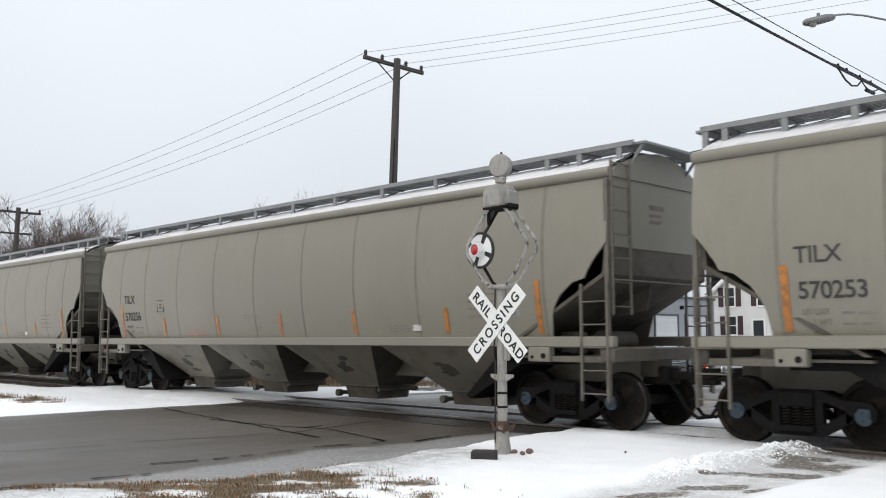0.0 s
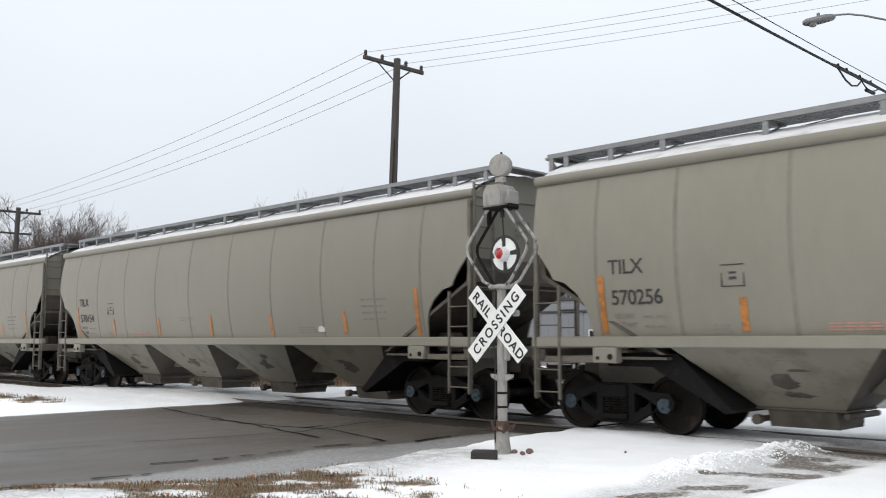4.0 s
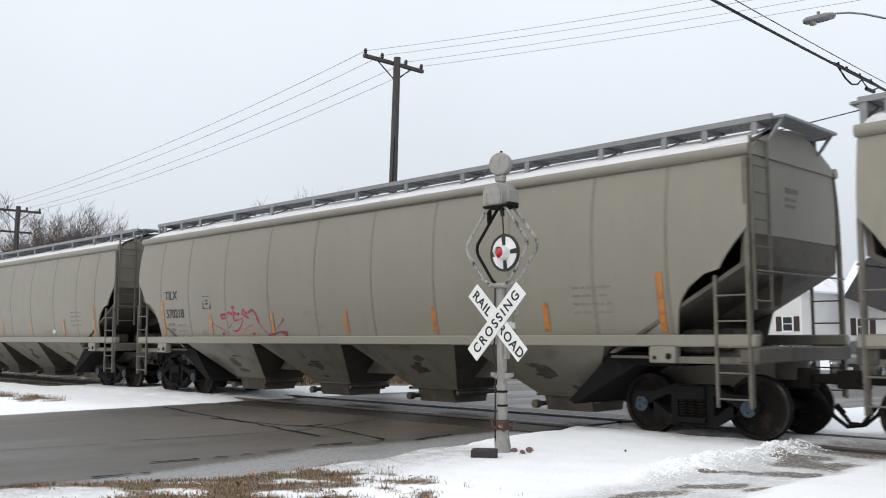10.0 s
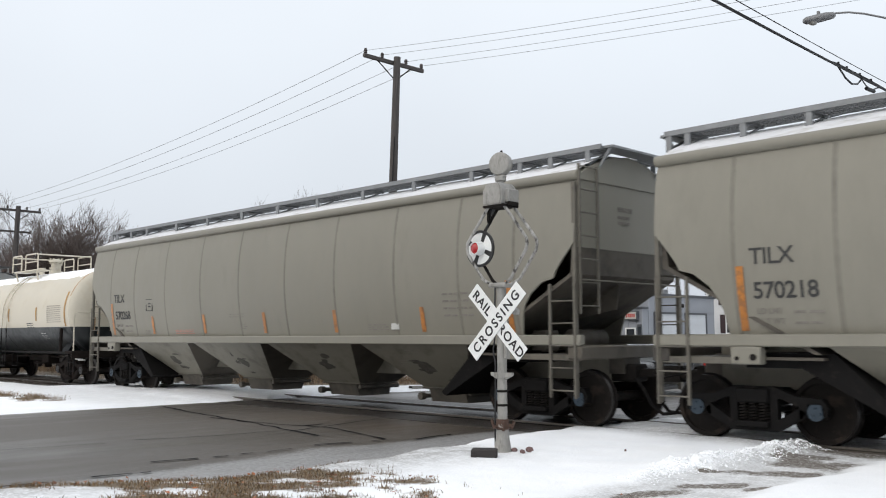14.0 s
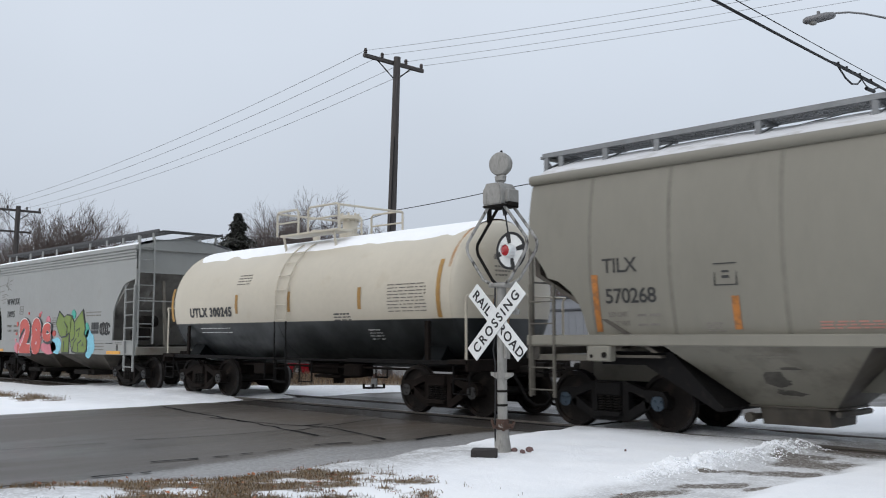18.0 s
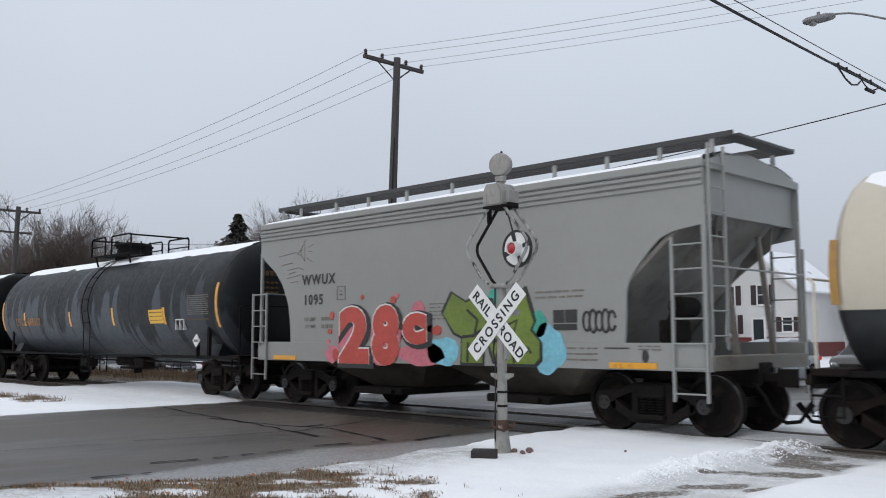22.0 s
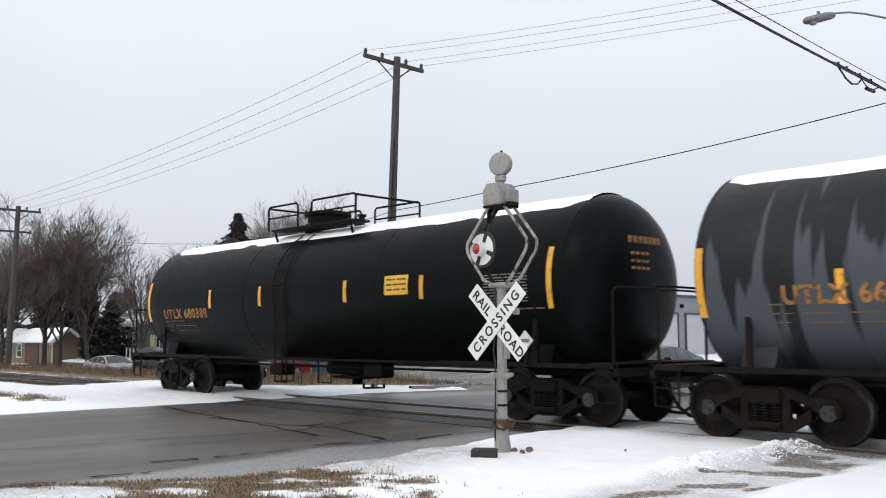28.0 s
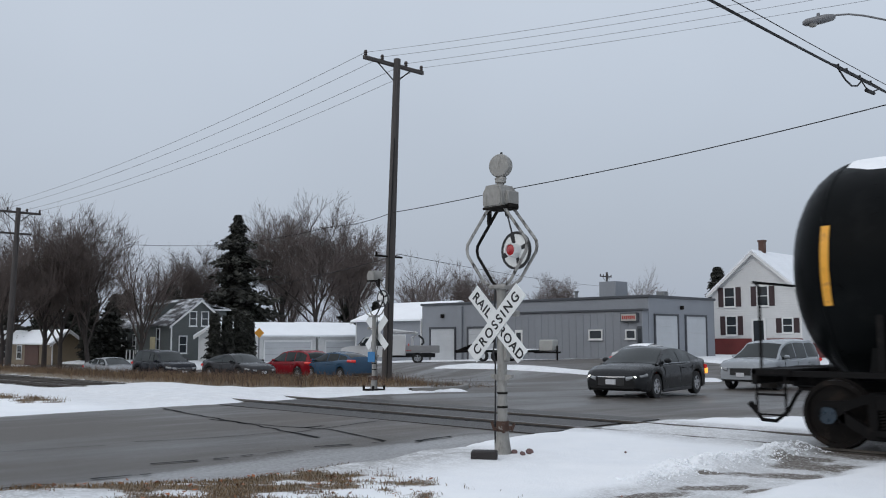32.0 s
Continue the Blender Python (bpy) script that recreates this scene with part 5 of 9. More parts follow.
for k, (z, w) in enumerate(((2.95, 0.75), (2.8, 0.45), (2.72, 0.4), (2.64, 0.3))):
    y = -0.55
    while y < -0.55 + w:
        hs_.box(hx(y, z) - 0.01, hx(y, z) + 0.004, y, y + 0.06, z, z + (0.1 if k == 0 else 0.035))
        y += 0.085
tagged(part("end_stencil", hs_, FAINT_INK, cream), kind="stuff")

worn, on = tank_car(7.2, 1.56, 2.40, 8.1, 6.5, TANK_WORN, TANK_WORN, "black tank car with faded grey patches, amber lettering and snow", YELLOW, YELLOW_DULL, "UTLX 665152", (-6.0, 1.92, 0.34, 1.08, 0.012), 4.02, (-1.43, 1.22),
                    [(-7.2, 1.75, 2.75), (-5.2, 1.9, 2.35), (-1.55, 1.85, 2.3), (1.42, 1.85, 2.35), (4.45, 1.85, 2.3), (7.1, 1.75, 2.85)], 0.63, RUST, False)
CARS.append((worn, -118.78))
black, on2 = tank_car(7.05, 1.56, 2.42, 8.1, 6.35, TANK_BLACK, TANK_BLACK, "glossy black tank car with amber lettering, snow on top", YELLOW, YELLOW_DULL, "UTLX 680388", (-6.2, 1.98, 0.33, 1.15, 0.007), 4.02, (-2.25, 1.05),
                      [(-7.0, 1.9, 2.95), (-3.87, 2.2, 2.65), (-1.68, 2.2, 2.65), (1.45, 2.2, 2.65), (3.75, 2.2, 2.65), (6.82, 1.95, 2.98)], 0.64, STEEL_BLACK, True, dish=0.75)
CARS.append((black, -135.55))
SIGN_YELLOW = paint("yellow_placard", (0.72, 0.42, 0.03), 0.5, tint=0.1)
PLACARD = paint("white_placard", (0.7, 0.7, 0.68), 0.5, tint=0.1)
for car, f, xs in ((worn, on, (3.6, 4.38, 5.7, 6.7, 6.1)), (black, on2, (2.7, 3.38, 5.35, 6.35, 6.25))):
    s = Shape()
    zz = np.linspace(1.88, 2.25, 5) if car is worn else np.linspace(2.3, 2.68, 5)
    s.grid([[(x, f(z) - 0.007, z) for z in zz] for x in (xs[0], xs[1])])
    part("notice_panel", s, SIGN_YELLOW, car, "yellow notice panel with small dark lines")
    bars(car, xs[0] + 0.06, float(zz[3]), xs[1] - xs[0] - 0.12, 3, YELLOW_FAINT, lambda z, f=f: f(z) - 0.006, 0.1, 0.035)
    bars(car, xs[2], 2.55, xs[3] - xs[2], 10, FAINT_INK, f, 0.052, 0.02, "data_panel")
    d = Shape().prism([(0, -0.17), (0.17, 0), (0, 0.17), (-0.17, 0)], "y", -0.01, 0.01)
    pl = part("placard", d, PLACARD, car, "white diamond placard", at=pose(xs[4], -1.5, 1.42))
    part("placard_band", Shape().box(-0.1, 0.1, -0.016, -0.011, -0.03, 0.03), FAINT_INK, pl)
    part("placard_bracket", Shape().box(xs[4] - 0.02, xs[4] + 0.02, -1.5, -1.4, 1.0, 1.4), STEEL_DARK, car)
    for a, b, z in ((-6.2, -5.25, 1.9), (-6.18, -5.89, 1.78), (-5.75, -5.23, 1.78), (-5.13, -4.71, 1.78), (-6.14, -5.95, 1.66), (-5.66, -5.22, 1.66), (-5.08, -4.68, 1.66)):
        bars(car, a, z, b - a, 1, YELLOW_FAINT, f, 0.13, 0.05)
    bars(car, 5.5, 1.95, 1.2, 1, YELLOW_FAINT, f, 0.1, 0.06)
    end = Shape()
    rr = random.Random(3)
    for k, z in enumerate((3.05, 2.85, 2.72, 2.6)):
        for j in range(4 if k else 7):
            y = -0.55 + j * 0.13
            end.box(7.05 + (0.75 if car is black else DISH) * (1 - min(((y**2 + (z - 2.4) ** 2) / 2.43) ** 1.5, 1)) ** 0.62 + (0.14 if car is worn else 0) - 0.012, 7.06 + (0.75 if car is black else DISH) * (1 - min(((y**2 + (z - 2.4) ** 2) / 2.43) ** 1.5, 1)) ** 0.62 + (0.16 if car is worn else 0), y, y + 0.09, z, z + (0.12 if k == 0 else 0.05))
    part("end_stencil", end, YELLOW_DULL if car is black else YELLOW_FAINT, car)["kind"] = "stuff"
wf = Shape()
for a, b, c, d in ((5.0, 5.45, 1.7, 1.73), (5.0, 5.45, 1.95, 1.98), (5.0, 5.03, 1.7, 1.98), (5.42, 5.45, 1.7, 1.98), (5.21, 5.24, 1.7, 1.98)):
    wf.box(a, b, on(c) - 0.01, on(d) + 0.01, c, d)
part("stencil_box", wf, WHITE_INK, worn)


# --- the short grey hopper with sprayed letters ---
GRATE = paint("dark_grating", (0.045, 0.045, 0.046), 0.6, grain=(4, 50))


def short_hopper():
    car = thing("covered_hopper", pose(0, 0, 0), "short light grey covered hopper with bright spray-painted letters", "railway wagon", "freight cars of the train")
    L, z0, z1, Y = 5.66, 1.36, 3.95, 1.56

    def low_edge(d, front):
        pts = ((0, 3.12), (0.46, 3.06), (0.6, 3.02), (0.75, 2.96), (0.95, 2.78), (1.1, 2.62), (1.2, 2.5), (1.3, 2.36), (1.36, 2.2), (1.38, 1.7), (1.4, z0)) if front else ((0, 3.39), (0.2, 3.22), (0.6, 2.95), (0.85, 2.68), (1.0, 2.42), (1.1, 2.2), (1.18, 1.75), (1.2, z0))
        for (a, p), (b, q) in zip(pts, pts[1:]):
            if a <= d <= b and b > a:
                return p + (q - p) * (d - a) / (b - a)
        return z0

    xs = sorted(set([round(e * (L - d), 3) for e in (-1, 1) for d in (0, 0.04, 0.08, 0.1, 0.2, 0.3, 0.46, 0.6, 0.75, 0.85, 0.95, 1.1, 1.18, 1.19, 1.2, 1.28, 1.3, 1.36, 1.38, 1.4, 1.45)] + [round(v, 3) for v in np.linspace(-4.0, 4.0, 12)]))
    for side in (-1, 1):
        s = Shape()
        rows = [[(x, side * (Y + t), low_edge(L - abs(x), x > 0) + (z1 - low_edge(L - abs(x), x > 0)) * k / 6) for k in range(7)] for x in xs for t in (0,)]
        inner = [[(p[0], p[1] - side * 0.04, p[2]) for p in r] for r in rows]
        s.grid(rows).grid(inner)
        for r0, r1, i0, i1 in zip(rows, rows[1:], inner, inner[1:]):
            s.face([r0[0], r1[0], i1[0], i0[0]])
        part("side_sheet", s, GREY_CAR, car, smooth=30)
        part("side_sill", Shape().box(-L - 0.05, L + 0.05, min(side * (Y - 0.07), side * (Y + 0.01)), max(side * (Y - 0.07), side * (Y + 0.01)), 0.99, 1.4, 0.008), GREY_CAR, car)
        for k in range(3):
            t = Shape()
            z = 3.68 + 0.09 * k
            t.prism([(side * Y, z), (side * (Y + 0.035), z + 0.02), (side * (Y + 0.035), z + 0.06), (side * Y, z + 0.08)], "x", -L + 0.02, L - 0.02)
            part("top_rib", t, GREY_CAR, car)
        part("eave_rail", Shape().box(-L, L, side * Y - 0.05, side * Y + 0.045, 3.95, 4.08, 0.02), GREY_CAR, car)
        rows = []
        for x in np.linspace(-L + 0.05, L - 0.05, 40):
            k = 0.012 * float(wave(x, side * 5, 0.5))
            rows.append([(x, side * (yy + k), zz + 0.012 + (0.045 + k * 0.8) * (0 < i < 4)) for i, (yy, zz) in enumerate(((1.52, 4.06), (1.47, 4.08), (1.2, 4.15), (0.9, 4.21), (0.5, 4.26)))])
        part("snow_cover", Shape().grid(rows), SNOW, car, "thin white snow on the roof")
        g = Shape()
        for k in range(5):
            g.box(-L - 0.1, L + 0.2, side * 0.75 - 0.26 + 0.13 * k - 0.012, side * 0.75 - 0.26 + 0.13 * k + 0.012, 4.46, 4.51)
        g.box(-L - 0.1, L + 0.2, side * 1.02 - 0.012, side * 1.02 + 0.012, 4.46, 4.54)
        part("roof_walkway", g, GRATE, car, "dark grating")
        for x in (-5.6, -4.9, -3.6, -2.5, -1.3, 0.0, 1.3, 2.5, 3.6, 4.6, 5.5):
            part("walkway_post", Shape().box(x - 0.035, x + 0.035, side * 1.0 - 0.02, side * 1.0 + 0.03, 4.16, 4.48, 0.008), GREY_CAR, car)
    part("roof", Shape().prism([(-1.56, 3.95), (-1.5, 4.06), (-0.9, 4.2), (0, 4.3), (0.9, 4.2), (1.5, 4.06), (1.56, 3.95)], "x", -L, L), GREY_CAR, car)
    for e in (-1, 1):
        m = pose(0, 0, 0, 0, 0, 0 if e > 0 else 180)
        part("end_sheet", Shape().prism([(-1.53, 3.3), (-1.53, 3.96), (-0.9, 4.25), (0, 4.36), (0.9, 4.25), (1.53, 3.96), (1.53, 3.3)], "x", L - 0.16, L - 0.1), GREY_CAR, car, at=m)
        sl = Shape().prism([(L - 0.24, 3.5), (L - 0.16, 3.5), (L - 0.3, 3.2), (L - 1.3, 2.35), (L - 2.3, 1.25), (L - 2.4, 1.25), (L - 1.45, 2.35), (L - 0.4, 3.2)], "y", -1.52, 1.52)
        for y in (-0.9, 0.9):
            part("gusset", Shape().prism([(L - 0.14, 3.3), (L - 0.2, 2.9), (L - 0.9, 2.4), (L - 0.7, 2.75)], "y", y - 0.01, y + 0.01), GREY_SOOT_SHADE, car, at=m)
        # shade inside the end opening is part of this dirty grey
        part("slope_sheet", sl, GREY_SOOT_SHADE, car, at=m)
        part("end_sill", Shape().box(L - 0.16, L + 0.08, -1.55, 1.55, 1.0, 1.22, 0.02), GREY_LOW, car, at=m)
        fr = Shape().box(L - 1.5, L + 0.1, -0.22, 0.22, 0.8, 1.1, 0.02)
        for y in (-0.6, 0.6):
            part("end_post", Shape().prism([(L - 0.1, 1.2), (L - 0.02, 1.2), (L - 0.24, 3.1), (L - 0.3, 3.1)], "y", y - 0.04, y + 0.04), GREY_LOW, car, at=m)
        fr.cyl((L - 0.85, -0.95, 1.95), (L - 0.85, -0.5, 1.95), 0.16).box(L - 1.1, L - 0.75, -1.1, -0.7, 1.4, 1.75, 0.03).tube([(L - 0.9, -1.2, 1.37), (L - 0.95, -1.2, 1.6), (L - 0.8, -1.2, 1.85), (L - 0.85, -1.0, 2.0)], 0.03, 6)
        part("end_frame", fr, STEEL_DARK, car, at=m)
        part("end_platform", Shape().box(L - 0.05, L + 0.24, -0.9, 0.9, 4.46, 4.51, 0.006), GRATE, car, at=m)
        coupler(car, e, L + 0.6)
        for side in (-1, 1):
            ladder(car, L - 0.26 if e > 0 else -L + 0.05, 0.27, 0.55, 2.95 if e > 0 else 2.5, side * (Y + 0.05), GREY_CAR, steps=0.36)
            part("corner_post", Shape().box(e * (L - 0.03) - 0.035, e * (L - 0.03) + 0.035, side * (Y - 0.02) - 0.03, side * (Y - 0.02) + 0.03, 1.3, 3.4, 0.006), GREY_CAR, car)
        s = Shape()
        for y in (-1.5, -1.05):
            s.box(L + 0.02, L + 0.06, y - 0.02, y + 0.02, 1.3, 4.3, 0.005)
        for z in np.arange(1.5, 4.3, 0.36):
            s.cyl((L + 0.05, -1.5, z), (L + 0.05, -1.05, z), 0.014, seg=6)
        s.tube([(L + 0.07, -1.5, 2.5), (L + 0.07, 1.5, 2.5)], 0.018, 6)
        part("end_ladder", s, GREY_CAR, car, at=m)
    for xc in (-1.85, 1.85):
        s = Shape()
        T = [(xc - 1.6, -1.45, 1.0), (xc + 1.6, -1.45, 1.0), (xc + 1.6, 1.45, 1.0), (xc - 1.6, 1.45, 1.0)]
        B = [(xc - 0.75, -0.75, 0.5), (xc + 0.75, -0.75, 0.5), (xc + 0.75, 0.75, 0.5), (xc - 0.75, 0.75, 0.5)]
        for i in range(4):
            s.face([T[i], T[(i + 1) % 4], B[(i + 1) % 4], B[i]])
        s.face(T).face(B)
        # sooty bay, its colour also darkened for the shade below the sill
        part("discharge_bay", s, SOOT_AND_SHADE, car, smooth=0)
        part("discharge_gate", Shape().box(xc - 0.72, xc + 0.72, -1.3, 1.3, 0.36, 0.5, 0.02).cyl((xc + 0.5, -1.4, 0.44), (xc + 0.5, 1.4, 0.44), 0.05), STEEL_DARK, car)
    part("centre_sill", Shape().box(-L + 0.3, L - 0.3, -0.2, 0.2, 0.8, 1.0), STEEL_DARK, car)
    truck(car, -4.45, STEEL_DARK)
    truck(car, 4.4, STEEL_DARK)
    y = -Y - 0.002
    mark(car, "WWUX", -4.04, 2.63, 0.3, BLACK_INK, y, 1.22, 0.007)
    mark(car, "1095", -3.99, 2.2, 0.3, BLACK_INK, y, 1.22, 0.007)
    mark(car, "LD LMT", -3.95, 1.85, 0.11, FAINT_INK, y, 1.1, 0.001)
    mark(car, "LT WT", -3.9, 1.69, 0.11, FAINT_INK, y, 1.1, 0.001)
    bars(car, -3.35, 1.85, 0.42, 1, FAINT_INK, y, 0.1, 0.075)
    bars(car, -3.35, 1.69, 0.38, 1, FAINT_INK, y, 0.1, 0.075)
    horn = Shape()
    for pts in (((-4.25, 3.32), (-4.1, 3.42), (-3.98, 3.6), (-3.97, 3.15), (-4.1, 3.28), (-4.25, 3.32)), ((-4.1, 3.42), (-4.1, 3.28)), ((-4.95, 3.3), (-4.28, 3.37)), ((-4.85, 3.1), (-4.4, 3.14)), ((-3.85, 3.45), (-3.65, 3.5)), ((-3.85, 3.36), (-3.7, 3.34)), ((-3.9, 3.22), (-3.7, 3.12)), ((-4.6, 2.98), (-4.2, 3.02), (-4.0, 2.96)), ((-4.55, 2.9), (-4.3, 2.93)), ((-4.62, 2.8), (-4.1, 2.86)), ((-4.5, 2.7), (-4.2, 2.72))):
        horn.tube([(a, y + 0.002, b) for a, b in pts], 0.009, 5)
    part("horn_drawing", horn, FAINT_INK, car, "faint chalk drawing of a horn with rays")
    bars(car, 2.5, 2.22, 1.0, 2, FAINT_INK, y, 0.09, 0.03)
    bars(car, -0.05, 2.1, 0.75, 5, FAINT_INK, y, 0.07, 0.02)
    bars(car, 3.15, 1.3, 0.6, 3, FAINT_INK, -Y - 0.014, 0.09, 0.025)
    bars(car, 4.5, 1.34, 0.4, 2, FAINT_INK, -Y - 0.014, 0.05, 0.02)
    part("stencil_mark", Shape().prism([(4.62 + 0.06 * math.cos(a), 1.2 + 0.1 * math.sin(a)) for a in np.linspace(0, 5.8, 9)], "y", -Y - 0.018, -Y - 0.01), BLACK_INK, car)
    part("grab_iron", Shape().tube([(3.9, -Y - 0.03, 1.32), (4.35, -Y - 0.03, 1.32)], 0.008, 5), STEEL_DARK, car)
    part("dark_plate", Shape().box(2.88, 3.1, y - 0.008, y, 1.72, 1.93).box(3.12, 3.36, y - 0.008, y, 1.72, 1.93).box(2.88, 3.36, y - 0.008, y, 1.6, 1.70), BLACK_INK, car)
    tag = Shape()
    for k in range(5):
        tag.tube([(3.55 + 0.12 * k + 0.07 * math.cos(a), y - 0.002, 1.74 + (0.15 + 0.03 * (k % 2)) * math.sin(a)) for a in np.linspace(0.3, 5.8, 12)], 0.024, 5)
    part("spray_tag", tag, BLACK_INK, car, "black spray-painted tag")
    f = Shape()
    for a, b, c, d in ((-2.83, -2.55, 2.27, 2.285), (-2.83, -2.55, 2.54, 2.555), (-2.83, -2.815, 2.27, 2.55), (-2.565, -2.55, 2.27, 2.55), (-2.74, -2.64, 2.36, 2.4), (-2.74, -2.64, 2.44, 2.46)):
        f.box(a, b, y - 0.006, y, c, d)
    part("stencil_box", f, FAINT_INK, car)
    for x in (-4.65, 4.4):
        part("reflector", Shape().box(x - 0.42, x + 0.42, -Y - 0.03, -Y - 0.01, 1.01, 1.10), YELLOW, car, "yellow-orange reflector strip")
    # sprayed letters: a cloud of colour behind, outline, fill
    spray = [paint("spray_" + k, c, 0.45, tint=0.18, grain=(1.5, 12)) for k, c in (("red", (0.47, 0.065, 0.045)), ("green", (0.145, 0.205, 0.03)), ("blue", (0.20, 0.50, 0.62)), ("pink", (0.55, 0.16, 0.2)), ("black", (0.02, 0.02, 0.022)), ("white", (0.7, 0.7, 0.68)), ("sea", (0.05, 0.33, 0.25)))]

    def blob(x, z, rx, rz, mat, lift, seed):
        r = random.Random(seed)
        s = Shape()
        k = [r.uniform(0.82, 1.15) for _ in range(24)]
        s.prism([(x + rx * (k[i] + k[i - 1]) / 2 * math.cos(i * 0.2618), z + rz * (k[i] + k[i - 1]) / 2 * math.sin(i * 0.2618)) for i in range(24)], "y", -Y - 0.016 - lift, -Y - 0.001)
        return part("spray_cloud", s, mat, car, smooth=0)

    for x, z, rx, rz, m, sd in ((-2.95, 1.15, 0.25, 0.18, 3, 1), (-1.3, 1.45, 0.45, 0.5, 3, 2), (-0.25, 1.18, 0.62, 0.22, 3, 3), (2.78, 1.3, 0.36, 0.4, 2, 4), (0.3, 1.22, 0.42, 0.26, 2, 5), (-0.35, 1.95, 0.2, 0.25, 3, 7), (1.6, 2.2, 0.16, 0.14, 6, 9), (2.55, 1.7, 0.2, 0.22, 6, 10), (-2.45, 1.45, 0.35, 0.3, 3, 8), (-1.05, 2.22, 0.09, 0.07, 0, 11), (-0.95, 2.3, 0.06, 0.05, 3, 12), (-3.05, 1.62, 0.07, 0.06, 0, 13), (-2.98, 1.95, 0.07, 0.08, 0, 14), (-3.1, 1.4, 0.06, 0.06, 3, 15), (-2.0, 2.3, 0.05, 0.05, 0, 16), (0.15, 1.62, 0.12, 0.09, 0, 17)):
        blob(x, z, rx, rz, spray[m], 0.0, sd)

    def glyph(txt, x, z, size, wide, fill, bold, deep):
        """One fat sprayed letter: drop shadow, rim of white, fill."""
        for lift, mt, b, dx, dz in ((0.018, spray[4], bold + 0.07, 0.045, -0.02), (0.021, spray[5], bold + 0.016, -0.012, 0.014), (0.024, spray[fill], bold, 0, 0)):
            me = lettering(txt, size, mt, 0.001, bold=b)
            me.transform(Matrix.Diagonal((wide, 1, 1, 1)))
            part("spray_letter", me, mt, car, at=pose(x + dx, -Y - lift - deep, z + dz))

    glyph("2", -2.68, 1.05, 1.42, 1.22, 0, 0.085, 0)
    glyph("8", -1.62, 1.05, 1.42, 1.0, 0, 0.095, 0.008)
    glyph("c", -0.72, 1.44, 0.95, 1.35, 0, 0.075, 0.004)
    part("spray_dot", Shape().prism([(-2.84 + 0.1 * math.cos(a), 1.14 + 0.13 * math.sin(a)) for a in np.linspace(0, 5.8, 12)], "y", -Y - 0.026, -Y - 0.001), spray[0], car)

    def slab(outline, k):
        """A pointed block letter: black edge, green face."""
        cx, cz = sum(p[0] for p in outline) / len(outline), sum(p[1] for p in outline) / len(outline)
        edge = [(px + 0.07 * (px - cx) / (abs(px - cx) + 0.15), pz + 0.06 * (pz - cz) / (abs(pz - cz) + 0.15)) for px, pz in outline]
        part("spray_outline", Shape().prism(edge, "y", -Y - 0.02 - k, -Y - 0.001), spray[4], car, smooth=0)
        part("spray_letter", Shape().prism(outline, "y", -Y - 0.026 - k, -Y - 0.001), spray[1], car, smooth=0)

    slab([(0.33, 1.92), (0.57, 2.28), (0.92, 2.1), (1.1, 2.18), (1.52, 2.12), (1.58, 1.72), (1.32, 1.62), (1.3, 1.04), (0.8, 1.04), (0.82, 1.5), (0.62, 1.58)], 0.0)
    slab([(1.5, 2.1), (1.72, 1.92), (2.27, 2.3), (2.48, 1.74), (2.4, 1.6), (2.6, 1.42), (2.6, 1.14), (2.48, 1.04), (1.9, 1.04), (1.6, 1.08), (1.42, 1.5)], 0.006)
    ink = Shape()
    for pts in (((0.95, 1.98), (1.2, 1.8), (1.12, 1.5)), ((0.82, 1.5), (1.1, 1.52), (1.3, 1.62)), ((1.72, 1.92), (1.78, 1.6), (1.7, 1.45), (1.55, 1.4)), ((1.86, 1.68), (2.12, 1.78), (2.02, 1.5)), ((1.62, 1.08), (1.72, 1.34), (1.9, 1.46)), ((2.05, 1.05), (2.0, 1.3), (2.25, 1.4)), ((2.3, 1.22), (2.36, 1.32), (2.42, 1.22)), ((0.95, 1.05), (0.97, 1.4))):
        ink.tube([(a, -Y - 0.03, b) for a, b in pts], 0.028, 5)
    for v in range(len(ink.v)):
        q = ink.v[v]
        ink.v[v] = (q[0], -Y - 0.0335 + 0.08 * (q[1] + Y + 0.03), q[2])
    part("spray_stroke", ink, spray[4], car)
    return car


grey = short_hopper()
CARS.append((grey, -103.88))

# ---- crossing signals ----
OLD_WHITE = paint("weathered_aluminium_paint", (0.27, 0.263, 0.245), 0.6, grain=(3, 30), tint=0.2, wear=(0.05, 0.042, 0.035), wear_at=0.57, wear_scale=7, sharp=0.2, bump=0.3, stretch=(1, 1, 0.45))
SIGN_WHITE = paint("sign_white", (0.74, 0.75, 0.74), 0.45, tint=0.05, wear=(0.5, 0.5, 0.48), wear_at=0.66, wear_scale=14)
SIGN_BLACK = paint("sign_black", (0.012, 0.012, 0.013), 0.5, tint=0.2)
RUSTY = paint("rusted_flange", (0.075, 0.042, 0.03), 0.85, grain=(5, 40), wear=(0.3, 0.29, 0.27), wear_at=0.58, wear_scale=10, bump=0.4)
RED_GLASS = paint("red_lens", (0.26, 0.008, 0.012), 0.2, coat=0.5, emit=(0.9, 0.02, 0.02, 0.08))
TAR_BLOCK = paint("tarred_timber", (0.022, 0.018, 0.017), 0.6, grain=(6, 40), bump=0.4)
HOOP = paint("grimy_hoop_paint", (0.29, 0.285, 0.27), 0.55, grain=(3, 30), tint=0.3, wear=(0.03, 0.026, 0.023), wear_at=0.5, wear_scale=9, sharp=0.1, bump=0.3, stretch=(1, 1, 0.5))
PENDULUMS = []
P_TOP = 3.50


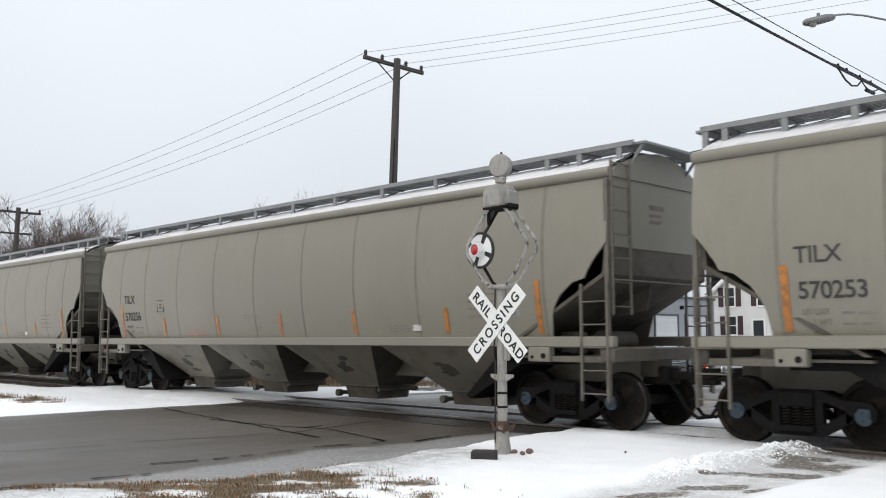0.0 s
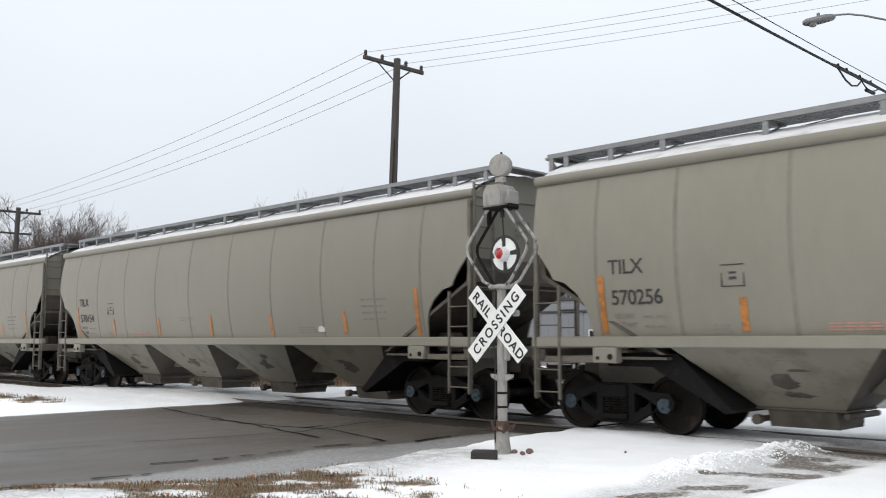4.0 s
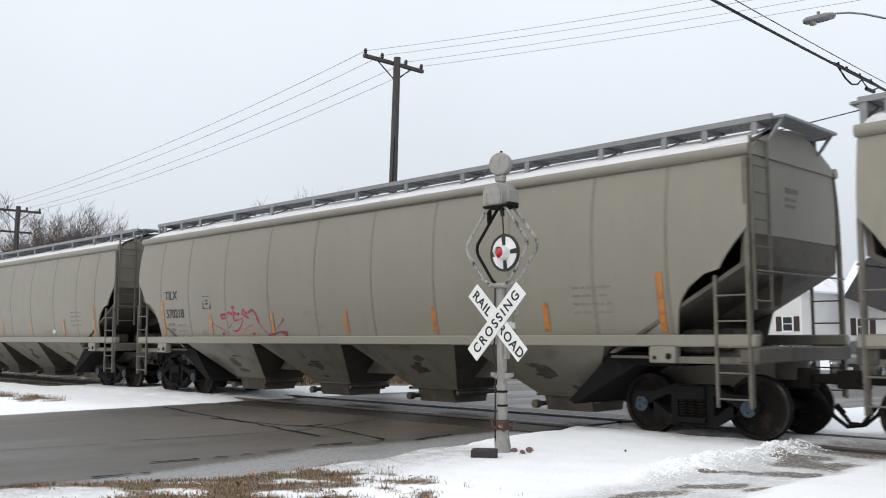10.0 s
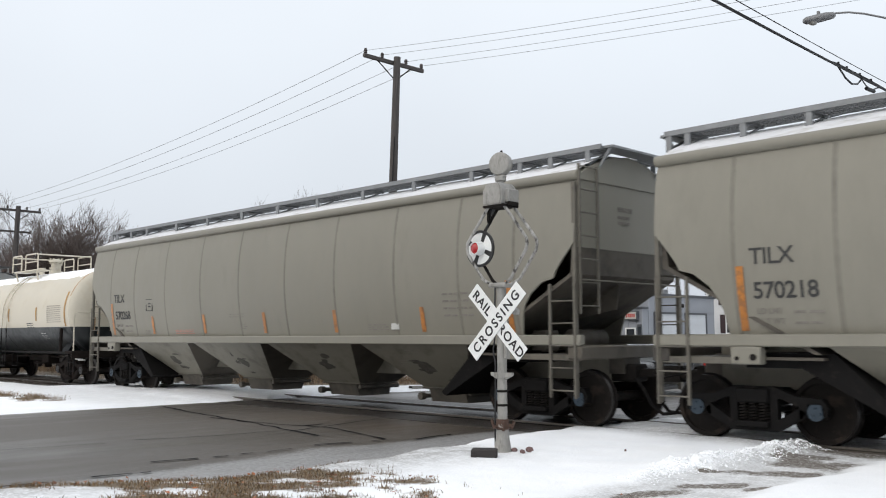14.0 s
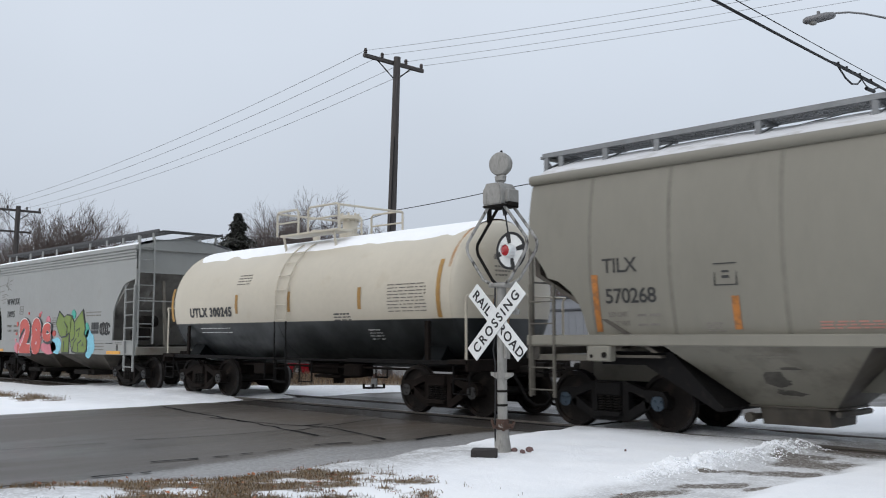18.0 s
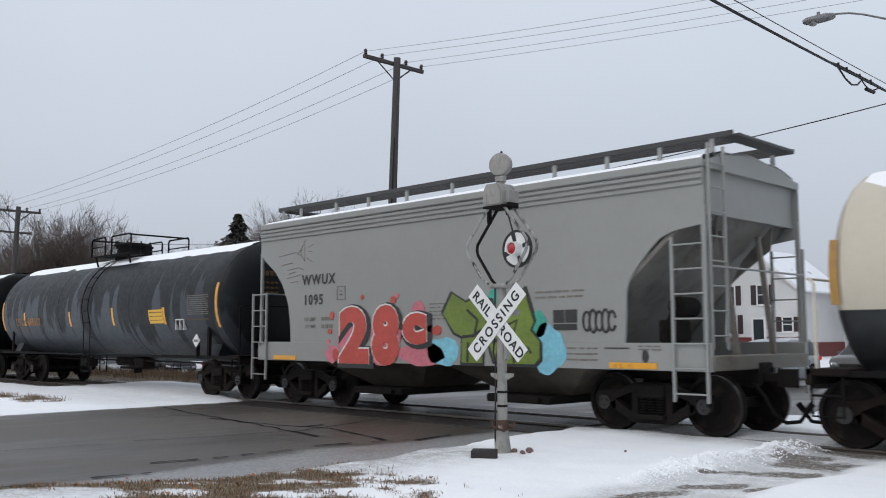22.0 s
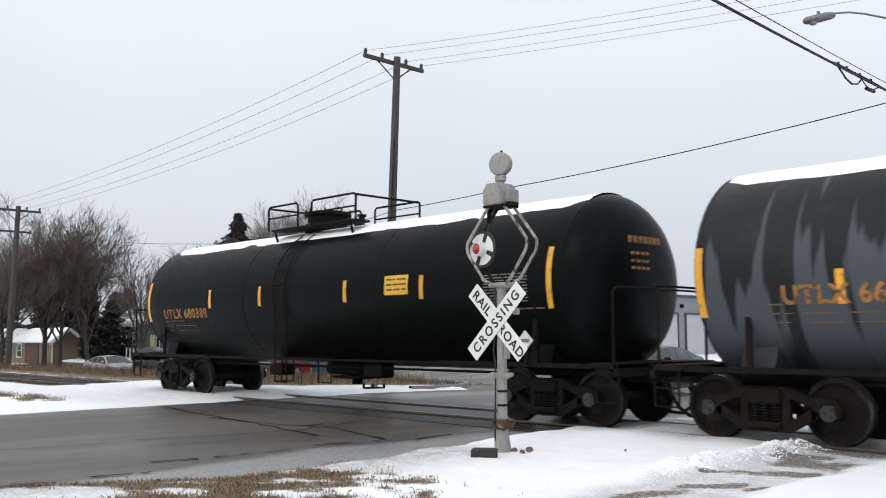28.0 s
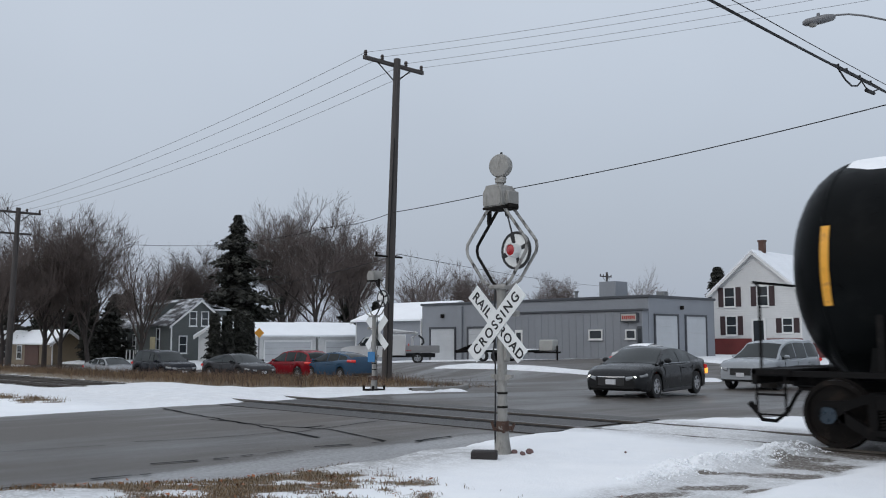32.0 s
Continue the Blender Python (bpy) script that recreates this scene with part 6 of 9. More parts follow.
def crossbuck(sig, y, both):
    for k, (lean, words) in enumerate(((-45, ("CROSSING",)), (45, ("RAIL", "ROAD")))):
        b = part("crossbuck_blade", Shape().box(-0.61, 0.61, -0.008, 0.008, -0.115, 0.115, 0.003), SIGN_WHITE, sig, "white board with black capitals", at=pose(0, y - (0.02 if k == 0 else 0), 1.68, 0, lean, 0))
        if not both:
            continue
        if len(words) == 1:
            me = lettering(words[0], 0.178, SIGN_BLACK, 0.002, "CENTER", 1.34, 0.003)
            part("lettering", me, SIGN_BLACK, b, at=pose(0, -0.011, -0.062))
        else:
            for word, x in ((words[0], -0.36), (words[1], 0.345)):
                me = lettering(word, 0.178, SIGN_BLACK, 0.002, "CENTER", 1.12, 0.003)
                part("lettering", me, SIGN_BLACK, b, at=pose(x, -0.011, -0.062))


def signal(x, y, turn, bell, label):
    z = float(lie(x, y))
    sig = thing("wigwag_signal", pose(x, y, z + 0.05, 0, 0, turn), label, "crossing signal", "crossing signals by the road")
    base = Shape().spin([(0.0, -0.15), (0.125, -0.15), (0.115, 0.0), (0.088, 0.18), (0.078, 0.3), (0.0, 0.3)], (0, 0, 0), "z", 16)
    part("base", base, OLD_WHITE, sig, "fluted cast base with flaking paint")
    part("base_flange", Shape().spin([(0.0, 0.29), (0.09, 0.29), (0.105, 0.31), (0.09, 0.35), (0.08, 0.42), (0.0, 0.42)], (0, 0, 0), "z", 14).cyl((0.12, 0, 0.35), (0.17, 0, 0.35), 0.02, seg=6).cyl((-0.12, 0.03, 0.35), (-0.17, 0.03, 0.35), 0.02, seg=6).cyl((0, -0.12, 0.33), (0, -0.17, 0.33), 0.02, seg=6).cyl((0.08, -0.07, 0.28), (0.1, -0.1, 0.4), 0.022, seg=6).cyl((-0.07, -0.08, 0.3), (-0.09, -0.11, 0.41), 0.02, seg=6).cyl((0.1, 0.06, 0.3), (0.13, 0.08, 0.39), 0.022, seg=6), RUSTY, sig, "rusted bolted collar")
    part("mast", Shape().cyl((0, 0, 0.3), (0, 0, 2.2), 0.064, 0.064, 20), OLD_WHITE, sig)
    for zz in (0.60, 0.78):
        part("mast_band", Shape().spin([(0.064, -0.015), (0.07, -0.012), (0.07, 0.012), (0.064, 0.015)], (0, 0, zz), "z", 18), STEEL_DARK, sig)
    arm = Shape()
    for s in (-1, 1):
        arm.prism([(s * 0.06, 0.93), (s * 0.17, 0.98), (s * 0.18, 1.02), (s * 0.06, 1.02)], "y", -0.03, 0.03)
    arm.spin([(0.064, -0.03), (0.08, -0.03), (0.08, 0.03), (0.064, 0.03)], (0, 0, 0.98), "z", 18)
    part("bracket", arm, OLD_WHITE, sig)
    part("cable", Shape().tube([(-0.1, -0.03, 0.02), (-0.105, -0.03, 0.3), (-0.1, -0.02, 0.8), (-0.1, -0.02, 1.15), (-0.12, -0.04, 1.3), (-0.1, -0.03, 1.45), (-0.06, -0.07, 1.8), (-0.04, -0.08, 2.15)], 0.011, 6), SIGN_BLACK, sig)
    part("meter_tag", Shape().box(0.08, 0.13, -0.06, 0.02, 1.2, 1.42, 0.008), OLD_WHITE, sig)
    crossbuck(sig, -0.09, bell)
    part("lamp_bracket", Shape().cyl((0.1, 0, 1.8), (0.24, 0.02, 1.8), 0.018).box(0.2, 0.28, -0.03, 0.05, 1.77, 1.85, 0.015), OLD_WHITE, sig)
    # the lozenge of bent pipes round the swinging disc
    for y0 in (-0.10, 0.10):
        for s in (-1, 1):
            pts = [(s * 0.10, y0 * 0.9, 3.24), (s * 0.16, y0 * 0.95, 3.18), (s * 0.46, y0, 2.82), (s * 0.518, y0, 2.745), (s * 0.53, y0, 2.68), (s * 0.51, y0, 2.60), (s * 0.24, y0 * 0.9, 2.24), (s * 0.12, y0 * 0.6, 2.17), (0, y0 * 0.4, 2.15)]
            part("hoop_pipe", Shape().tube(pts, 0.021, 10), HOOP if s > 0 or y0 < 0 else STEEL_DARK, sig)
    part("hoop_saddle", Shape().box(-0.15, 0.15, -0.11, 0.11, 2.13, 2.19, 0.02), OLD_WHITE, sig)
    eight = [(-0.15, 3.215), (0.15, 3.215), (0.165, 3.26), (0.165, 3.41), (0.105, 3.505), (-0.105, 3.505), (-0.165, 3.41), (-0.165, 3.26)]
    box = Shape().prism(eight, "y", -0.17, 0.12).prism([(0.9 * a, 3.36 + 0.9 * (b - 3.36)) for a, b in eight], "y", -0.185, 0.16)
    part("motor_box", box, OLD_WHITE, sig, "eight-sided motor housing, stained and chipped")
    part("housing_base", Shape().box(-0.175, 0.19, -0.175, 0.15, 3.185, 3.22, 0.01), STEEL_DARK, sig)
    part("side_box", Shape().box(0.13, 0.22, -0.1, 0.12, 3.24, 3.42, 0.012), OLD_WHITE, sig)
    part("latch", Shape().box(-0.21, -0.185, -0.05, 0.03, 3.0, 3.26, 0.006), STEEL_DARK, sig)
    part("hasp", Shape().box(0.2, 0.23, -0.1, 0.1, 3.2, 3.25, 0.005), STEEL_DARK, sig)
    part("latch_wire", Shape().tube([(-0.2, -0.05, 3.05), (-0.17, -0.06, 3.02), (-0.16, -0.05, 3.2)], 0.01, 5), STEEL_DARK, sig)
    if bell:
        part("bell_stem", Shape().cyl((0, 0, 3.5), (0, 0, 3.58), 0.05).cyl((0, 0, 3.55), (0, 0, 3.6), 0.075).box(-0.08, 0.08, -0.05, 0.05, 3.58, 3.63, 0.02), OLD_WHITE, sig)
        bm = Matrix.Translation((0, 0, 3.78)) @ Matrix.Rotation(radians(14), 4, "Z")
        part("bell", Shape().spin([(0.0, -0.07), (0.1, -0.068), (0.145, -0.055), (0.158, -0.03), (0.158, 0.0), (0.15, 0.0), (0.15, 0.06), (0.13, 0.075), (0.0, 0.08)], (0, 0, 0), "y", 32), OLD_WHITE, sig, "round gong facing the road", at=bm)
        part("bell_finial", Shape().cyl((0, 0.02, 3.93), (0, 0.02, 3.965), 0.016), STEEL_DARK, sig)
    # the swinging disc
    pen = part("pendulum", Shape().cyl((0, 0, -0.02), (0, 0, -0.42), 0.022, 0.016).cyl((0, 0, -0.3), (0, 0, -0.42), 0.03).cyl((0, 0, -0.42), (0, 0, -0.68), 0.011), SIGN_BLACK, sig, at=pose(0, 0, P_TOP))
    c = -0.91
    part("disc", Shape().spin([(0.0, -0.006), (0.222, -0.006), (0.222, 0.006), (0.0, 0.006)], (0, 0, c), "y", 40), SIGN_WHITE, pen, "white enamel disc, chipped")
    part("disc_rim", Shape().spin([(0.215, -0.012), (0.25, -0.012), (0.25, 0.012), (0.215, 0.012), (0.215, -0.012)], (0, 0, c), "y", 40), SIGN_BLACK, pen)
    for a in (0, 90, 180, 270):
        m = Matrix.Translation((0, 0, c)) @ Matrix.Rotation(radians(a), 4, "Y")
        s = Shape().prism([(-0.026, 0.1), (0.026, 0.1), (0.036, 0.22), (-0.036, 0.22)], "y", -0.0105, -0.006).prism([(-0.026, 0.1), (0.026, 0.1), (0.036, 0.22), (-0.036, 0.22)], "y", 0.006, 0.0105)
        part("cross_bar", s, SIGN_BLACK, pen, at=m)
    part("lamp_housing", Shape().spin([(0.0, 0.1), (0.06, 0.1), (0.085, 0.05), (0.09, -0.08), (0.082, -0.13), (0.078, -0.13), (0.07, -0.09), (0.0, -0.09)], (0, 0, c), "y", 24), SIGN_WHITE, pen)
    part("lens", Shape().spin([(0.0, -0.135), (0.04, -0.128), (0.072, -0.11), (0.072, -0.095), (0.0, -0.095)], (0, 0, c), "y", 20), RED_GLASS, pen, "red glass lens")
    PENDULUMS.append(pen)
    return sig


signal(-8.04, -4.4, 0, True, "old wigwag signal with railroad crossing boards and white disc")
far = signal(-20.69, 4.2, 180, False, "old wigwag signal seen from behind, on bolted footing")
part("footing", Shape().box(-0.24, 0.24, -0.24, 0.24, -0.02, 0.04, 0.01).box(-0.24, -0.18, -0.24, -0.18, -0.1, 0.14, 0.01).box(0.18, 0.24, 0.18, 0.24, -0.1, 0.14, 0.01).box(-0.24, -0.18, 0.18, 0.24, -0.1, 0.14, 0.01).box(0.18, 0.24, -0.24, -0.18, -0.1, 0.14, 0.01), STEEL_DARK, far)
part("blue_notice", Shape().box(-0.16, 0.16, 0.1, 0.115, 0.82, 1.12, 0.01), paint("blue_notice", (0.03, 0.16, 0.36), 0.4), far, "blue notice plate with pale lines")
b = Shape().box(-0.16, 0.16, -0.1, 0.1, 0.0, 0.13, 0.015).box(-0.16, -0.08, -0.12, -0.02, -0.02, 0.07, 0.01)
solid("timber_block", b, TAR_BLOCK, "short black tarred timber lying in the snow", "timber block", m=pose(-7.83, -4.98, -0.02, 0, 0, 38))
STONE = paint("reddish_fieldstone", (0.16, 0.10, 0.095), 0.85, grain=(9, 50), tint=0.25, bump=0.4)
for k, (x, y, r) in enumerate(((-7.93, -4.3, 0.045), (-7.8, -4.15, 0.055), (-7.74, -4.36, 0.04), (-7.72, -4.25, 0.03), (-6.9, -3.3, 0.018))):
    s = Shape().spin([(0.0, -0.5 * r), (0.8 * r, -0.4 * r), (r, 0.1 * r), (0.6 * r, 0.7 * r), (0.0, 0.8 * r)], (0, 0, 0), "z", 7)
    solid("stone", s, STONE, "small brown stone lying in the snow", "stone", "stones by the signal", m=pose(x, y, 0.02, 10 * k, 7 * k, 50 * k))

# ---- poles, lamp and wires ----
POLE_WOOD = paint("weathered_pole_wood", (0.062, 0.055, 0.052), 0.85, grain=(2, 20), stretch=(8, 8, 0.6), tint=0.3, bump=0.5, bump_scale=12)
WIRE = paint("dark_cable", (0.012, 0.012, 0.013), 0.6, spec=0.2)
WIRE_PALE = paint("grey_wire", (0.24, 0.245, 0.255), 0.5)
GLASS_DARK = paint("brown_insulator", (0.03, 0.02, 0.018), 0.3)


def wire(a, b, sag, r, mat, label, n=24, name="overhead_wire"):
    a, b = Vector(a), Vector(b)
    pts = [a.lerp(b, k / n) - Vector((0, 0, 4 * sag * (k / n) * (1 - k / n))) for k in range(n + 1)]
    return solid(name, Shape().tube(pts, r, 5), mat, label, "overhead wire", "overhead wires")


def pole(base, top, r0, r1, arm_z, arm, label, extra=None):
    base, top = Vector(base), Vector(top)
    p = thing("utility_pole", Matrix.Translation(base), label, "utility pole", "utility poles")
    d = top - base
    part("shaft", Shape().tube([d * -0.03, d * 0.3, d * 0.65, d], r0, 14, r1), POLE_WOOD, p)
    x = d.x * arm_z / d.z
    yc = d.y * arm_z / d.z
    if arm:
        part("crossarm", Shape().box(x - 0.22, x - 0.10, yc - arm / 2, yc + arm / 2, arm_z - 0.08, arm_z + 0.06, 0.012), POLE_WOOD, p)
        br = Shape()
        for s in (-1, 1):
            br.tube([(x - 0.16, yc + s * arm * 0.28, arm_z - 0.06), (x - 0.1, yc + s * 0.1, arm_z - 0.62)], 0.025, 5)
        part("arm_brace", br, STEEL_DARK, p)
        for f in (-0.47, -0.2, 0.2, 0.47):
            part("insulator", Shape().spin([(0.0, 0.22), (0.05, 0.2), (0.075, 0.12), (0.05, 0.1), (0.07, 0.04), (0.02, 0.0), (0.0, 0.0)], (x - 0.16, yc + f * arm, arm_z + 0.06), "z", 10), GLASS_DARK, p)
    return p


mp = pole((-25.19, 8.63, -0.1), (-25.19, 9.11, 11.99), 0.19, 0.13, 11.9, 3.0, "tall weathered wooden utility pole with one crossarm")
part("low_bracket", Shape().box(-0.04, 0.04, -0.55, 0.75, 4.55, 4.62, 0.01).cyl((0, -0.5, 4.62), (0, -0.5, 4.74), 0.03), STEEL_DARK, mp)
part("ground_wire", Shape().tube([(0.16, -0.12, 0.0), (0.14, 0.0, 5.0), (0.12, 0.25, 9.0)], 0.02, 5), WIRE, mp)
lp = pole((-58.44, 7.24, -0.8), (-58.44, 7.5, 9.6), 0.2, 0.14, 10.15, 2.9, "dark wooden utility pole with crossarm beside the track")
part("crossarm", Shape().box(-0.2, -0.1, -1.0, 1.1, 8.75, 8.87, 0.01), POLE_WOOD, lp)
fp = pole((-66.1, 80.6, -0.3), (-66.1, 80.6, 9.6), 0.18, 0.13, 9.4, 2.4, "distant wooden utility pole with transformers")
for s in (-0.7, 0.7):
    part("transformer", Shape().cyl((0, s, 6.6), (0, s, 7.6), 0.3), GALV, fp)
np_ = pole((-6.55, 8.75, -0.3), (-6.55, 8.75, 10.2), 0.18, 0.13, 9.6, 0, "wooden pole carrying a street lamp and cables")
lampg = paint("lamp_casing", (0.18, 0.18, 0.185), 0.5, metal=0.3)
lamp = thing("street_lamp", pose(-6.2, 9.1, 0), "grey cobra-head street lamp on a curved arm", "street lamp")
part("lamp_arm", Shape().tube([(-0.1, 0, 8.35), (-0.7, -0.3, 8.62), (-1.3, -0.56, 8.88), (-1.7, -0.73, 9.04), (-2.0, -0.86, 9.12), (-2.25, -0.96, 9.14), (-2.35, -1.0, 9.13)], 0.024, 8), lampg, lamp)
hd = Shape()
ctr = Vector((-2.62, -1.11, 9.08))
ax = Vector((-0.925, -0.38, -0.05)).normalized()
rows = []
for u, w, h in ((-0.38, 0.03, 0.03), (-0.33, 0.09, 0.075), (-0.15, 0.13, 0.10), (0.1, 0.155, 0.10), (0.28, 0.13, 0.085), (0.36, 0.05, 0.04)):
    side = Vector((-ax.y, ax.x, 0)).normalized()
    rows.append([tuple(ctr + ax * u + side * w * math.cos(a) + Vector((0, 0, h * math.sin(a) - (0.02 if u > 0 else 0)))) for a in np.linspace(0, 2 * math.pi, 17)])
hd.grid(rows)
part("lamp_head", hd, lampg, lamp)
part("lamp_bowl", Shape().spin([(0.0, -0.17), (0.08, -0.14), (0.12, -0.07), (0.125, -0.03), (0.0, -0.03)], tuple(ctr + ax * 0.13), "z", 16), paint("frosted_bowl", (0.25, 0.24, 0.22), 0.25), lamp)
part("photocell", Shape().cyl(tuple(ctr + Vector((0, 0, 0.08))), tuple(ctr + Vector((0, 0, 0.16))), 0.04), lampg, lamp)
for k, (f, e) in enumerate(((-0.47, (-15.94, 11.96, 12.53)), (-0.2, (-14.68, 12.7, 12.38)), (0.2, (-13.72, 14.34, 12.54)), (0.47, (-12.68, 15.93, 12.66)))):
    s = Vector((-25.35, 9.1 + f * 3.0, 11.98))
    e = Vector(e)
    wire(s, s + (e - s) * 2.4, 0.35, 0.008, WIRE_PALE, "thin grey wire strung from the pole's crossarm")
    wire(s, (-58.6, 7.5 + f * 2.9, 9.55), 0.5, 0.010, WIRE_PALE, "thin grey wire strung from the pole's crossarm")
    wire((-58.6, 7.5 + f * 2.9, 9.55), (-125, 8 + f * 2.9, 9.2), 0.6, 0.010, WIRE_PALE, "thin grey wire strung between poles")
fa, fb = Vector((-6.6, 8.7, 6.45)), Vector((-4.99, -8.3, 5.36))
wire(fa, fb, 0.05, 0.021, WIRE, "thick black bundled cable overhead", name="overhead_cable")
wire(Vector((-6.6, 8.7, 6.6)), Vector((-4.68, -8.3, 5.27)), 0.05, 0.007, WIRE, "thin dark messenger wire overhead")
on_cable = lambda u, dz=0.0: tuple(fa.lerp(fb, u) + Vector((0, 0, dz - 0.2 * u * (1 - u))))
lp2 = Shape().tube([on_cable(0.415), on_cable(0.405, -0.06), on_cable(0.39, -0.15), on_cable(0.37, -0.2), on_cable(0.35, -0.15), on_cable(0.335, -0.03), on_cable(0.325, 0.0)], 0.016, 6)
lp2.tube([on_cable(0.335, -0.02), on_cable(0.32, -0.1), on_cable(0.30, -0.14), on_cable(0.285, -0.08), on_cable(0.27, -0.02)], 0.012, 6)
lp2.cyl(on_cable(0.318, -0.15), on_cable(0.29, -0.14), 0.035, seg=8)
lp2.tube([on_cable(0.44, 0.0), on_cable(0.42, 0.03), on_cable(0.3, 0.035), on_cable(0.2, 0.0)], 0.012, 6)
for u in (0.412, 0.385, 0.34, 0.3):
    lp2.cyl(on_cable(u, -0.02), on_cable(u, 0.07), 0.02, seg=6)
solid("cable_splice", lp2, WIRE, "black splice case and drooping loop on the cable", "cable splice")
wire((-6.6, 8.7, 7.0), (-18.37, 7.67, 6.06), 0.12, 0.014, WIRE, "thin dark wire crossing behind the signal")
wire((-18.37, 7.67, 6.06), (-25.19, 8.85, 6.12), 0.03, 0.014, WIRE, "thin dark wire crossing behind the signal")
wire((-25.19, 8.85, 6.12), (-35.48, 14.23, 7.0), 0.12, 0.014, WIRE, "thin dark wire leading off behind the pole")
wire((-35.48, 14.23, 7.0), (-65.47, 23.12, 8.85), 0.3, 0.014, WIRE, "thin dark wire leading off behind the pole")
wire((-65.47, 23.12, 8.85), (-100, 30, 12.5), 0.2, 0.02, WIRE, "thin dark wire leading off behind the trees")
for z, y in ((4.6, 9.3),):
    wire((-25.2, y, z), (-66, 70 + y * 2, 8.2), 0.5, 0.012, WIRE, "thin dark wire over the far lot")
    wire((-25.2, y, z), (-80, 26 + y, 6.5), 0.4, 0.012, WIRE, "thin dark wire over the side street")

# ---- buildings ----
def boards(name, colour, gap, rough=0.6):
    """Lapped siding: base paint with fine horizontal laps."""
    m = paint(name, colour, rough, tint=0.06, grain=(0.8, 10))
    n, l = m.node_tree.nodes, m.node_tree.links
    tc = n.new("ShaderNodeTexCoord")
    w = n.new("ShaderNodeTexWave")
    w.wave_type, w.bands_direction, w.wave_profile = "BANDS", "Z", "SAW"
    w.inputs["Scale"].default_value = 0.314 / gap
    l.new(tc.outputs["Object"], w.inputs["Vector"])
    bp = n.new("ShaderNodeBump")
    bp.inputs["Strength"].default_value, bp.inputs["Distance"].default_value = 0.8, 0.03
    l.new(w.outputs["Fac"], bp.inputs["Height"])
    l.new(bp.outputs[0], n["Principled BSDF"].inputs["Normal"])
    return m


PANE = paint("dark_window_glass", (0.03, 0.035, 0.04), 0.12, tint=0.2)
TRIM = paint("white_trim", (0.72, 0.72, 0.71), 0.5, tint=0.05)
SHINGLE = paint("dark_shingles", (0.045, 0.042, 0.043), 0.85, grain=(2, 30), bump=0.5, wear=(0.75, 0.77, 0.8), wear_at=0.63, wear_scale=0.7, sharp=0.1)
ROOF_SNOW = paint("snowy_roof", (0.82, 0.84, 0.87), 0.8, grain=(0.7, 8), tint=0.05, wear=(0.16, 0.15, 0.15), wear_at=0.63, wear_scale=1.1, sharp=0.1)
BRICK = paint("red_brick", (0.10, 0.055, 0.042), 0.8, grain=(2, 30), bump=0.4)


def window(house, face, u, z, w, h, fixed, shutters=None, muntin=True):
    """A sash window on a wall. face 'y' looks to -y at y=fixed, 'x' looks to +x at x=fixed; u runs along the wall."""
    m = Matrix.Translation((u, fixed, z)) if face == "y" else Matrix.Translation((fixed, u, z)) @ Matrix.Rotation(radians(90), 4, "Z")
    t = 0.09
    fr = Shape()
    for a, b, c, d in ((-w / 2 - t, -w / 2, -t, h + t), (w / 2, w / 2 + t, -t, h + t), (-w / 2, w / 2, -t, 0), (-w / 2, w / 2, h, h + t)) + (((-w / 2, w / 2, h / 2 - 0.03, h / 2 + 0.03),) if muntin else ()):
        fr.box(a, b, -0.06, 0.02, c, d, 0.006)
    win = part("window", fr, TRIM, house, at=m)
    part("pane", Shape().box(-w / 2, w / 2, -0.02, 0.01, 0, h), PANE, win)
    part("sill", Shape().box(-w / 2 - t - 0.04, w / 2 + t + 0.04, -0.1, 0.02, -t - 0.05, -t, 0.006), TRIM, win)
    if shutters:
        for s in (-1, 1):
            part("shutter", Shape().box(s * (w / 2 + t + 0.24) - 0.2, s * (w / 2 + t + 0.24) + 0.2, -0.05, 0.01, -0.05, h + 0.05, 0.01), shutters, win)
    return win


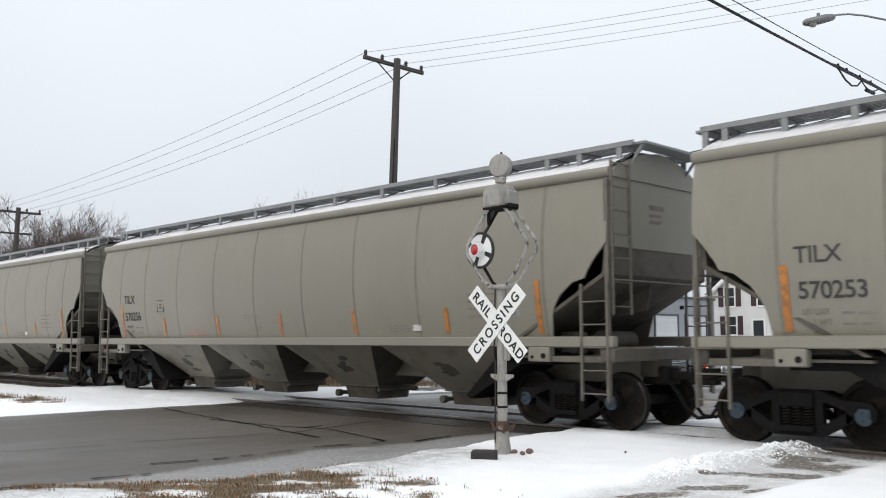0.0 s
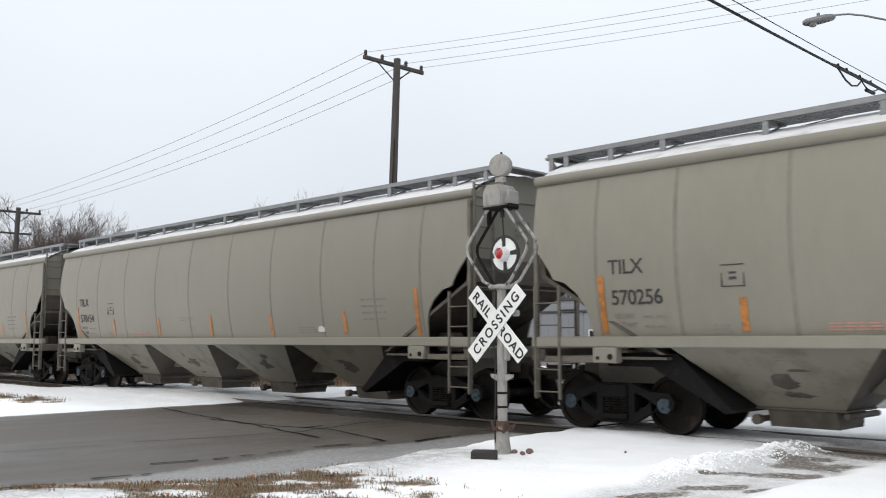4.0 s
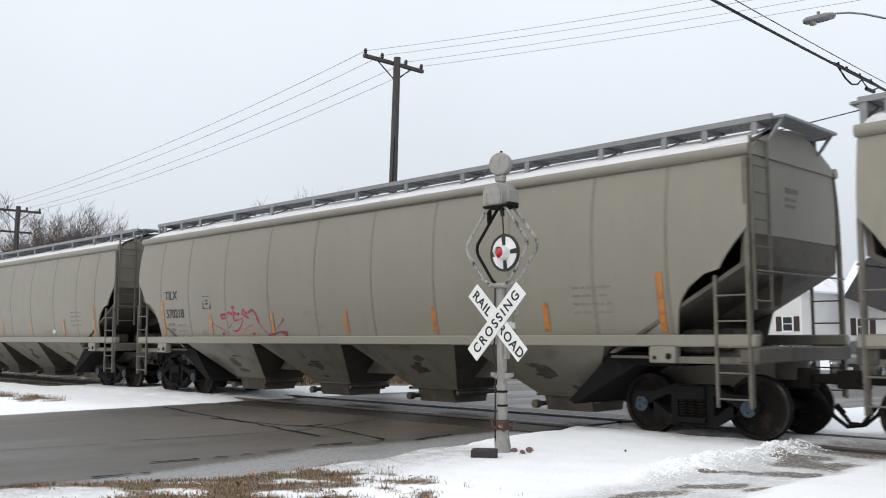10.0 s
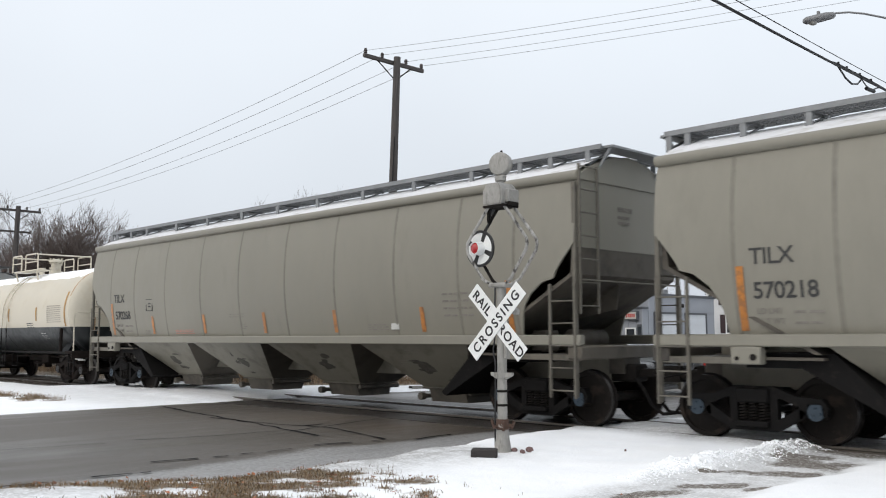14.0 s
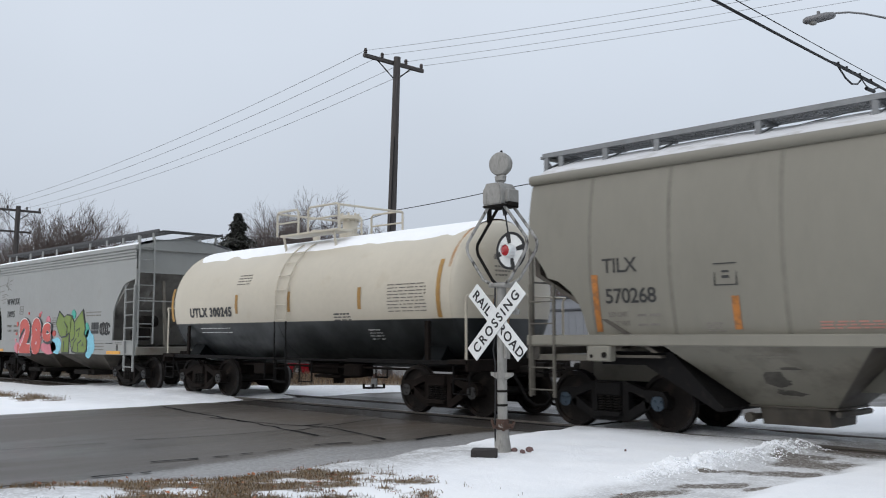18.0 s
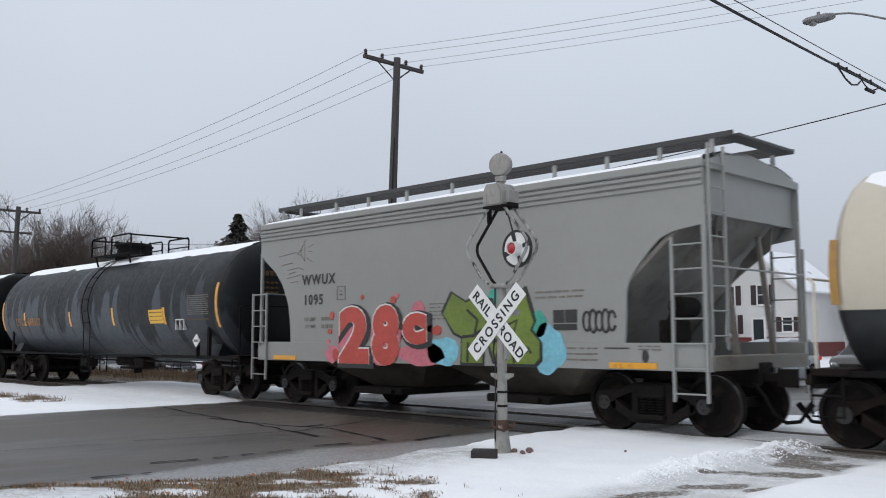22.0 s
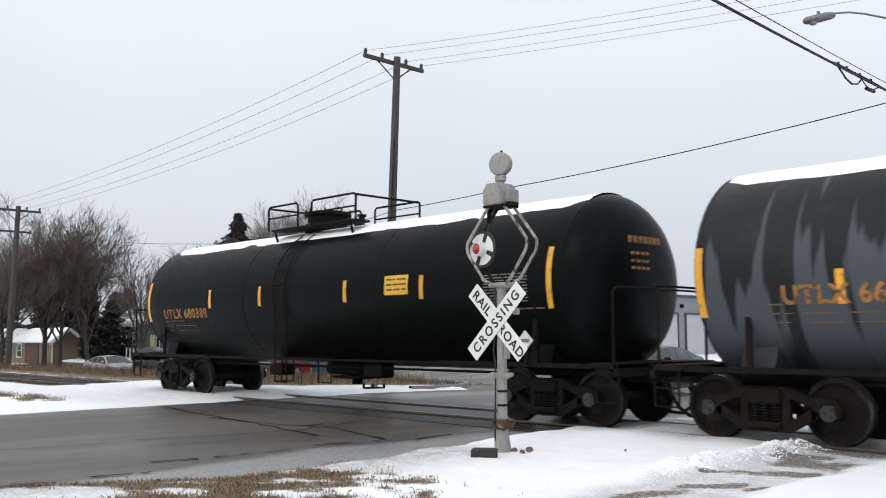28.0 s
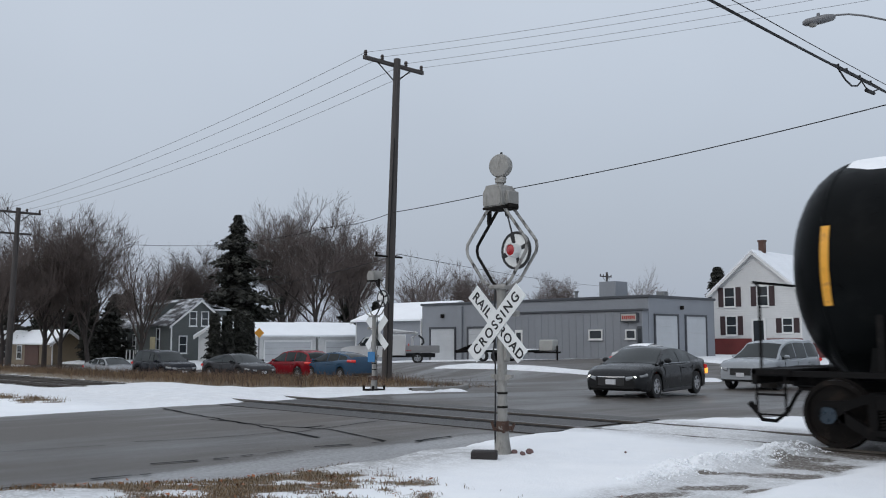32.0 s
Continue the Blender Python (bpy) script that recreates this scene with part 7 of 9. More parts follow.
def gable(name, x0, x1, y0, y1, z0, eave, ridge, along, wall, roof, label, over=0.35, category="house"):
    """A gabled house; the ridge runs along x or y."""
    h = thing(name, pose(0, 0, 0), label, category, "houses")
    s = Shape()
    if along == "x":
        ym = (y0 + y1) / 2
        s.prism([(y0, z0), (y0, eave), (ym, ridge), (y1, eave), (y1, z0)], "x", x0, x1)
        k = (ridge - eave) / (ym - y0)
        for a, sg in ((y0, -1), (y1, 1)):
            part("roof_slope", Shape().prism([(ym, ridge + 0.06), (ym, ridge + 0.2), (a + sg * over, eave - k * over + 0.2), (a + sg * over, eave - k * over + 0.06)], "x", x0 - over, x1 + over), roof, h)
        for x in (x0 - over, x1 + over - 0.05):
            for a, sg in ((y0, -1), (y1, 1)):
                part("barge_board", Shape().prism([(ym, ridge + 0.04), (ym, ridge - 0.16), (a + sg * over, eave - k * over - 0.16), (a + sg * over, eave - k * over + 0.04)], "x", x, x + 0.05), TRIM, h)
    else:
        xm = (x0 + x1) / 2
        s.prism([(x0, z0), (x0, eave), (xm, ridge), (x1, eave), (x1, z0)], "y", y0, y1)
        k = (ridge - eave) / (xm - x0)
        for a, sg in ((x0, -1), (x1, 1)):
            part("roof_slope", Shape().prism([(xm, ridge + 0.06), (xm, ridge + 0.2), (a + sg * over, eave - k * over + 0.2), (a + sg * over, eave - k * over + 0.06)], "y", y0 - over, y1 + over), roof, h)
        for y in (y0 - over, y1 + over - 0.05):
            for a, sg in ((x0, -1), (x1, 1)):
                part("barge_board", Shape().prism([(xm, ridge + 0.04), (xm, ridge - 0.16), (a + sg * over, eave - k * over - 0.16), (a + sg * over, eave - k * over + 0.04)], "y", y, y + 0.05), TRIM, h)
    part("wall", s, wall, h)
    for x in (x0 - 0.03, x1 - 0.07):
        for y in (y0 - 0.03, y1 - 0.07):
            part("corner_board", Shape().box(x, x + 0.1, y, y + 0.1, z0, eave - 0.02), TRIM, h)
    return h


# the grey-green house across the side street
SAGE = boards("sage_siding", (0.105, 0.115, 0.11), 0.12)
STREAKED = paint("snow_streaked_shingles", (0.05, 0.048, 0.05), 0.85, grain=(2, 30), bump=0.5, tint=0.2, wear=(0.62, 0.64, 0.67), wear_at=0.45, wear_scale=1.3, sharp=0.2, stretch=(0.5, 1.2, 1.2))
gh = gable("house", -81.5, -74.83, 26.86, 32.4, -0.95, 2.85, 5.0, "x", SAGE, STREAKED, "grey-green clapboard house with white trim and snowy gables")
for u, z in ((28.95, 2.72), (30.15, 2.72)):
    window(gh, "x", u, z, 0.6, 1.2, -74.83)
window(gh, "x", 28.0, 0.3, 0.66, 1.42, -74.83)
window(gh, "x", 31.4, 0.3, 0.66, 1.42, -74.83)
part("side_dormer", Shape().box(-80.4, -75.4, 30.6, 32.75, 2.7, 4.22, 0.02), SAGE, gh)
part("dormer_roof", Shape().prism([(30.2, 4.62), (33.0, 4.2), (33.0, 4.34), (30.2, 4.76)], "x", -80.7, -75.1), STREAKED, gh)
part("dormer_fascia", Shape().box(-75.12, -75.06, 30.3, 33.02, 4.12, 4.24), TRIM, gh)
part("front_door", Shape().box(-78.6, -77.7, 26.78, 26.86, -0.35, 1.7, 0.01), paint("cream_door", (0.5, 0.44, 0.27), 0.5), gh)
wing = gable("house_wing", -88.0, -81.5, 27.6, 32.0, -0.95, 2.7, 4.4, "x", SAGE, STREAKED, "lower wing of the grey-green house, snow on its roof")
window(wing, "y", -85.4, 0.9, 0.9, 1.0, 27.6)
window(wing, "y", -83.2, 0.9, 0.6, 1.0, 27.6)
window(gh, "y", -77.2, 0.6, 0.5, 1.8, 26.86)
part("porch", Shape().box(-80.5, -75.5, 25.4, 26.84, -0.95, -0.35, 0.03).box(-80.5, -75.5, 25.4, 25.46, 0.5, 0.58, 0.01), SAGE, gh)
for x in np.arange(-80.4, -75.5, 0.7):
    part("porch_post", Shape().box(x - 0.04, x + 0.04, 25.4, 25.48, -0.4, 0.55), TRIM, gh)
part("dormer", Shape().prism([(27.2, 3.0), (27.2, 4.6), (29.6, 5.0), (29.6, 3.0)], "x", -80.8, -78.0), SAGE, gh)

# white double garage
WHITE_WALL = boards("white_siding", (0.62, 0.62, 0.61), 0.15)
ga = gable("garage", -71.0, -64.91, 27.4, 35.2, -0.9, 1.75, 2.75, "y", WHITE_WALL, SNOW, "white garage with wide doors under a snow-laden roof", category="garage")
ga2 = gable("garage", -71.2, -64.95, 35.6, 41.4, -0.9, 1.75, 2.8, "y", WHITE_WALL, SNOW, "white garage with wide doors under a snow-laden roof", category="garage")
METAL_GREY = paint("grey_joint", (0.25, 0.25, 0.26), 0.6)
DOOR_WHITE = boards("white_panel_door", (0.50, 0.51, 0.52), 0.5)
for unit, x, a, b in ((ga, -64.91, 30.0, 34.7), (ga2, -64.95, 36.4, 40.6)):
    part("garage_door", Shape().box(x - 0.02, x + 0.04, a, b, -0.85, 1.25, 0.02), DOOR_WHITE, unit)
    part("door_casing", Shape().box(x - 0.02, x + 0.07, a - 0.14, a, -0.85, 1.39).box(x - 0.02, x + 0.07, b, b + 0.14, -0.85, 1.39).box(x - 0.02, x + 0.07, a, b, 1.25, 1.39), TRIM, unit)
    for k in (1, 2, 3):
        part("door_joint", Shape().box(x + 0.04, x + 0.046, a, b, -0.85 + 0.525 * k - 0.012, -0.85 + 0.525 * k + 0.012), METAL_GREY, unit)

# low bungalow at the far left
bu = gable("bungalow", -104.0, -86.5, 21.12, 24.0, -1.3, 1.2, 2.25, "x", boards("tan_siding", (0.22, 0.17, 0.11), 0.2), SNOW, "low tan bungalow with brick front and snowy roof")
part("brick_panel", Shape().box(-93.0, -89.6, 21.06, 21.14, -1.0, 1.15), BRICK, bu)
part("brick_panel", Shape().box(-104.0, -98.3, 21.06, 21.14, -1.0, -0.3), BRICK, bu)
window(bu, "y", -98.2, -0.35, 1.1, 1.2, 21.12, SHINGLE)
window(bu, "y", -94.5, -0.35, 1.1, 1.2, 21.12)

# grey metal workshop
METAL_WALL = paint("grey_metal_wall", (0.25, 0.265, 0.29), 0.5, grain=(0.4, 6), tint=0.06)
PLATE_PALE = paint("pale_sign_face", (0.42, 0.41, 0.38), 0.5)
METAL_DARK = paint("dark_fascia", (0.06, 0.065, 0.075), 0.5)
ROLL_DOOR = boards("pale_roller_door", (0.50, 0.52, 0.54), 0.45)
ws = thing("workshop", pose(0, 0, 0), "low grey metal-clad workshop with pale roller doors", "building", "commercial buildings")
part("wall", Shape().box(-53.9, -32.7, 37.6, 46.0, -1.0, 4.12, 0.02), METAL_WALL, ws)
part("annex_wall", Shape().box(-43.8, -32.72, 36.9, 37.58, -1.0, 3.25, 0.02), METAL_WALL, ws)
part("fascia", Shape().box(-54.0, -32.6, 37.5, 46.1, 4.1, 4.28, 0.02), METAL_DARK, ws)
part("fascia", Shape().box(-43.9, -32.62, 36.8, 37.5, 3.23, 3.38, 0.02), METAL_DARK, ws)
part("roof_box", Shape().box(-38.6, -37.2, 40.5, 42.0, 4.2, 5.5, 0.02), METAL_WALL, ws)
part("vent_pipe", Shape().cyl((-41.0, 41, 4.2), (-41.0, 41, 4.9), 0.12).cyl((-41, 41, 4.85), (-41, 41, 4.95), 0.2), GALV, ws)
part("vent_box", Shape().box(-35.2, -34.6, 42.5, 43.1, 4.25, 4.75, 0.03), GALV, ws)
for y0, y1 in ((38.3, 41.0), (42.1, 44.7)):
    part("roller_door", Shape().box(-32.72, -32.66, y0, y1, -0.35, 2.95), ROLL_DOOR, ws)
    f = Shape().box(-32.74, -32.6, y0 - 0.12, y0, -0.35, 3.07).box(-32.74, -32.6, y1, y1 + 0.12, -0.35, 3.07).box(-32.74, -32.6, y0, y1, 2.95, 3.07)
    part("door_frame", f, METAL_DARK, ws)
for x0, x1 in ((-52.85, -50.2), (-48.7, -46.05)):
    part("roller_door", Shape().box(x0, x1, 37.56, 37.62, -0.4, 2.25), ROLL_DOOR, ws)
    f = Shape().box(x0 - 0.14, x0, 37.5, 37.64, -0.4, 2.4).box(x1, x1 + 0.14, 37.5, 37.64, -0.4, 2.4).box(x0, x1, 37.5, 37.64, 2.25, 2.4)
    part("door_frame", f, METAL_DARK, ws)
part("downpipe", Shape().box(-49.75, -49.3, 37.4, 37.58, -0.4, 4.0, 0.03), METAL_WALL, ws)
for x in np.arange(-43.4, -33.0, 0.6):
    part("wall_rib", Shape().box(x, x + 0.03, 36.875, 36.9, -0.35, 3.2), METAL_WALL, ws)
window(ws, "y", -36.35, 1.48, 0.95, 0.5, 36.88, muntin=False)
window(ws, "y", -33.6, 1.5, 0.62, 0.46, 36.88, muntin=False)
wd = part("door", Shape().box(-43.4, -42.7, 36.84, 36.89, -0.35, 2.1, 0.01), TRIM, ws)
part("door_pane", Shape().box(-43.25, -42.85, 36.82, 36.84, 0.2, 1.9), PANE, wd)
wd = part("door", Shape().box(-33.1, -32.76, 36.84, 36.89, -0.35, 2.25, 0.01), METAL_DARK, ws)
part("door_pane", Shape().box(-33.05, -32.8, 36.82, 36.84, 0.3, 2.1), PANE, wd)
sg = part("sign_board", Shape().box(-34.25, -32.95, 36.65, 36.88, 2.53, 3.12, 0.02), METAL_DARK, ws, "sign box with red shapes on a pale face")
part("sign_face", Shape().box(-34.17, -33.03, 36.63, 36.65, 2.6, 3.05), PLATE_PALE, sg)
RED_SIGN = paint("red_sign_shapes", (0.4, 0.03, 0.02), 0.5)
for k in range(7):
    part("sign_shape", Shape().box(-34.08 + 0.145 * k, -33.98 + 0.145 * k, 36.62, 36.628, 2.7 + 0.03 * (k % 2), 2.93), RED_SIGN, sg)
part("wall_lamp", Shape().box(-32.7, -32.5, 41.4, 41.65, 3.4, 3.65, 0.03), STEEL_DARK, ws)
part("wall_lamp", Shape().box(-51.6, -51.35, 37.38, 37.6, 3.1, 3.4, 0.03), STEEL_DARK, ws)
sh = gable("shed", -62.5, -54.2, 37.8, 46.5, -0.5, 3.0, 4.5, "x", METAL_WALL, SNOW, "grey shed with snow on its roof beside the workshop", category="shed")

# white clapboard house
WHITE_CLAP = boards("white_clapboard", (0.66, 0.66, 0.655), 0.16)
SHUTTER = paint("maroon_shutter", (0.035, 0.018, 0.02), 0.6)
wh = gable("house", -35.0, -28.2, 50.0, 57.3, -0.4, 4.85, 7.75, "y", WHITE_CLAP, ROOF_SNOW, "white clapboard house with dark shutters and brick-red base")
part("painted_base", Shape().box(-35.06, -28.14, 49.94, 50.0, -0.4, 1.45, 0.01).box(-28.2, -28.14, 50.0, 57.3, -0.4, 1.1, 0.01), paint("maroon_base", (0.13, 0.022, 0.02), 0.6), wh)
for u in (-33.6, -31.0):
    window(wh, "y", u, 3.85, 0.75, 1.35, 50.0, SHUTTER)
window(wh, "y", -33.5, 1.75, 0.75, 1.3, 50.0, SHUTTER)
part("door", Shape().box(-31.75, -30.95, 49.9, 50.0, 1.25, 2.75, 0.01), PANE, wh)
part("door_frame", Shape().box(-31.9, -31.75, 49.88, 50.0, 1.25, 2.9).box(-30.95, -30.8, 49.88, 50.0, 1.25, 2.9).box(-31.75, -30.95, 49.88, 50.0, 2.75, 2.9), TRIM, wh)
window(wh, "y", -29.2, 1.9, 0.65, 0.95, 50.0, SHUTTER)
ch = Shape().box(-31.8, -31.38, 51.2, 51.62, 7.2, 8.75, 0.02).box(-31.84, -31.34, 51.16, 51.66, 8.62, 8.75)
part("chimney", ch, BRICK, wh)
wb = gable("house_wing", -28.18, -21.6, 57.4, 64.5, -0.4, 4.6, 7.2, "x", WHITE_CLAP, ROOF_SNOW, "white clapboard cross wing with dark dormer and shutters")
for u in (58.9, 60.6):
    window(wb, "x", u, 4.0, 0.75, 1.35, -21.6, SHUTTER)
for u in (-26.8, -24.2):
    window(wb, "y", u, 1.6, 0.75, 1.2, 57.4, SHUTTER)
window(wb, "x", 60.4, 0.9, 0.75, 1.5, -21.6, SHUTTER)
part("dormer_roof", Shape().prism([(-27.6, 4.4), (-25.8, 7.2), (-23.6, 7.4), (-24.6, 3.2)], "y", 56.0, 57.38), SHINGLE, wb)
part("chimney", Shape().box(-22.6, -21.9, 62.0, 62.7, 6.2, 8.0, 0.02), BRICK, wb)
lowx = gable("house_wing", -21.5, -17.0, 64.0, 69.0, -0.4, 2.9, 3.6, "x", WHITE_CLAP, ROOF_SNOW, "low white extension behind the house")
window(lowx, "y", -20.3, 1.3, 0.8, 1.1, 64.0, SHUTTER)

# ---- trees ----
BARK = paint("winter_bark", (0.06, 0.05, 0.045), 0.9, grain=(2, 20), bump=0.4, stretch=(3, 3, 0.5))
TWIG = paint("winter_twigs", (0.125, 0.100, 0.090), 0.9, tint=0.25)
NEEDLE = paint("spruce_needles", (0.050, 0.050, 0.041), 0.85, tint=0.35, grain=(1, 9), island=0.35)


def bare_tree(seed, height, spread, n_limbs=9, depth=5, label="tall bare deciduous tree with fine winter twigs"):
    r = random.Random(seed)
    t = thing("bare_tree", pose(0, 0, 0), label, "tree", "bare trees")
    trunk, crown = Shape(), Shape()

    def grow(p, d, length, rad, level):
        pts, q, dd = [p], p, d.copy()
        n = 4 if level < 3 else 3
        for _ in range(n):
            dd = (dd + Vector((r.uniform(-1, 1), r.uniform(-1, 1), r.uniform(-0.4, 0.9))) * (0.13 if level < 2 else 0.2)).normalized()
            q = q + dd * length / n
            pts.append(q)
        tip = rad * (0.62 if level < 2 else 0.45)
        (trunk if level <= 1 else crown).tube(pts, rad, 8 if level == 0 else 5 if level < 3 else 3, tip)
        if level >= depth:
            return
        kids = n_limbs if level == 0 else r.randint(5, 6) if level < depth - 1 else r.randint(4, 5)
        for k in range(kids):
            u = (0.38 + 0.62 * (k + 1.0) / kids) if level == 0 else r.uniform(0.25, 1.0)
            i = min(int(u * n), n - 1)
            s = pts[i].lerp(pts[i + 1], u * n - i)
            a = r.uniform(0, 2 * math.pi) if level else k * 2.4 + r.uniform(-0.4, 0.4)
            side = dd.orthogonal().normalized()
            side.rotate(Matrix.Rotation(a, 3, dd))
            tilt = r.uniform(0.35, 0.75) * spread if level == 0 else r.uniform(0.35, 0.75)
            nd = (dd * math.cos(tilt) + side * math.sin(tilt) + Vector((0, 0, 0.09))).normalized()
            grow(s, nd, length * (r.uniform(0.75, 1.05) if level == 0 else r.uniform(0.5, 0.74)), max(rad * (0.42 if level == 0 else 0.5), 0.0105), level + 1)

    grow(Vector((0, 0, -0.2)), Vector((0, 0, 1)), height * 0.43, height * 0.019, 0)
    part("trunk", trunk, BARK, t)
    part("crown", crown.mesh("crown", TWIG, 0, fix=False), TWIG, t)
    return t


def conifer(seed, height, width, label, name="spruce_tree"):
    r = random.Random(seed)
    t = thing(name, pose(0, 0, 0), label, "tree", "evergreens")
    part("trunk", Shape().cyl((0, 0, -0.2), (0, 0, height * 0.95), height * 0.016, 0.02, 7), BARK, t)
    s = Shape()
    z = height * 0.06
    while z < height * 0.985:
        u = z / height
        reach = width * (1 - u) ** 0.8 * r.uniform(0.62, 1.1) * (0.72 + 0.5 * ((u * 9.0) % 1.0 < 0.45)) + 0.12
        for k in range(8):
            a = k * 0.785 + r.uniform(-0.4, 0.4) + z * 3
            L = reach * r.uniform(0.5, 1.15)
            d = Vector((math.cos(a), math.sin(a), 0))
            w = Vector((-d.y, d.x, 0))
            for j in range(7):
                f = (j + 0.5) / 7
                c = d * L * f + Vector((0, 0, z - 0.35 * L * f + 0.22 * L * f * f))
                e = (0.09 + 0.08 * reach) * (1.25 - 0.7 * f) + 0.07
                for q in range(6):
                    o = Vector((r.uniform(-1, 1), r.uniform(-1, 1), r.uniform(-0.7, 0.5))) * e * 1.1
                    v = (d * r.uniform(0.3, 1) + w * r.uniform(-1, 1) + Vector((0, 0, r.uniform(-0.7, 0.2)))).normalized() * e
                    g = v.cross(Vector((r.uniform(-1, 1), r.uniform(-1, 1), 1.0))).normalized() * e * 0.4
                    b = c + o
                    s.face([b - v * 0.6 - g, b - v * 0.6 + g, b + v, b + v * 0.7 - g])
        z += 0.1 * height ** 0.55 * (1.15 - 0.6 * u) * 0.62
    part("needles", s.mesh("needles", NEEDLE, 0, fix=False), NEEDLE, t)
    return t


kinds = [bare_tree(11, 13.0, 1.0), bare_tree(12, 11.5, 0.8), bare_tree(13, 12.0, 1.15), bare_tree(14, 9.0, 1.0, 8, 4, "small bare tree with fine winter twigs")]
used = set()
for k, x, y, sc, turn in ((0, -74.5, 15.7, 0.92, 0), (1, -71.5, 17.9, 0.98, 40), (2, -73.0, 12.0, 0.8, 80), (3, -66.2, 19.7, 1.0, 0), (2, -104.4, 45.7, 0.95, 10), (0, -82.0, 43.7, 1.14, 100), (2, -78.3, 45.4, 1.2, 0), (1, -77.5, 49.0, 1.15, 200), (0, -79.5, 19.0, 0.82, 200), (1, -85.9, 55.3, 0.9, 150), (3, -94.5, 75.8, 1.25, 50), (0, -90.3, 80.1, 0.85, 30), (1, -91.3, 88.0, 0.9, 300), (3, -72.3, 94.6, 1.1, 90), (2, -100, 20.6, 0.85, 250), (1, -93.0, 40.0, 0.95, 20), (0, -112, 30, 0.95, 70), (2, -96, 14, 0.85, 120), (1, -104, 60, 1.0, 220), (0, -80.0, 88, 0.75, 260), (3, -88, 68, 1.2, 10)):
    src = kinds[k]
    z = float(lie(x, y))
    if k not in used:
        used.add(k)
        t = src
        t.scale = (sc, sc, sc)
        t.matrix_basis = pose(x, y, z, 0, 0, turn) @ Matrix.Diagonal((sc, sc, sc, 1))
    else:
        src_scale = src.scale.copy()
        src.scale = (sc, sc, sc)
        copy_thing(src, pose(x, y, z, 0, 0, turn))
        src.scale = src_scale
sp = conifer(21, 15.0, 6.0, "tall dark spruce tree above the houses")
sp.matrix_basis = pose(-80.5, 37.0, -0.8)
for x, y, h, w in ((-38.6, 57.5, 7.4, 2.6), (-37.4, 60.0, 6.9, 2.4), (-25.6, 70, 10.5, 3.0), (-22.5, 72, 9.5, 2.8), (-81.0, 52.0, 6.5, 2.6), (-77.0, 52.5, 6.0, 2.2), (-83.5, 23.5, 6.5, 1.6), (-90.0, 26.0, 6.0, 1.8), (-96.0, 24.0, 7.0, 3.0), (-101.0, 26.5, 6.5, 3.0), (-90.0, 30.0, 7.0, 3.2), (-86.0, 33.0, 7.5, 3.0), (-99.0, 33.0, 7.0, 3.5), (-93.0, 36.0, 8.0, 3.5), (-84.0, 25.5, 5.5, 2.4), (-103.4, 27.5, 7.5, 3.5), (-108.0, 24.5, 7.5, 3.6), (-104.0, 31.0, 7.2, 3.4), (-97.0, 27.5, 6.8, 3.2), (-112.0, 21.0, 7.8, 3.8)):
    c = conifer(int(h * 10), h, w, "dark green conifer among the houses")
    c.matrix_basis = pose(x, y, float(lie(x, y)))
for x, y, h in ((-60.5, 22.65, 4.0), (-60.5, 23.7, 3.7), (-60.5, 24.75, 3.9), (-60.5, 25.6, 3.8)):
    c = conifer(int(x * 10 + y * 7), h, 0.62, "narrow dark columnar evergreen shrub", "columnar_shrub")
    c.matrix_basis = pose(x, y, float(lie(x, y)))
# a dark hedge-like line of distant woods
wood = Shape()
rw = random.Random(8)
for i in range(2600):
    a = rw.uniform(0, 1)
    x, y = -150 + 130 * a + rw.uniform(-8, 8), 60 + 90 * a + rw.uniform(-8, 8)
    h = rw.uniform(3.5, 7.5)
    b = Vector((x, y, -0.8))
    wood.tube([b, b + Vector((rw.uniform(-0.4, 0.4), rw.uniform(-0.4, 0.4), h * 0.5)), b + Vector((rw.uniform(-1.5, 1.5), rw.uniform(-1.5, 1.5), h))], rw.uniform(0.03, 0.07), 3, 0.012)
    for _ in range(3):
        q = b + Vector((0, 0, h * rw.uniform(0.35, 0.8)))
        wood.tube([q, q + Vector((rw.uniform(-1.2, 1.2), rw.uniform(-1.2, 1.2), rw.uniform(0.8, 2.2)))], 0.03, 3, 0.01)
ob = new("distant_woods", wood.mesh("distant_woods", TWIG, 0, fix=False))
tagged(ob, "thin line of bare brown woods far behind the houses", "woods", kind="stuff")

# ---- dead weeds and grass ----
STRAW = paint("dead_grass", (0.180, 0.122, 0.068), 0.85, tint=0.3, grain=(0.7, 12), island=0.45)


DARK_WEED = paint("withered_weeds", (0.085, 0.052, 0.038), 0.9, tint=0.3, grain=(0.7, 12), island=0.5)


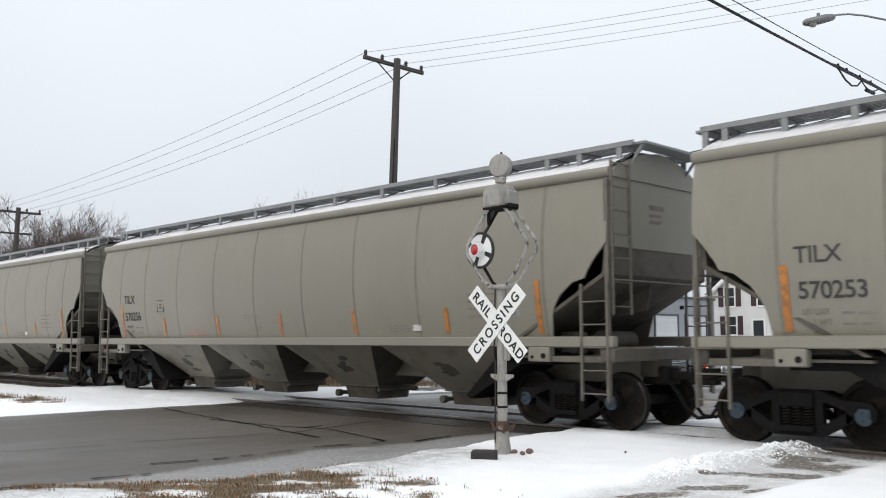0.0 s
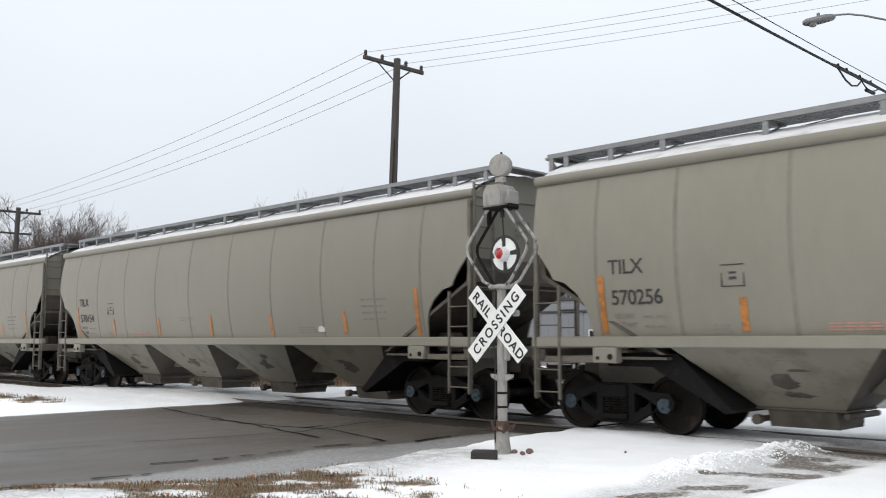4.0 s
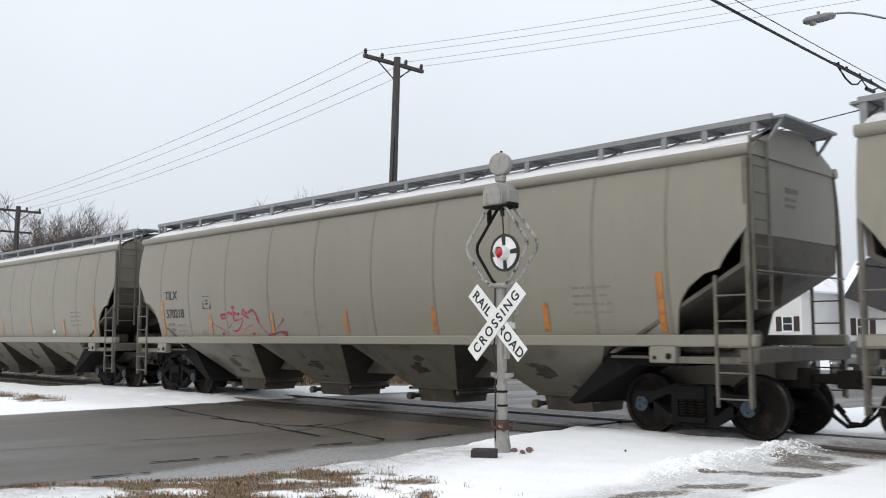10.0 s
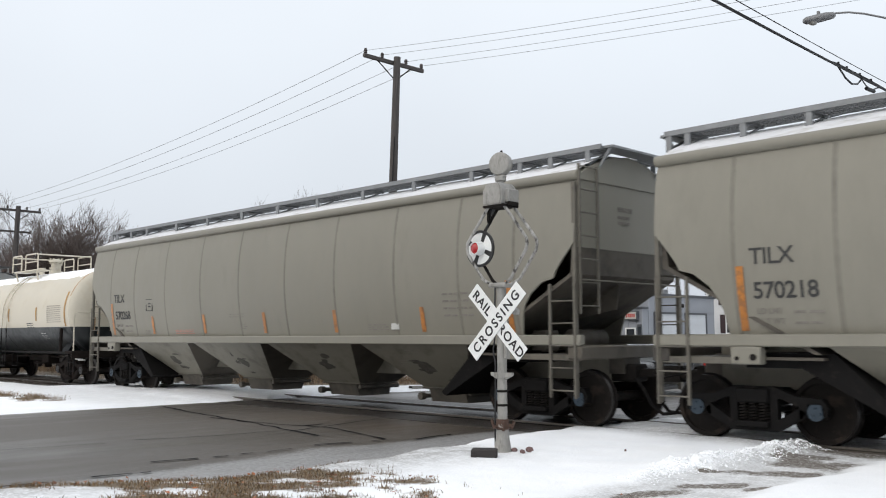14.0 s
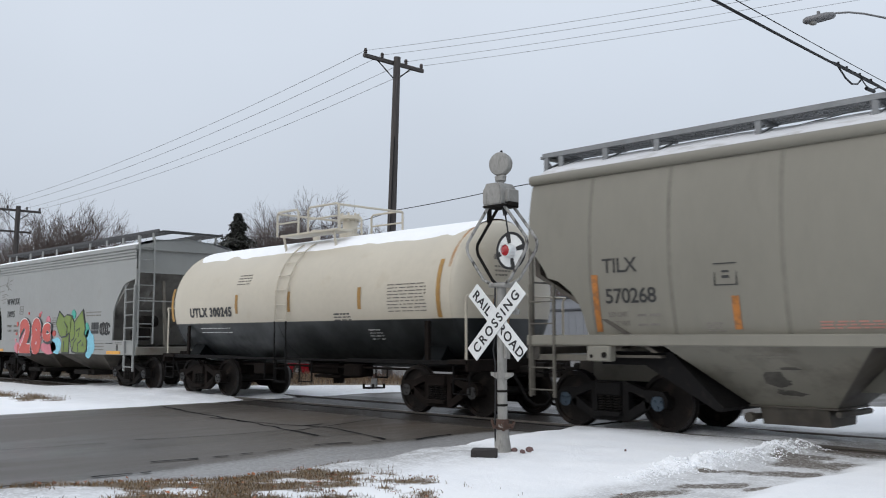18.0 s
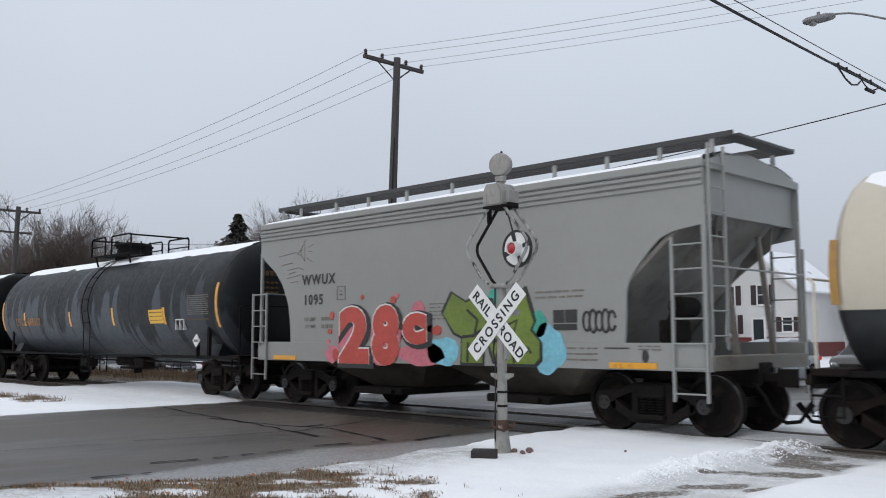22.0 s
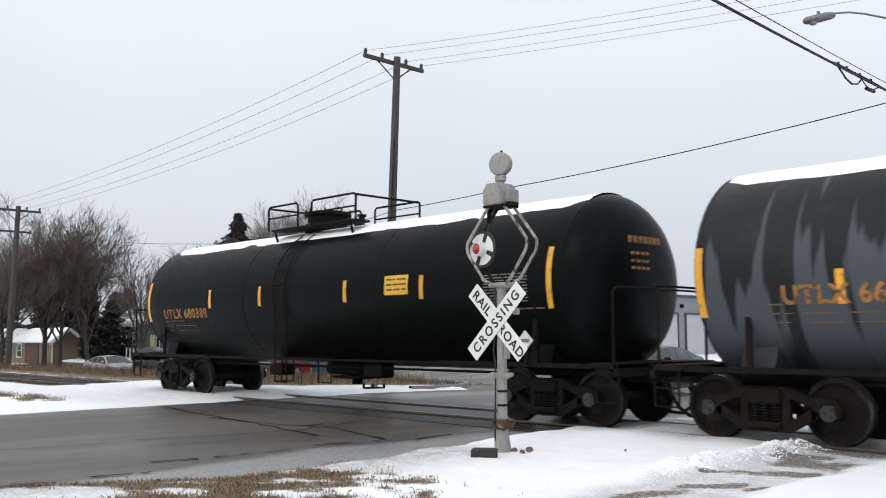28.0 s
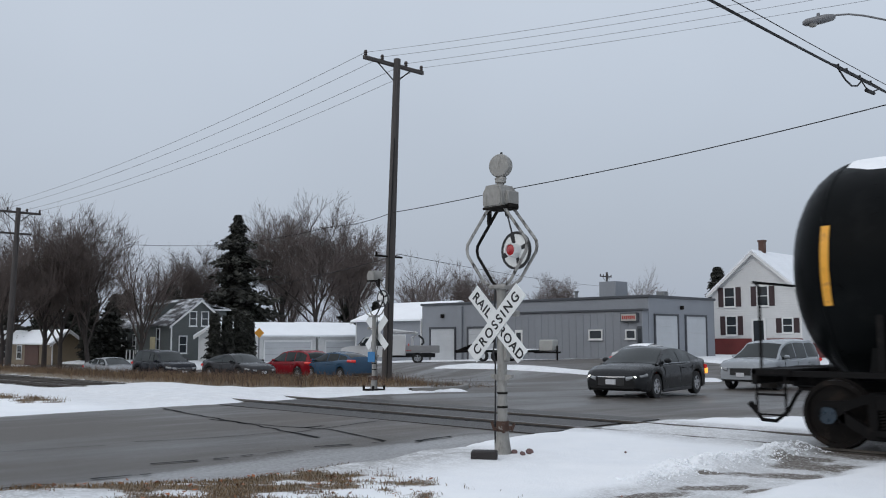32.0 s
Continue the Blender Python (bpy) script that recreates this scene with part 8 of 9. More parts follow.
def blades(name, count, area, tall, label, seed, need=0.45, mat=STRAW):
    r = np.random.RandomState(seed)
    s = Shape()
    x0, x1, y0, y1 = area
    xs, ys = r.uniform(x0, x1, count * 6), r.uniform(y0, y1, count * 6)
    g = grass_mask(xs, ys)
    keep = np.where(g + r.uniform(-0.25, 0.25, len(g)) > need)[0][:count]
    zs = ground_height(xs, ys)
    for i in keep:
        h = tall * r.uniform(0.4, 1.15)
        b = Vector((xs[i], ys[i], zs[i] - 0.02))
        lean = Vector((r.normal(0, 0.35), r.normal(0, 0.35), 0)) * h
        w = Vector((r.normal(), r.normal(), 0)).normalized() * max(0.004, 0.012 * tall)
        m = b + lean * 0.35 + Vector((0, 0, h * 0.6))
        e = b + lean + Vector((0, 0, h * 0.9))
        s.face([b - w, b + w, m + w * 0.7, m - w * 0.7])
        s.face([m - w * 0.7, m + w * 0.7, e])
    ob = new(name, s.mesh(name, mat, 0, fix=False))
    return tagged(ob, label, "grass", kind="stuff")


blades("dead_grass", 16000, (-9.5, -5.7, -11.5, -5.6), 0.07, "short dead brown grass poking through the snow", 1, 0.36)
blades("dead_weeds", 42000, (-75, -19.5, 1.4, 11.5), 0.34, "rank dead brown weeds beside the track", 2, 0.5)
blades("withered_weeds", 9000, (-75, -19.5, 2.2, 11.0), 0.52, "dark brown withered weed stalks among the dead grass", 4, 0.85, DARK_WEED)
blades("dead_weeds", 4000, (-34, -21.2, -6.2, -3.4), 0.12, "dead brown grass along the road's edge", 3, 0.4)

LEAF = paint("fallen_leaves", (0.22, 0.075, 0.025), 0.8, tint=0.4, island=0.5)
lv, rl_ = Shape(), random.Random(31)
for _ in range(420):
    x, y = rl_.uniform(-9.3, -5.0), rl_.uniform(-10.5, -6.0)
    if float(grass_mask(x, y)) < 0.25:
        continue
    z, a, k = float(ground_height(x, y)) + rl_.uniform(0.01, 0.05), rl_.uniform(0, 6.28), rl_.uniform(0.015, 0.035)
    e, f = Vector((math.cos(a), math.sin(a), rl_.uniform(-0.4, 0.4))) * k, Vector((-math.sin(a), math.cos(a), rl_.uniform(-0.4, 0.4))) * k * 0.7
    p = Vector((x, y, z))
    lv.face([p - e, p + f, p + e + Vector((0, 0, 0.3 * k)), p - f])
tagged(new("fallen_leaves", lv.mesh("fallen_leaves", LEAF, 0, fix=False)), "curled rust-brown leaves caught in the dead grass", "leaves", kind="stuff")

# kerbed island at the street's corner
KERB = paint("wet_concrete_kerb", (0.22, 0.21, 0.195), 0.7, grain=(2, 30), bump=0.3)
k = Shape()
pts = [(-20.0 - 0.0, 4.95), (-19.9, 5.6), (-20.0, 6.4), (-20.4, 7.4), (-21.0, 8.3), (-22.0, 9.3), (-23.4, 10.1), (-25.0, 10.5), (-28, 10.65)]
rows = []
for i, (x, y) in enumerate(pts):
    a, b = pts[max(i - 1, 0)], pts[min(i + 1, len(pts) - 1)]
    d = Vector((b[0] - a[0], b[1] - a[1])).normalized()
    nrm = Vector((d.y, -d.x))
    z = float(lie(x, y))
    rows.append([(x + nrm.x * o, y + nrm.y * o, z + h) for o, h in ((0.0, -0.1), (0.0, 0.1), (0.03, 0.13), (0.15, 0.13), (0.17, 0.1), (0.17, -0.1))])
solid("kerb", k.grid(rows), KERB, "low grey concrete kerb round the corner", kind="structure")
dia = thing("warning_sign", pose(-46.7, 17.4, float(lie(-46.7, 17.4)), 0, 0, 70), "yellow diamond warning sign on a thin post", "road sign")
part("post", Shape().box(-0.03, 0.03, -0.03, 0.03, -0.2, 3.05), GALV, dia)
part("diamond", Shape().prism([(0, 2.45), (0.3, 2.75), (0, 3.05), (-0.3, 2.75)], "y", -0.05, -0.035), paint("sign_yellow", (0.7, 0.32, 0.03), 0.4), dia)

# ---- vehicles ----
TYRE = paint("tyre_rubber", (0.018, 0.018, 0.018), 0.8)
ALLOY = paint("alloy_rim", (0.45, 0.45, 0.46), 0.3, metal=0.8)
AUTO_GLASS = paint("car_glass", (0.012, 0.016, 0.0155), 0.05, tint=0.1, spec=0.3)
LAMP_WHITE = paint("headlamp", (0.8, 0.8, 0.75), 0.1, emit=(1.0, 0.93, 0.8, 7.0))
LAMP_OFF = paint("headlamp_unlit", (0.28, 0.29, 0.30), 0.12)
LAMP_RED = paint("tail_lamp", (0.4, 0.02, 0.02), 0.2, emit=(1.0, 0.05, 0.03, 0.25))
LAMP_AMBER = paint("indicator_lamp", (0.7, 0.25, 0.03), 0.2, emit=(1.0, 0.4, 0.05, 1.8))
PLASTIC = paint("black_car_trim", (0.018, 0.018, 0.019), 0.45)
PLATE = paint("plain_plate", (0.55, 0.56, 0.58), 0.5)


def tyre_mesh(r):
    s = Shape().spin([(r * 0.62, -0.1), (r * 0.93, -0.105), (r, -0.08), (r, 0.08), (r * 0.93, 0.105), (r * 0.62, 0.1)], (0, 0, 0), "y", 24)
    return s.mesh("tyre", TYRE)


def rim_mesh(r):
    s = Shape().spin([(r * 0.64, -0.06), (r * 0.64, -0.1), (r * 0.57, -0.1), (r * 0.55, -0.05), (r * 0.56, 0.05)], (0, 0, 0), "y", 24)
    for k in range(5):
        m = Matrix.Rotation(k * 1.2566, 4, "Y")
        s.box(-0.045, 0.045, -0.085, -0.055, 0.0, r * 0.6, 0.008, m)
    s.cyl((0, -0.09, 0), (0, -0.05, 0), 0.06, seg=10)
    return s.mesh("rim", ALLOY)


def curve(pts, u):
    """A smooth line through (station, value) points."""
    xs, ys = [p[0] for p in pts], [p[1] for p in pts]
    k = min(max(int(np.searchsorted(xs, u)) - 1, 0), len(xs) - 2)
    h = xs[k + 1] - xs[k]
    g = np.gradient(ys, xs)
    t = (u - xs[k]) / h
    return float((2 * t**3 - 3 * t**2 + 1) * ys[k] + (t**3 - 2 * t**2 + t) * h * g[k] + (3 * t**2 - 2 * t**3) * ys[k + 1] + (t**3 - t**2) * h * g[k + 1])


FORMS = {
    "sedan": dict(L=4.85, W=1.86, wr=0.335, g=0.2, hood=[(-0.5, 0.78), (-0.47, 0.98), (-0.38, 1.03), (-0.1, 0.97), (0.2, 0.95), (0.3, 0.92), (0.42, 0.82), (0.48, 0.7), (0.5, 0.58)],
                  roof=[(-0.42, 1.0), (-0.31, 1.20), (-0.18, 1.36), (-0.04, 1.41), (0.08, 1.37), (0.17, 1.19), (0.28, 0.93)], belt=0.93, glass=(-0.3, 0.2), pillars=(-0.035, -0.21), hw=0.70),
    "suv": dict(L=4.85, W=1.94, wr=0.375, g=0.27, hood=[(-0.5, 0.85), (-0.485, 1.08), (-0.4, 1.14), (0.0, 1.1), (0.22, 1.1), (0.32, 1.08), (0.43, 1.0), (0.48, 0.88), (0.5, 0.66)],
                roof=[(-0.485, 1.12), (-0.46, 1.45), (-0.40, 1.68), (-0.2, 1.76), (0.02, 1.74), (0.1, 1.66), (0.18, 1.42), (0.285, 1.1)], belt=1.06, glass=(-0.45, 0.21), pillars=(-0.02, -0.21), hw=0.74),
    "crossover": dict(L=4.7, W=1.86, wr=0.36, g=0.24, hood=[(-0.5, 0.8), (-0.485, 1.03), (-0.4, 1.08), (0.0, 1.04), (0.22, 1.03), (0.33, 0.98), (0.43, 0.88), (0.48, 0.76), (0.5, 0.6)],
                      roof=[(-0.48, 1.08), (-0.45, 1.36), (-0.38, 1.58), (-0.18, 1.67), (0.0, 1.65), (0.1, 1.55), (0.19, 1.33), (0.31, 1.0)], belt=1.0, glass=(-0.42, 0.23), pillars=(-0.02, -0.21), hw=0.72),
    "hatch": dict(L=4.45, W=1.75, wr=0.32, g=0.2, hood=[(-0.5, 0.8), (-0.49, 1.0), (-0.42, 1.06), (0.0, 0.98), (0.2, 0.96), (0.32, 0.9), (0.42, 0.8), (0.48, 0.66), (0.5, 0.52)],
                  roof=[(-0.485, 1.08), (-0.40, 1.28), (-0.25, 1.44), (-0.05, 1.5), (0.05, 1.46), (0.15, 1.3), (0.35, 0.92)], belt=0.94, glass=(-0.38, 0.26), pillars=(-0.02, -0.23), hw=0.69)}
CHROME = paint("bright_chrome", (0.55, 0.56, 0.57), 0.18, metal=0.9, tint=0.05)


def vehicle(kind, colour, m, label, lit=False, snow=False, name="car", face="bar"):
    """A road vehicle facing +x at its base."""
    c = thing(name, m, label, "car", "vehicles on the streets")
    body = paint(name + "_paint", colour, 0.22, spec=0.27, tint=0.04, grain=(0.5, 3))
    F = FORMS[kind]
    L, W, wr, g, belt = F["L"], F["W"], F["wr"], F["g"], F["belt"]
    axles = (0.3 * L, -0.285 * L)

    def half(u):
        """Half-width in plan, rounded at nose and tail."""
        e = max(abs(u) - 0.36, 0) / 0.14
        return W / 2 * (1 - 0.24 * e**2.2)

    # lower body: rounded shoulders, tucked sills, arches cut over the wheels
    us = sorted(set([round(float(v), 4) for v in np.linspace(-0.5, 0.5, 61)]))
    rows = []
    for u in us:
        z, hw = curve(F["hood"], u), half(u)
        lo = g + 0.1 * max(abs(u) - 0.44, 0) / 0.06
        for a in axles:
            d = abs(u * L - a) / (wr * 1.17)
            if d < 1:
                lo = max(lo, wr + wr * 1.17 * math.sqrt(1 - d * d))
        lo = min(lo, z - 0.12)
        sec = [(hw * 0.93, lo), (hw * 0.985, lo + 0.05 * (z - lo) / 0.6), (hw, lo + (z - lo) * 0.45), (hw * 0.99, lo + (z - lo) * 0.7), (hw * 0.965, z - 0.08), (hw * 0.91, z - 0.03), (hw * 0.7, z + 0.012), (hw * 0.3, z + 0.03)]
        rows.append([(u * L, -a, b) for a, b in sec] + [(u * L, a, b) for a, b in reversed(sec)])
    s = Shape().grid(rows)
    s.face(rows[0]).face(rows[-1])
    part("body", s, body, c, smooth=35)
    part("underbody", Shape().box(-0.46 * L, 0.46 * L, -W / 2 * 0.8, W / 2 * 0.8, g + 0.02, 0.62, 0.05), PLASTIC, c)
    # greenhouse
    r0, r1 = F["roof"][0][0], F["roof"][-1][0]

    def house(u, f, lift=0.0):
        """Point on the cabin: f from 0 (belt) to 1 (roof edge) on the side, to 2 at the middle of the roof."""
        z = curve(F["roof"], u)
        hb, ht = min(half(u) * 0.93, W / 2 * 0.93), W / 2 * F["hw"]
        top = z - 0.06
        ht = hb + (ht - hb) * min(max((top - belt) / 0.38, 0), 1)
        if f <= 1:
            return (u * L, hb + (ht - hb) * f**1.3 + lift, belt - 0.02 + (max(top, belt) - belt + 0.02) * f)
        q = f - 1
        return (u * L, ht * (1 - q) + (lift if q < 0.2 else 0), max(top, belt) + (z - max(top, belt)) * math.sin(q * 1.5708) + lift)

    fs = [0, 0.2, 0.4, 0.6, 0.8, 0.93, 1.0, 1.08, 1.2, 1.5, 2.0]
    rows = []
    for u in np.linspace(r0, r1, 41):
        side = [house(float(u), f) for f in fs]
        rows.append([(x, -y, z) for x, y, z in side] + [(x, y, z) for x, y, z in reversed(side[:-1])])
    part("cabin", Shape().grid(rows), body, c, smooth=35)

    def pane(nm, ua, ub, fa, fb, sd):
        grid = [[(lambda p: (p[0], sd * p[1], p[2]))(house(float(u), float(f), 0.008)) for f in np.linspace(fa, fb, 7)] for u in np.linspace(ua, ub, 12)]
        part(nm, Shape().grid(grid), AUTO_GLASS, c, smooth=60)

    def screen(nm, ua, ub):
        grid = []
        for u in np.linspace(ua, ub, 10):
            a = [house(float(u), float(f), 0.008) for f in np.linspace(1.1, 2.0, 6)]
            grid.append([(x, -y, z + 0.004) for x, y, z in a] + [(x, y, z + 0.004) for x, y, z in reversed(a[:-1])])
        part(nm, Shape().grid(grid), AUTO_GLASS, c, smooth=60)

    screen("windscreen", F["roof"][-3][0] + 0.01, r1 - 0.012)
    screen("rear_screen", r0 + 0.012, F["roof"][2][0] - 0.02)
    gl0, gl1 = F["glass"]
    pa, pb = F["pillars"]
    for sd in (-1, 1):
        pane("side_window", pa + 0.008, gl1, 0.12, 0.9, sd)
        pane("side_window", pb + 0.006, pa - 0.008, 0.12, 0.9, sd)
        pane("quarter_window", gl0, pb - 0.01, 0.14, 0.88, sd)
        x0, y0, z0 = house(gl1 - 0.03, 0.1)
        part("mirror", Shape().box(x0 - 0.08, x0 + 0.08, sd * (y0 + 0.1) - 0.1, sd * (y0 + 0.1) + 0.1, belt + 0.03, belt + 0.16, 0.045), body, c)
        dl = Shape()
        for u in (pa, 0.19, -0.215):
            dl.box(u * L - 0.006, u * L + 0.006, sd * W / 2 - 0.012, sd * W / 2 + 0.002, g + 0.22, belt - 0.08)
        part("door_gap", dl, PLASTIC, c)
        for u in (pa - 0.05, pb - 0.0):
            part("door_handle", Shape().box(u * L - 0.1, u * L + 0.1, sd * W / 2 - 0.01, sd * W / 2 + 0.02, belt - 0.14, belt - 0.11, 0.008), body, c)
        part("sill_strip", Shape().box(-0.2 * L, 0.215 * L, sd * W / 2 * 0.95 - 0.03, sd * W / 2 * 0.95 + 0.03, g - 0.04, g + 0.07, 0.02), PLASTIC, c)
        part("window_trim", Shape().tube([(lambda p: (p[0], sd * p[1], p[2]))(house(float(u), 0.1, 0.01)) for u in np.linspace(gl0, gl1, 8)], 0.009, 5), CHROME if face == "bar" else PLASTIC, c)
    key = ("tyre", wr)
    if key not in CACHE:
        CACHE[key] = (tyre_mesh(wr), rim_mesh(wr))
    for x in axles:
        for sd in (-1, 1):
            wn_ = new("wheel", CACHE[key][0])
            wn_.parent = c
            wn_.matrix_basis = pose(x, sd * (W / 2 - 0.125), wr, 0, 0, 0 if sd < 0 else 180)
            part("rim", CACHE[key][1], ALLOY, wn_)
    # nose and tail
    f = L / 2
    hz = curve(F["hood"], 0.485)
    grille_z = (hz - 0.34, hz - 0.06)
    part("grille", Shape().box(f - 0.2, f + 0.012, -0.42, 0.42, grille_z[0], grille_z[1], 0.04), PLASTIC, c)
    if face == "bar":
        part("grille_bar", Shape().tube([(f - 0.2, -0.78, grille_z[1]), (f - 0.02, -0.4, grille_z[1] - 0.01), (f + 0.015, 0, grille_z[1] - 0.015), (f - 0.02, 0.4, grille_z[1] - 0.01), (f - 0.2, 0.78, grille_z[1])], 0.022, 6), CHROME, c)
    else:
        n = 3 if face == "chrome" else 2
        for k in range(n):
            z = grille_z[0] + 0.05 + (grille_z[1] - grille_z[0] - 0.08) * k / max(n - 1, 1)
            part("grille_bar", Shape().box(f - 0.1, f + 0.025, -0.4, 0.4, z - 0.025 if face == "chrome" else z - 0.008, z + 0.025 if face == "chrome" else z + 0.008, 0.008), CHROME if face == "chrome" else PLASTIC, c)
    part("lower_grille", Shape().box(f - 0.2, f - 0.005, -0.62, 0.62, g + 0.07, g + 0.17, 0.03), PLASTIC, c)
    part("plate", Shape().box(f + 0.013, f + 0.03, -0.15, 0.15, g + 0.2, g + 0.34, 0.004), PLATE, c, "plain pale plate")
    part("rear_bumper", Shape().box(-f - 0.02, -f + 0.3, -W / 2 * 0.8, W / 2 * 0.8, g + 0.02, g + 0.2, 0.06), PLASTIC, c)
    for sd in (-1, 1):
        lamp_pts = [(f - 0.42, sd * W / 2 * 0.93, hz - 0.02), (f - 0.2, sd * W / 2 * 0.83, hz - 0.06), (f - 0.045, sd * W / 2 * 0.62, hz - 0.1), (f - 0.01, sd * W / 2 * 0.48, hz - 0.12)]
        hl = Shape().tube(lamp_pts, 0.055 if kind == "sedan" else 0.075, 8)
        part("headlight", hl, LAMP_OFF, c)
        if lit:
            part("headlamp_glow", Shape().spin([(0.0, 0.05), (0.05, 0.04), (0.06, 0.0), (0.0, 0.0)], (0, 0, 0), "x", 12), LAMP_WHITE, c, at=pose(f - 0.1, sd * W / 2 * 0.72, hz - 0.085))
        part("fog_lamp", Shape().box(f - 0.2, f - 0.06, sd * W / 2 * 0.7 - 0.1, sd * W / 2 * 0.7 + 0.1, g + 0.12, g + 0.2, 0.03), PLASTIC, c)
        tz = curve(F["hood"], -0.48)
        part("tail_light", Shape().tube([(-f + 0.34, sd * W / 2 * 0.955, tz - 0.12), (-f + 0.1, sd * W / 2 * 0.84, tz - 0.13), (-f - 0.0, sd * W / 2 * 0.62, tz - 0.14)], 0.07, 8), LAMP_RED, c)
    if lit and kind == "sedan":
        part("indicator", Shape().box(-f + 0.12, -f + 0.34, W / 2 * 0.86, W / 2 * 0.97, tz - 0.34, tz - 0.16, 0.03), LAMP_AMBER, c)
    if snow:
        grid = [[(lambda p: (p[0], y_ * p[1], p[2] + 0.03 * (0 < i < 11)))(house(float(u), float(q))) for q, y_ in [(1.3, 1), (1.6, 1), (2.0, 1), (1.6, -1), (1.3, -1)]] for i, u in enumerate(np.linspace(-0.22, 0.02, 12))]
        part("roof_snow", Shape().grid(grid), SNOW, c)
    return c


def on_street(x, y, turn):
    return pose(x, y, float(lie(x, y)) + 0.01, 0, 0, turn)


vehicle("sedan", (0.012, 0.0125, 0.0135), on_street(-15.0, 9.9, -82), "dark grey sedan waiting with lit headlamps on the wet road", lit=True)
vehicle("suv", (0.30, 0.32, 0.34), on_street(-15.7, 19.2, -90), "silver sport utility car waiting behind the sedan", lit=True, face="dark")
vehicle("suv", (0.10, 0.10, 0.10), on_street(-14.6, 26.0, -90), "dark off-road car waiting in the queue", lit=True, face="dark")
vehicle("sedan", (0.30, 0.31, 0.32), on_street(-57.0, 13.1, 0), "silver sedan waiting on the side street", face="dark")
vehicle("suv", (0.010, 0.011, 0.016), on_street(-49.9, 13.0, 0), "dark blue sport utility car with chrome grille", face="chrome")
vehicle("sedan", (0.024, 0.024, 0.026), on_street(-42.1, 13.1, 0), "charcoal sedan with unlit lamps on the side street", face="dark")
vehicle("crossover", (0.20, 0.008, 0.014), on_street(-44.0, 18.2, 180), "bright red crossover car on the side street", face="dark")
vehicle("hatch", (0.035, 0.075, 0.13), on_street(-40.3, 18.3, 180), "steel blue hatchback on the side street", face="dark")
vehicle("sedan", (0.50, 0.50, 0.50), on_street(-24.4, 24.4, 100), "pale parked car with snow on its roof beside the workshop", snow=True, face="dark")


def work_truck():
    x, y = -48.1, 28.5
    t = thing("bucket_truck", pose(x, y, float(lie(x, y)), 0, 0, 228) @ Matrix.Diagonal((0.88, 0.88, 0.88, 1)), "white utility truck with folded boom, red light bar", "truck", "vehicles on the streets")
    white = paint("truck_white", (0.60, 0.60, 0.595), 0.4, tint=0.06)
    grey = paint("truck_grey", (0.26, 0.26, 0.265), 0.5)
    part("hood", Shape().prism([(1.9, 0.5), (3.3, 0.5), (3.38, 0.7), (3.36, 1.05), (3.2, 1.25), (2.6, 1.36), (1.9, 1.42)], "y", -0.93, 0.93), white, t)
    part("cab", Shape().prism([(0.0, 0.5), (2.0, 0.5), (2.0, 1.4), (1.5, 1.98), (1.35, 2.08), (0.1, 2.12), (0.0, 2.0)], "y", -0.93, 0.93), white, t)
    part("windscreen", Shape().prism([(2.0, 1.42), (1.5, 2.0), (1.53, 2.03), (2.04, 1.44)], "y", -0.82, 0.82), AUTO_GLASS, t)
    for q in (-0.935, 0.935):
        part("side_glass", Shape().prism([(0.75, 1.38), (1.85, 1.38), (1.42, 1.95), (0.75, 2.0)], "y", q - 0.01, q + 0.01), AUTO_GLASS, t)
        part("side_glass", Shape().prism([(0.15, 1.38), (0.65, 1.38), (0.65, 2.0), (0.15, 2.0)], "y", q - 0.01, q + 0.01), AUTO_GLASS, t)
        part("fender", Shape().spin([(0.0, -0.02), (0.5, -0.02), (0.5, 0.02), (0.0, 0.02)], (2.5, q, 0.42), "y", 20), PLASTIC, t)
        part("headlight", Shape().box(3.25, 3.4, q * 0.78 - 0.14, q * 0.78 + 0.14, 0.85, 1.05, 0.03), LAMP_OFF, t)
        part("door_mirror", Shape().box(1.7, 1.85, q * 1.2 - 0.1, q * 1.2 + 0.1, 1.4, 1.7, 0.03), PLASTIC, t)
    part("bumper", Shape().box(3.2, 3.5, -0.95, 0.95, 0.42, 0.66, 0.05), CHROME, t)
    part("grille", Shape().box(3.3, 3.42, -0.5, 0.5, 0.75, 1.08, 0.03), PLASTIC, t)
    part("light_bar", Shape().box(0.5, 1.0, -0.85, 0.85, 2.13, 2.28, 0.05), paint("red_light_bar", (0.4, 0.03, 0.02), 0.3), t)
    part("ladder_rack", Shape().tube([(0.0, 0.6, 2.3), (-2.4, 0.6, 2.45)], 0.05, 6).tube([(0.0, 0.4, 2.3), (-2.4, 0.4, 2.45)], 0.05, 6), grey, t)
    part("tool_box", Shape().box(-1.7, -0.1, -1.0, 1.0, 0.62, 2.25, 0.05), white, t)
    part("flat_bed", Shape().box(-4.3, -1.75, -1.08, 1.08, 0.85, 1.0, 0.02), grey, t)
    for q in (-1.07, 1.07):
        part("bed_side", Shape().box(-4.3, -1.75, q - 0.03, q + 0.03, 0.98, 1.4, 0.015), grey, t)
    part("chassis", Shape().box(-4.0, 3.0, -0.45, 0.45, 0.48, 0.8, 0.03), PLASTIC, t)
    part("boom", Shape().tube([(-2.2, 0, 1.0), (-2.2, 0, 2.0), (-2.6, 0.05, 2.35), (-0.4, 0.2, 2.6)], 0.12, 8), white, t)
    part("crane_hook", Shape().tube([(-2.7, 0, 2.2), (-3.05, 0, 1.9), (-3.1, 0, 1.6), (-2.9, 0, 1.45)], 0.08, 8), PLASTIC, t)
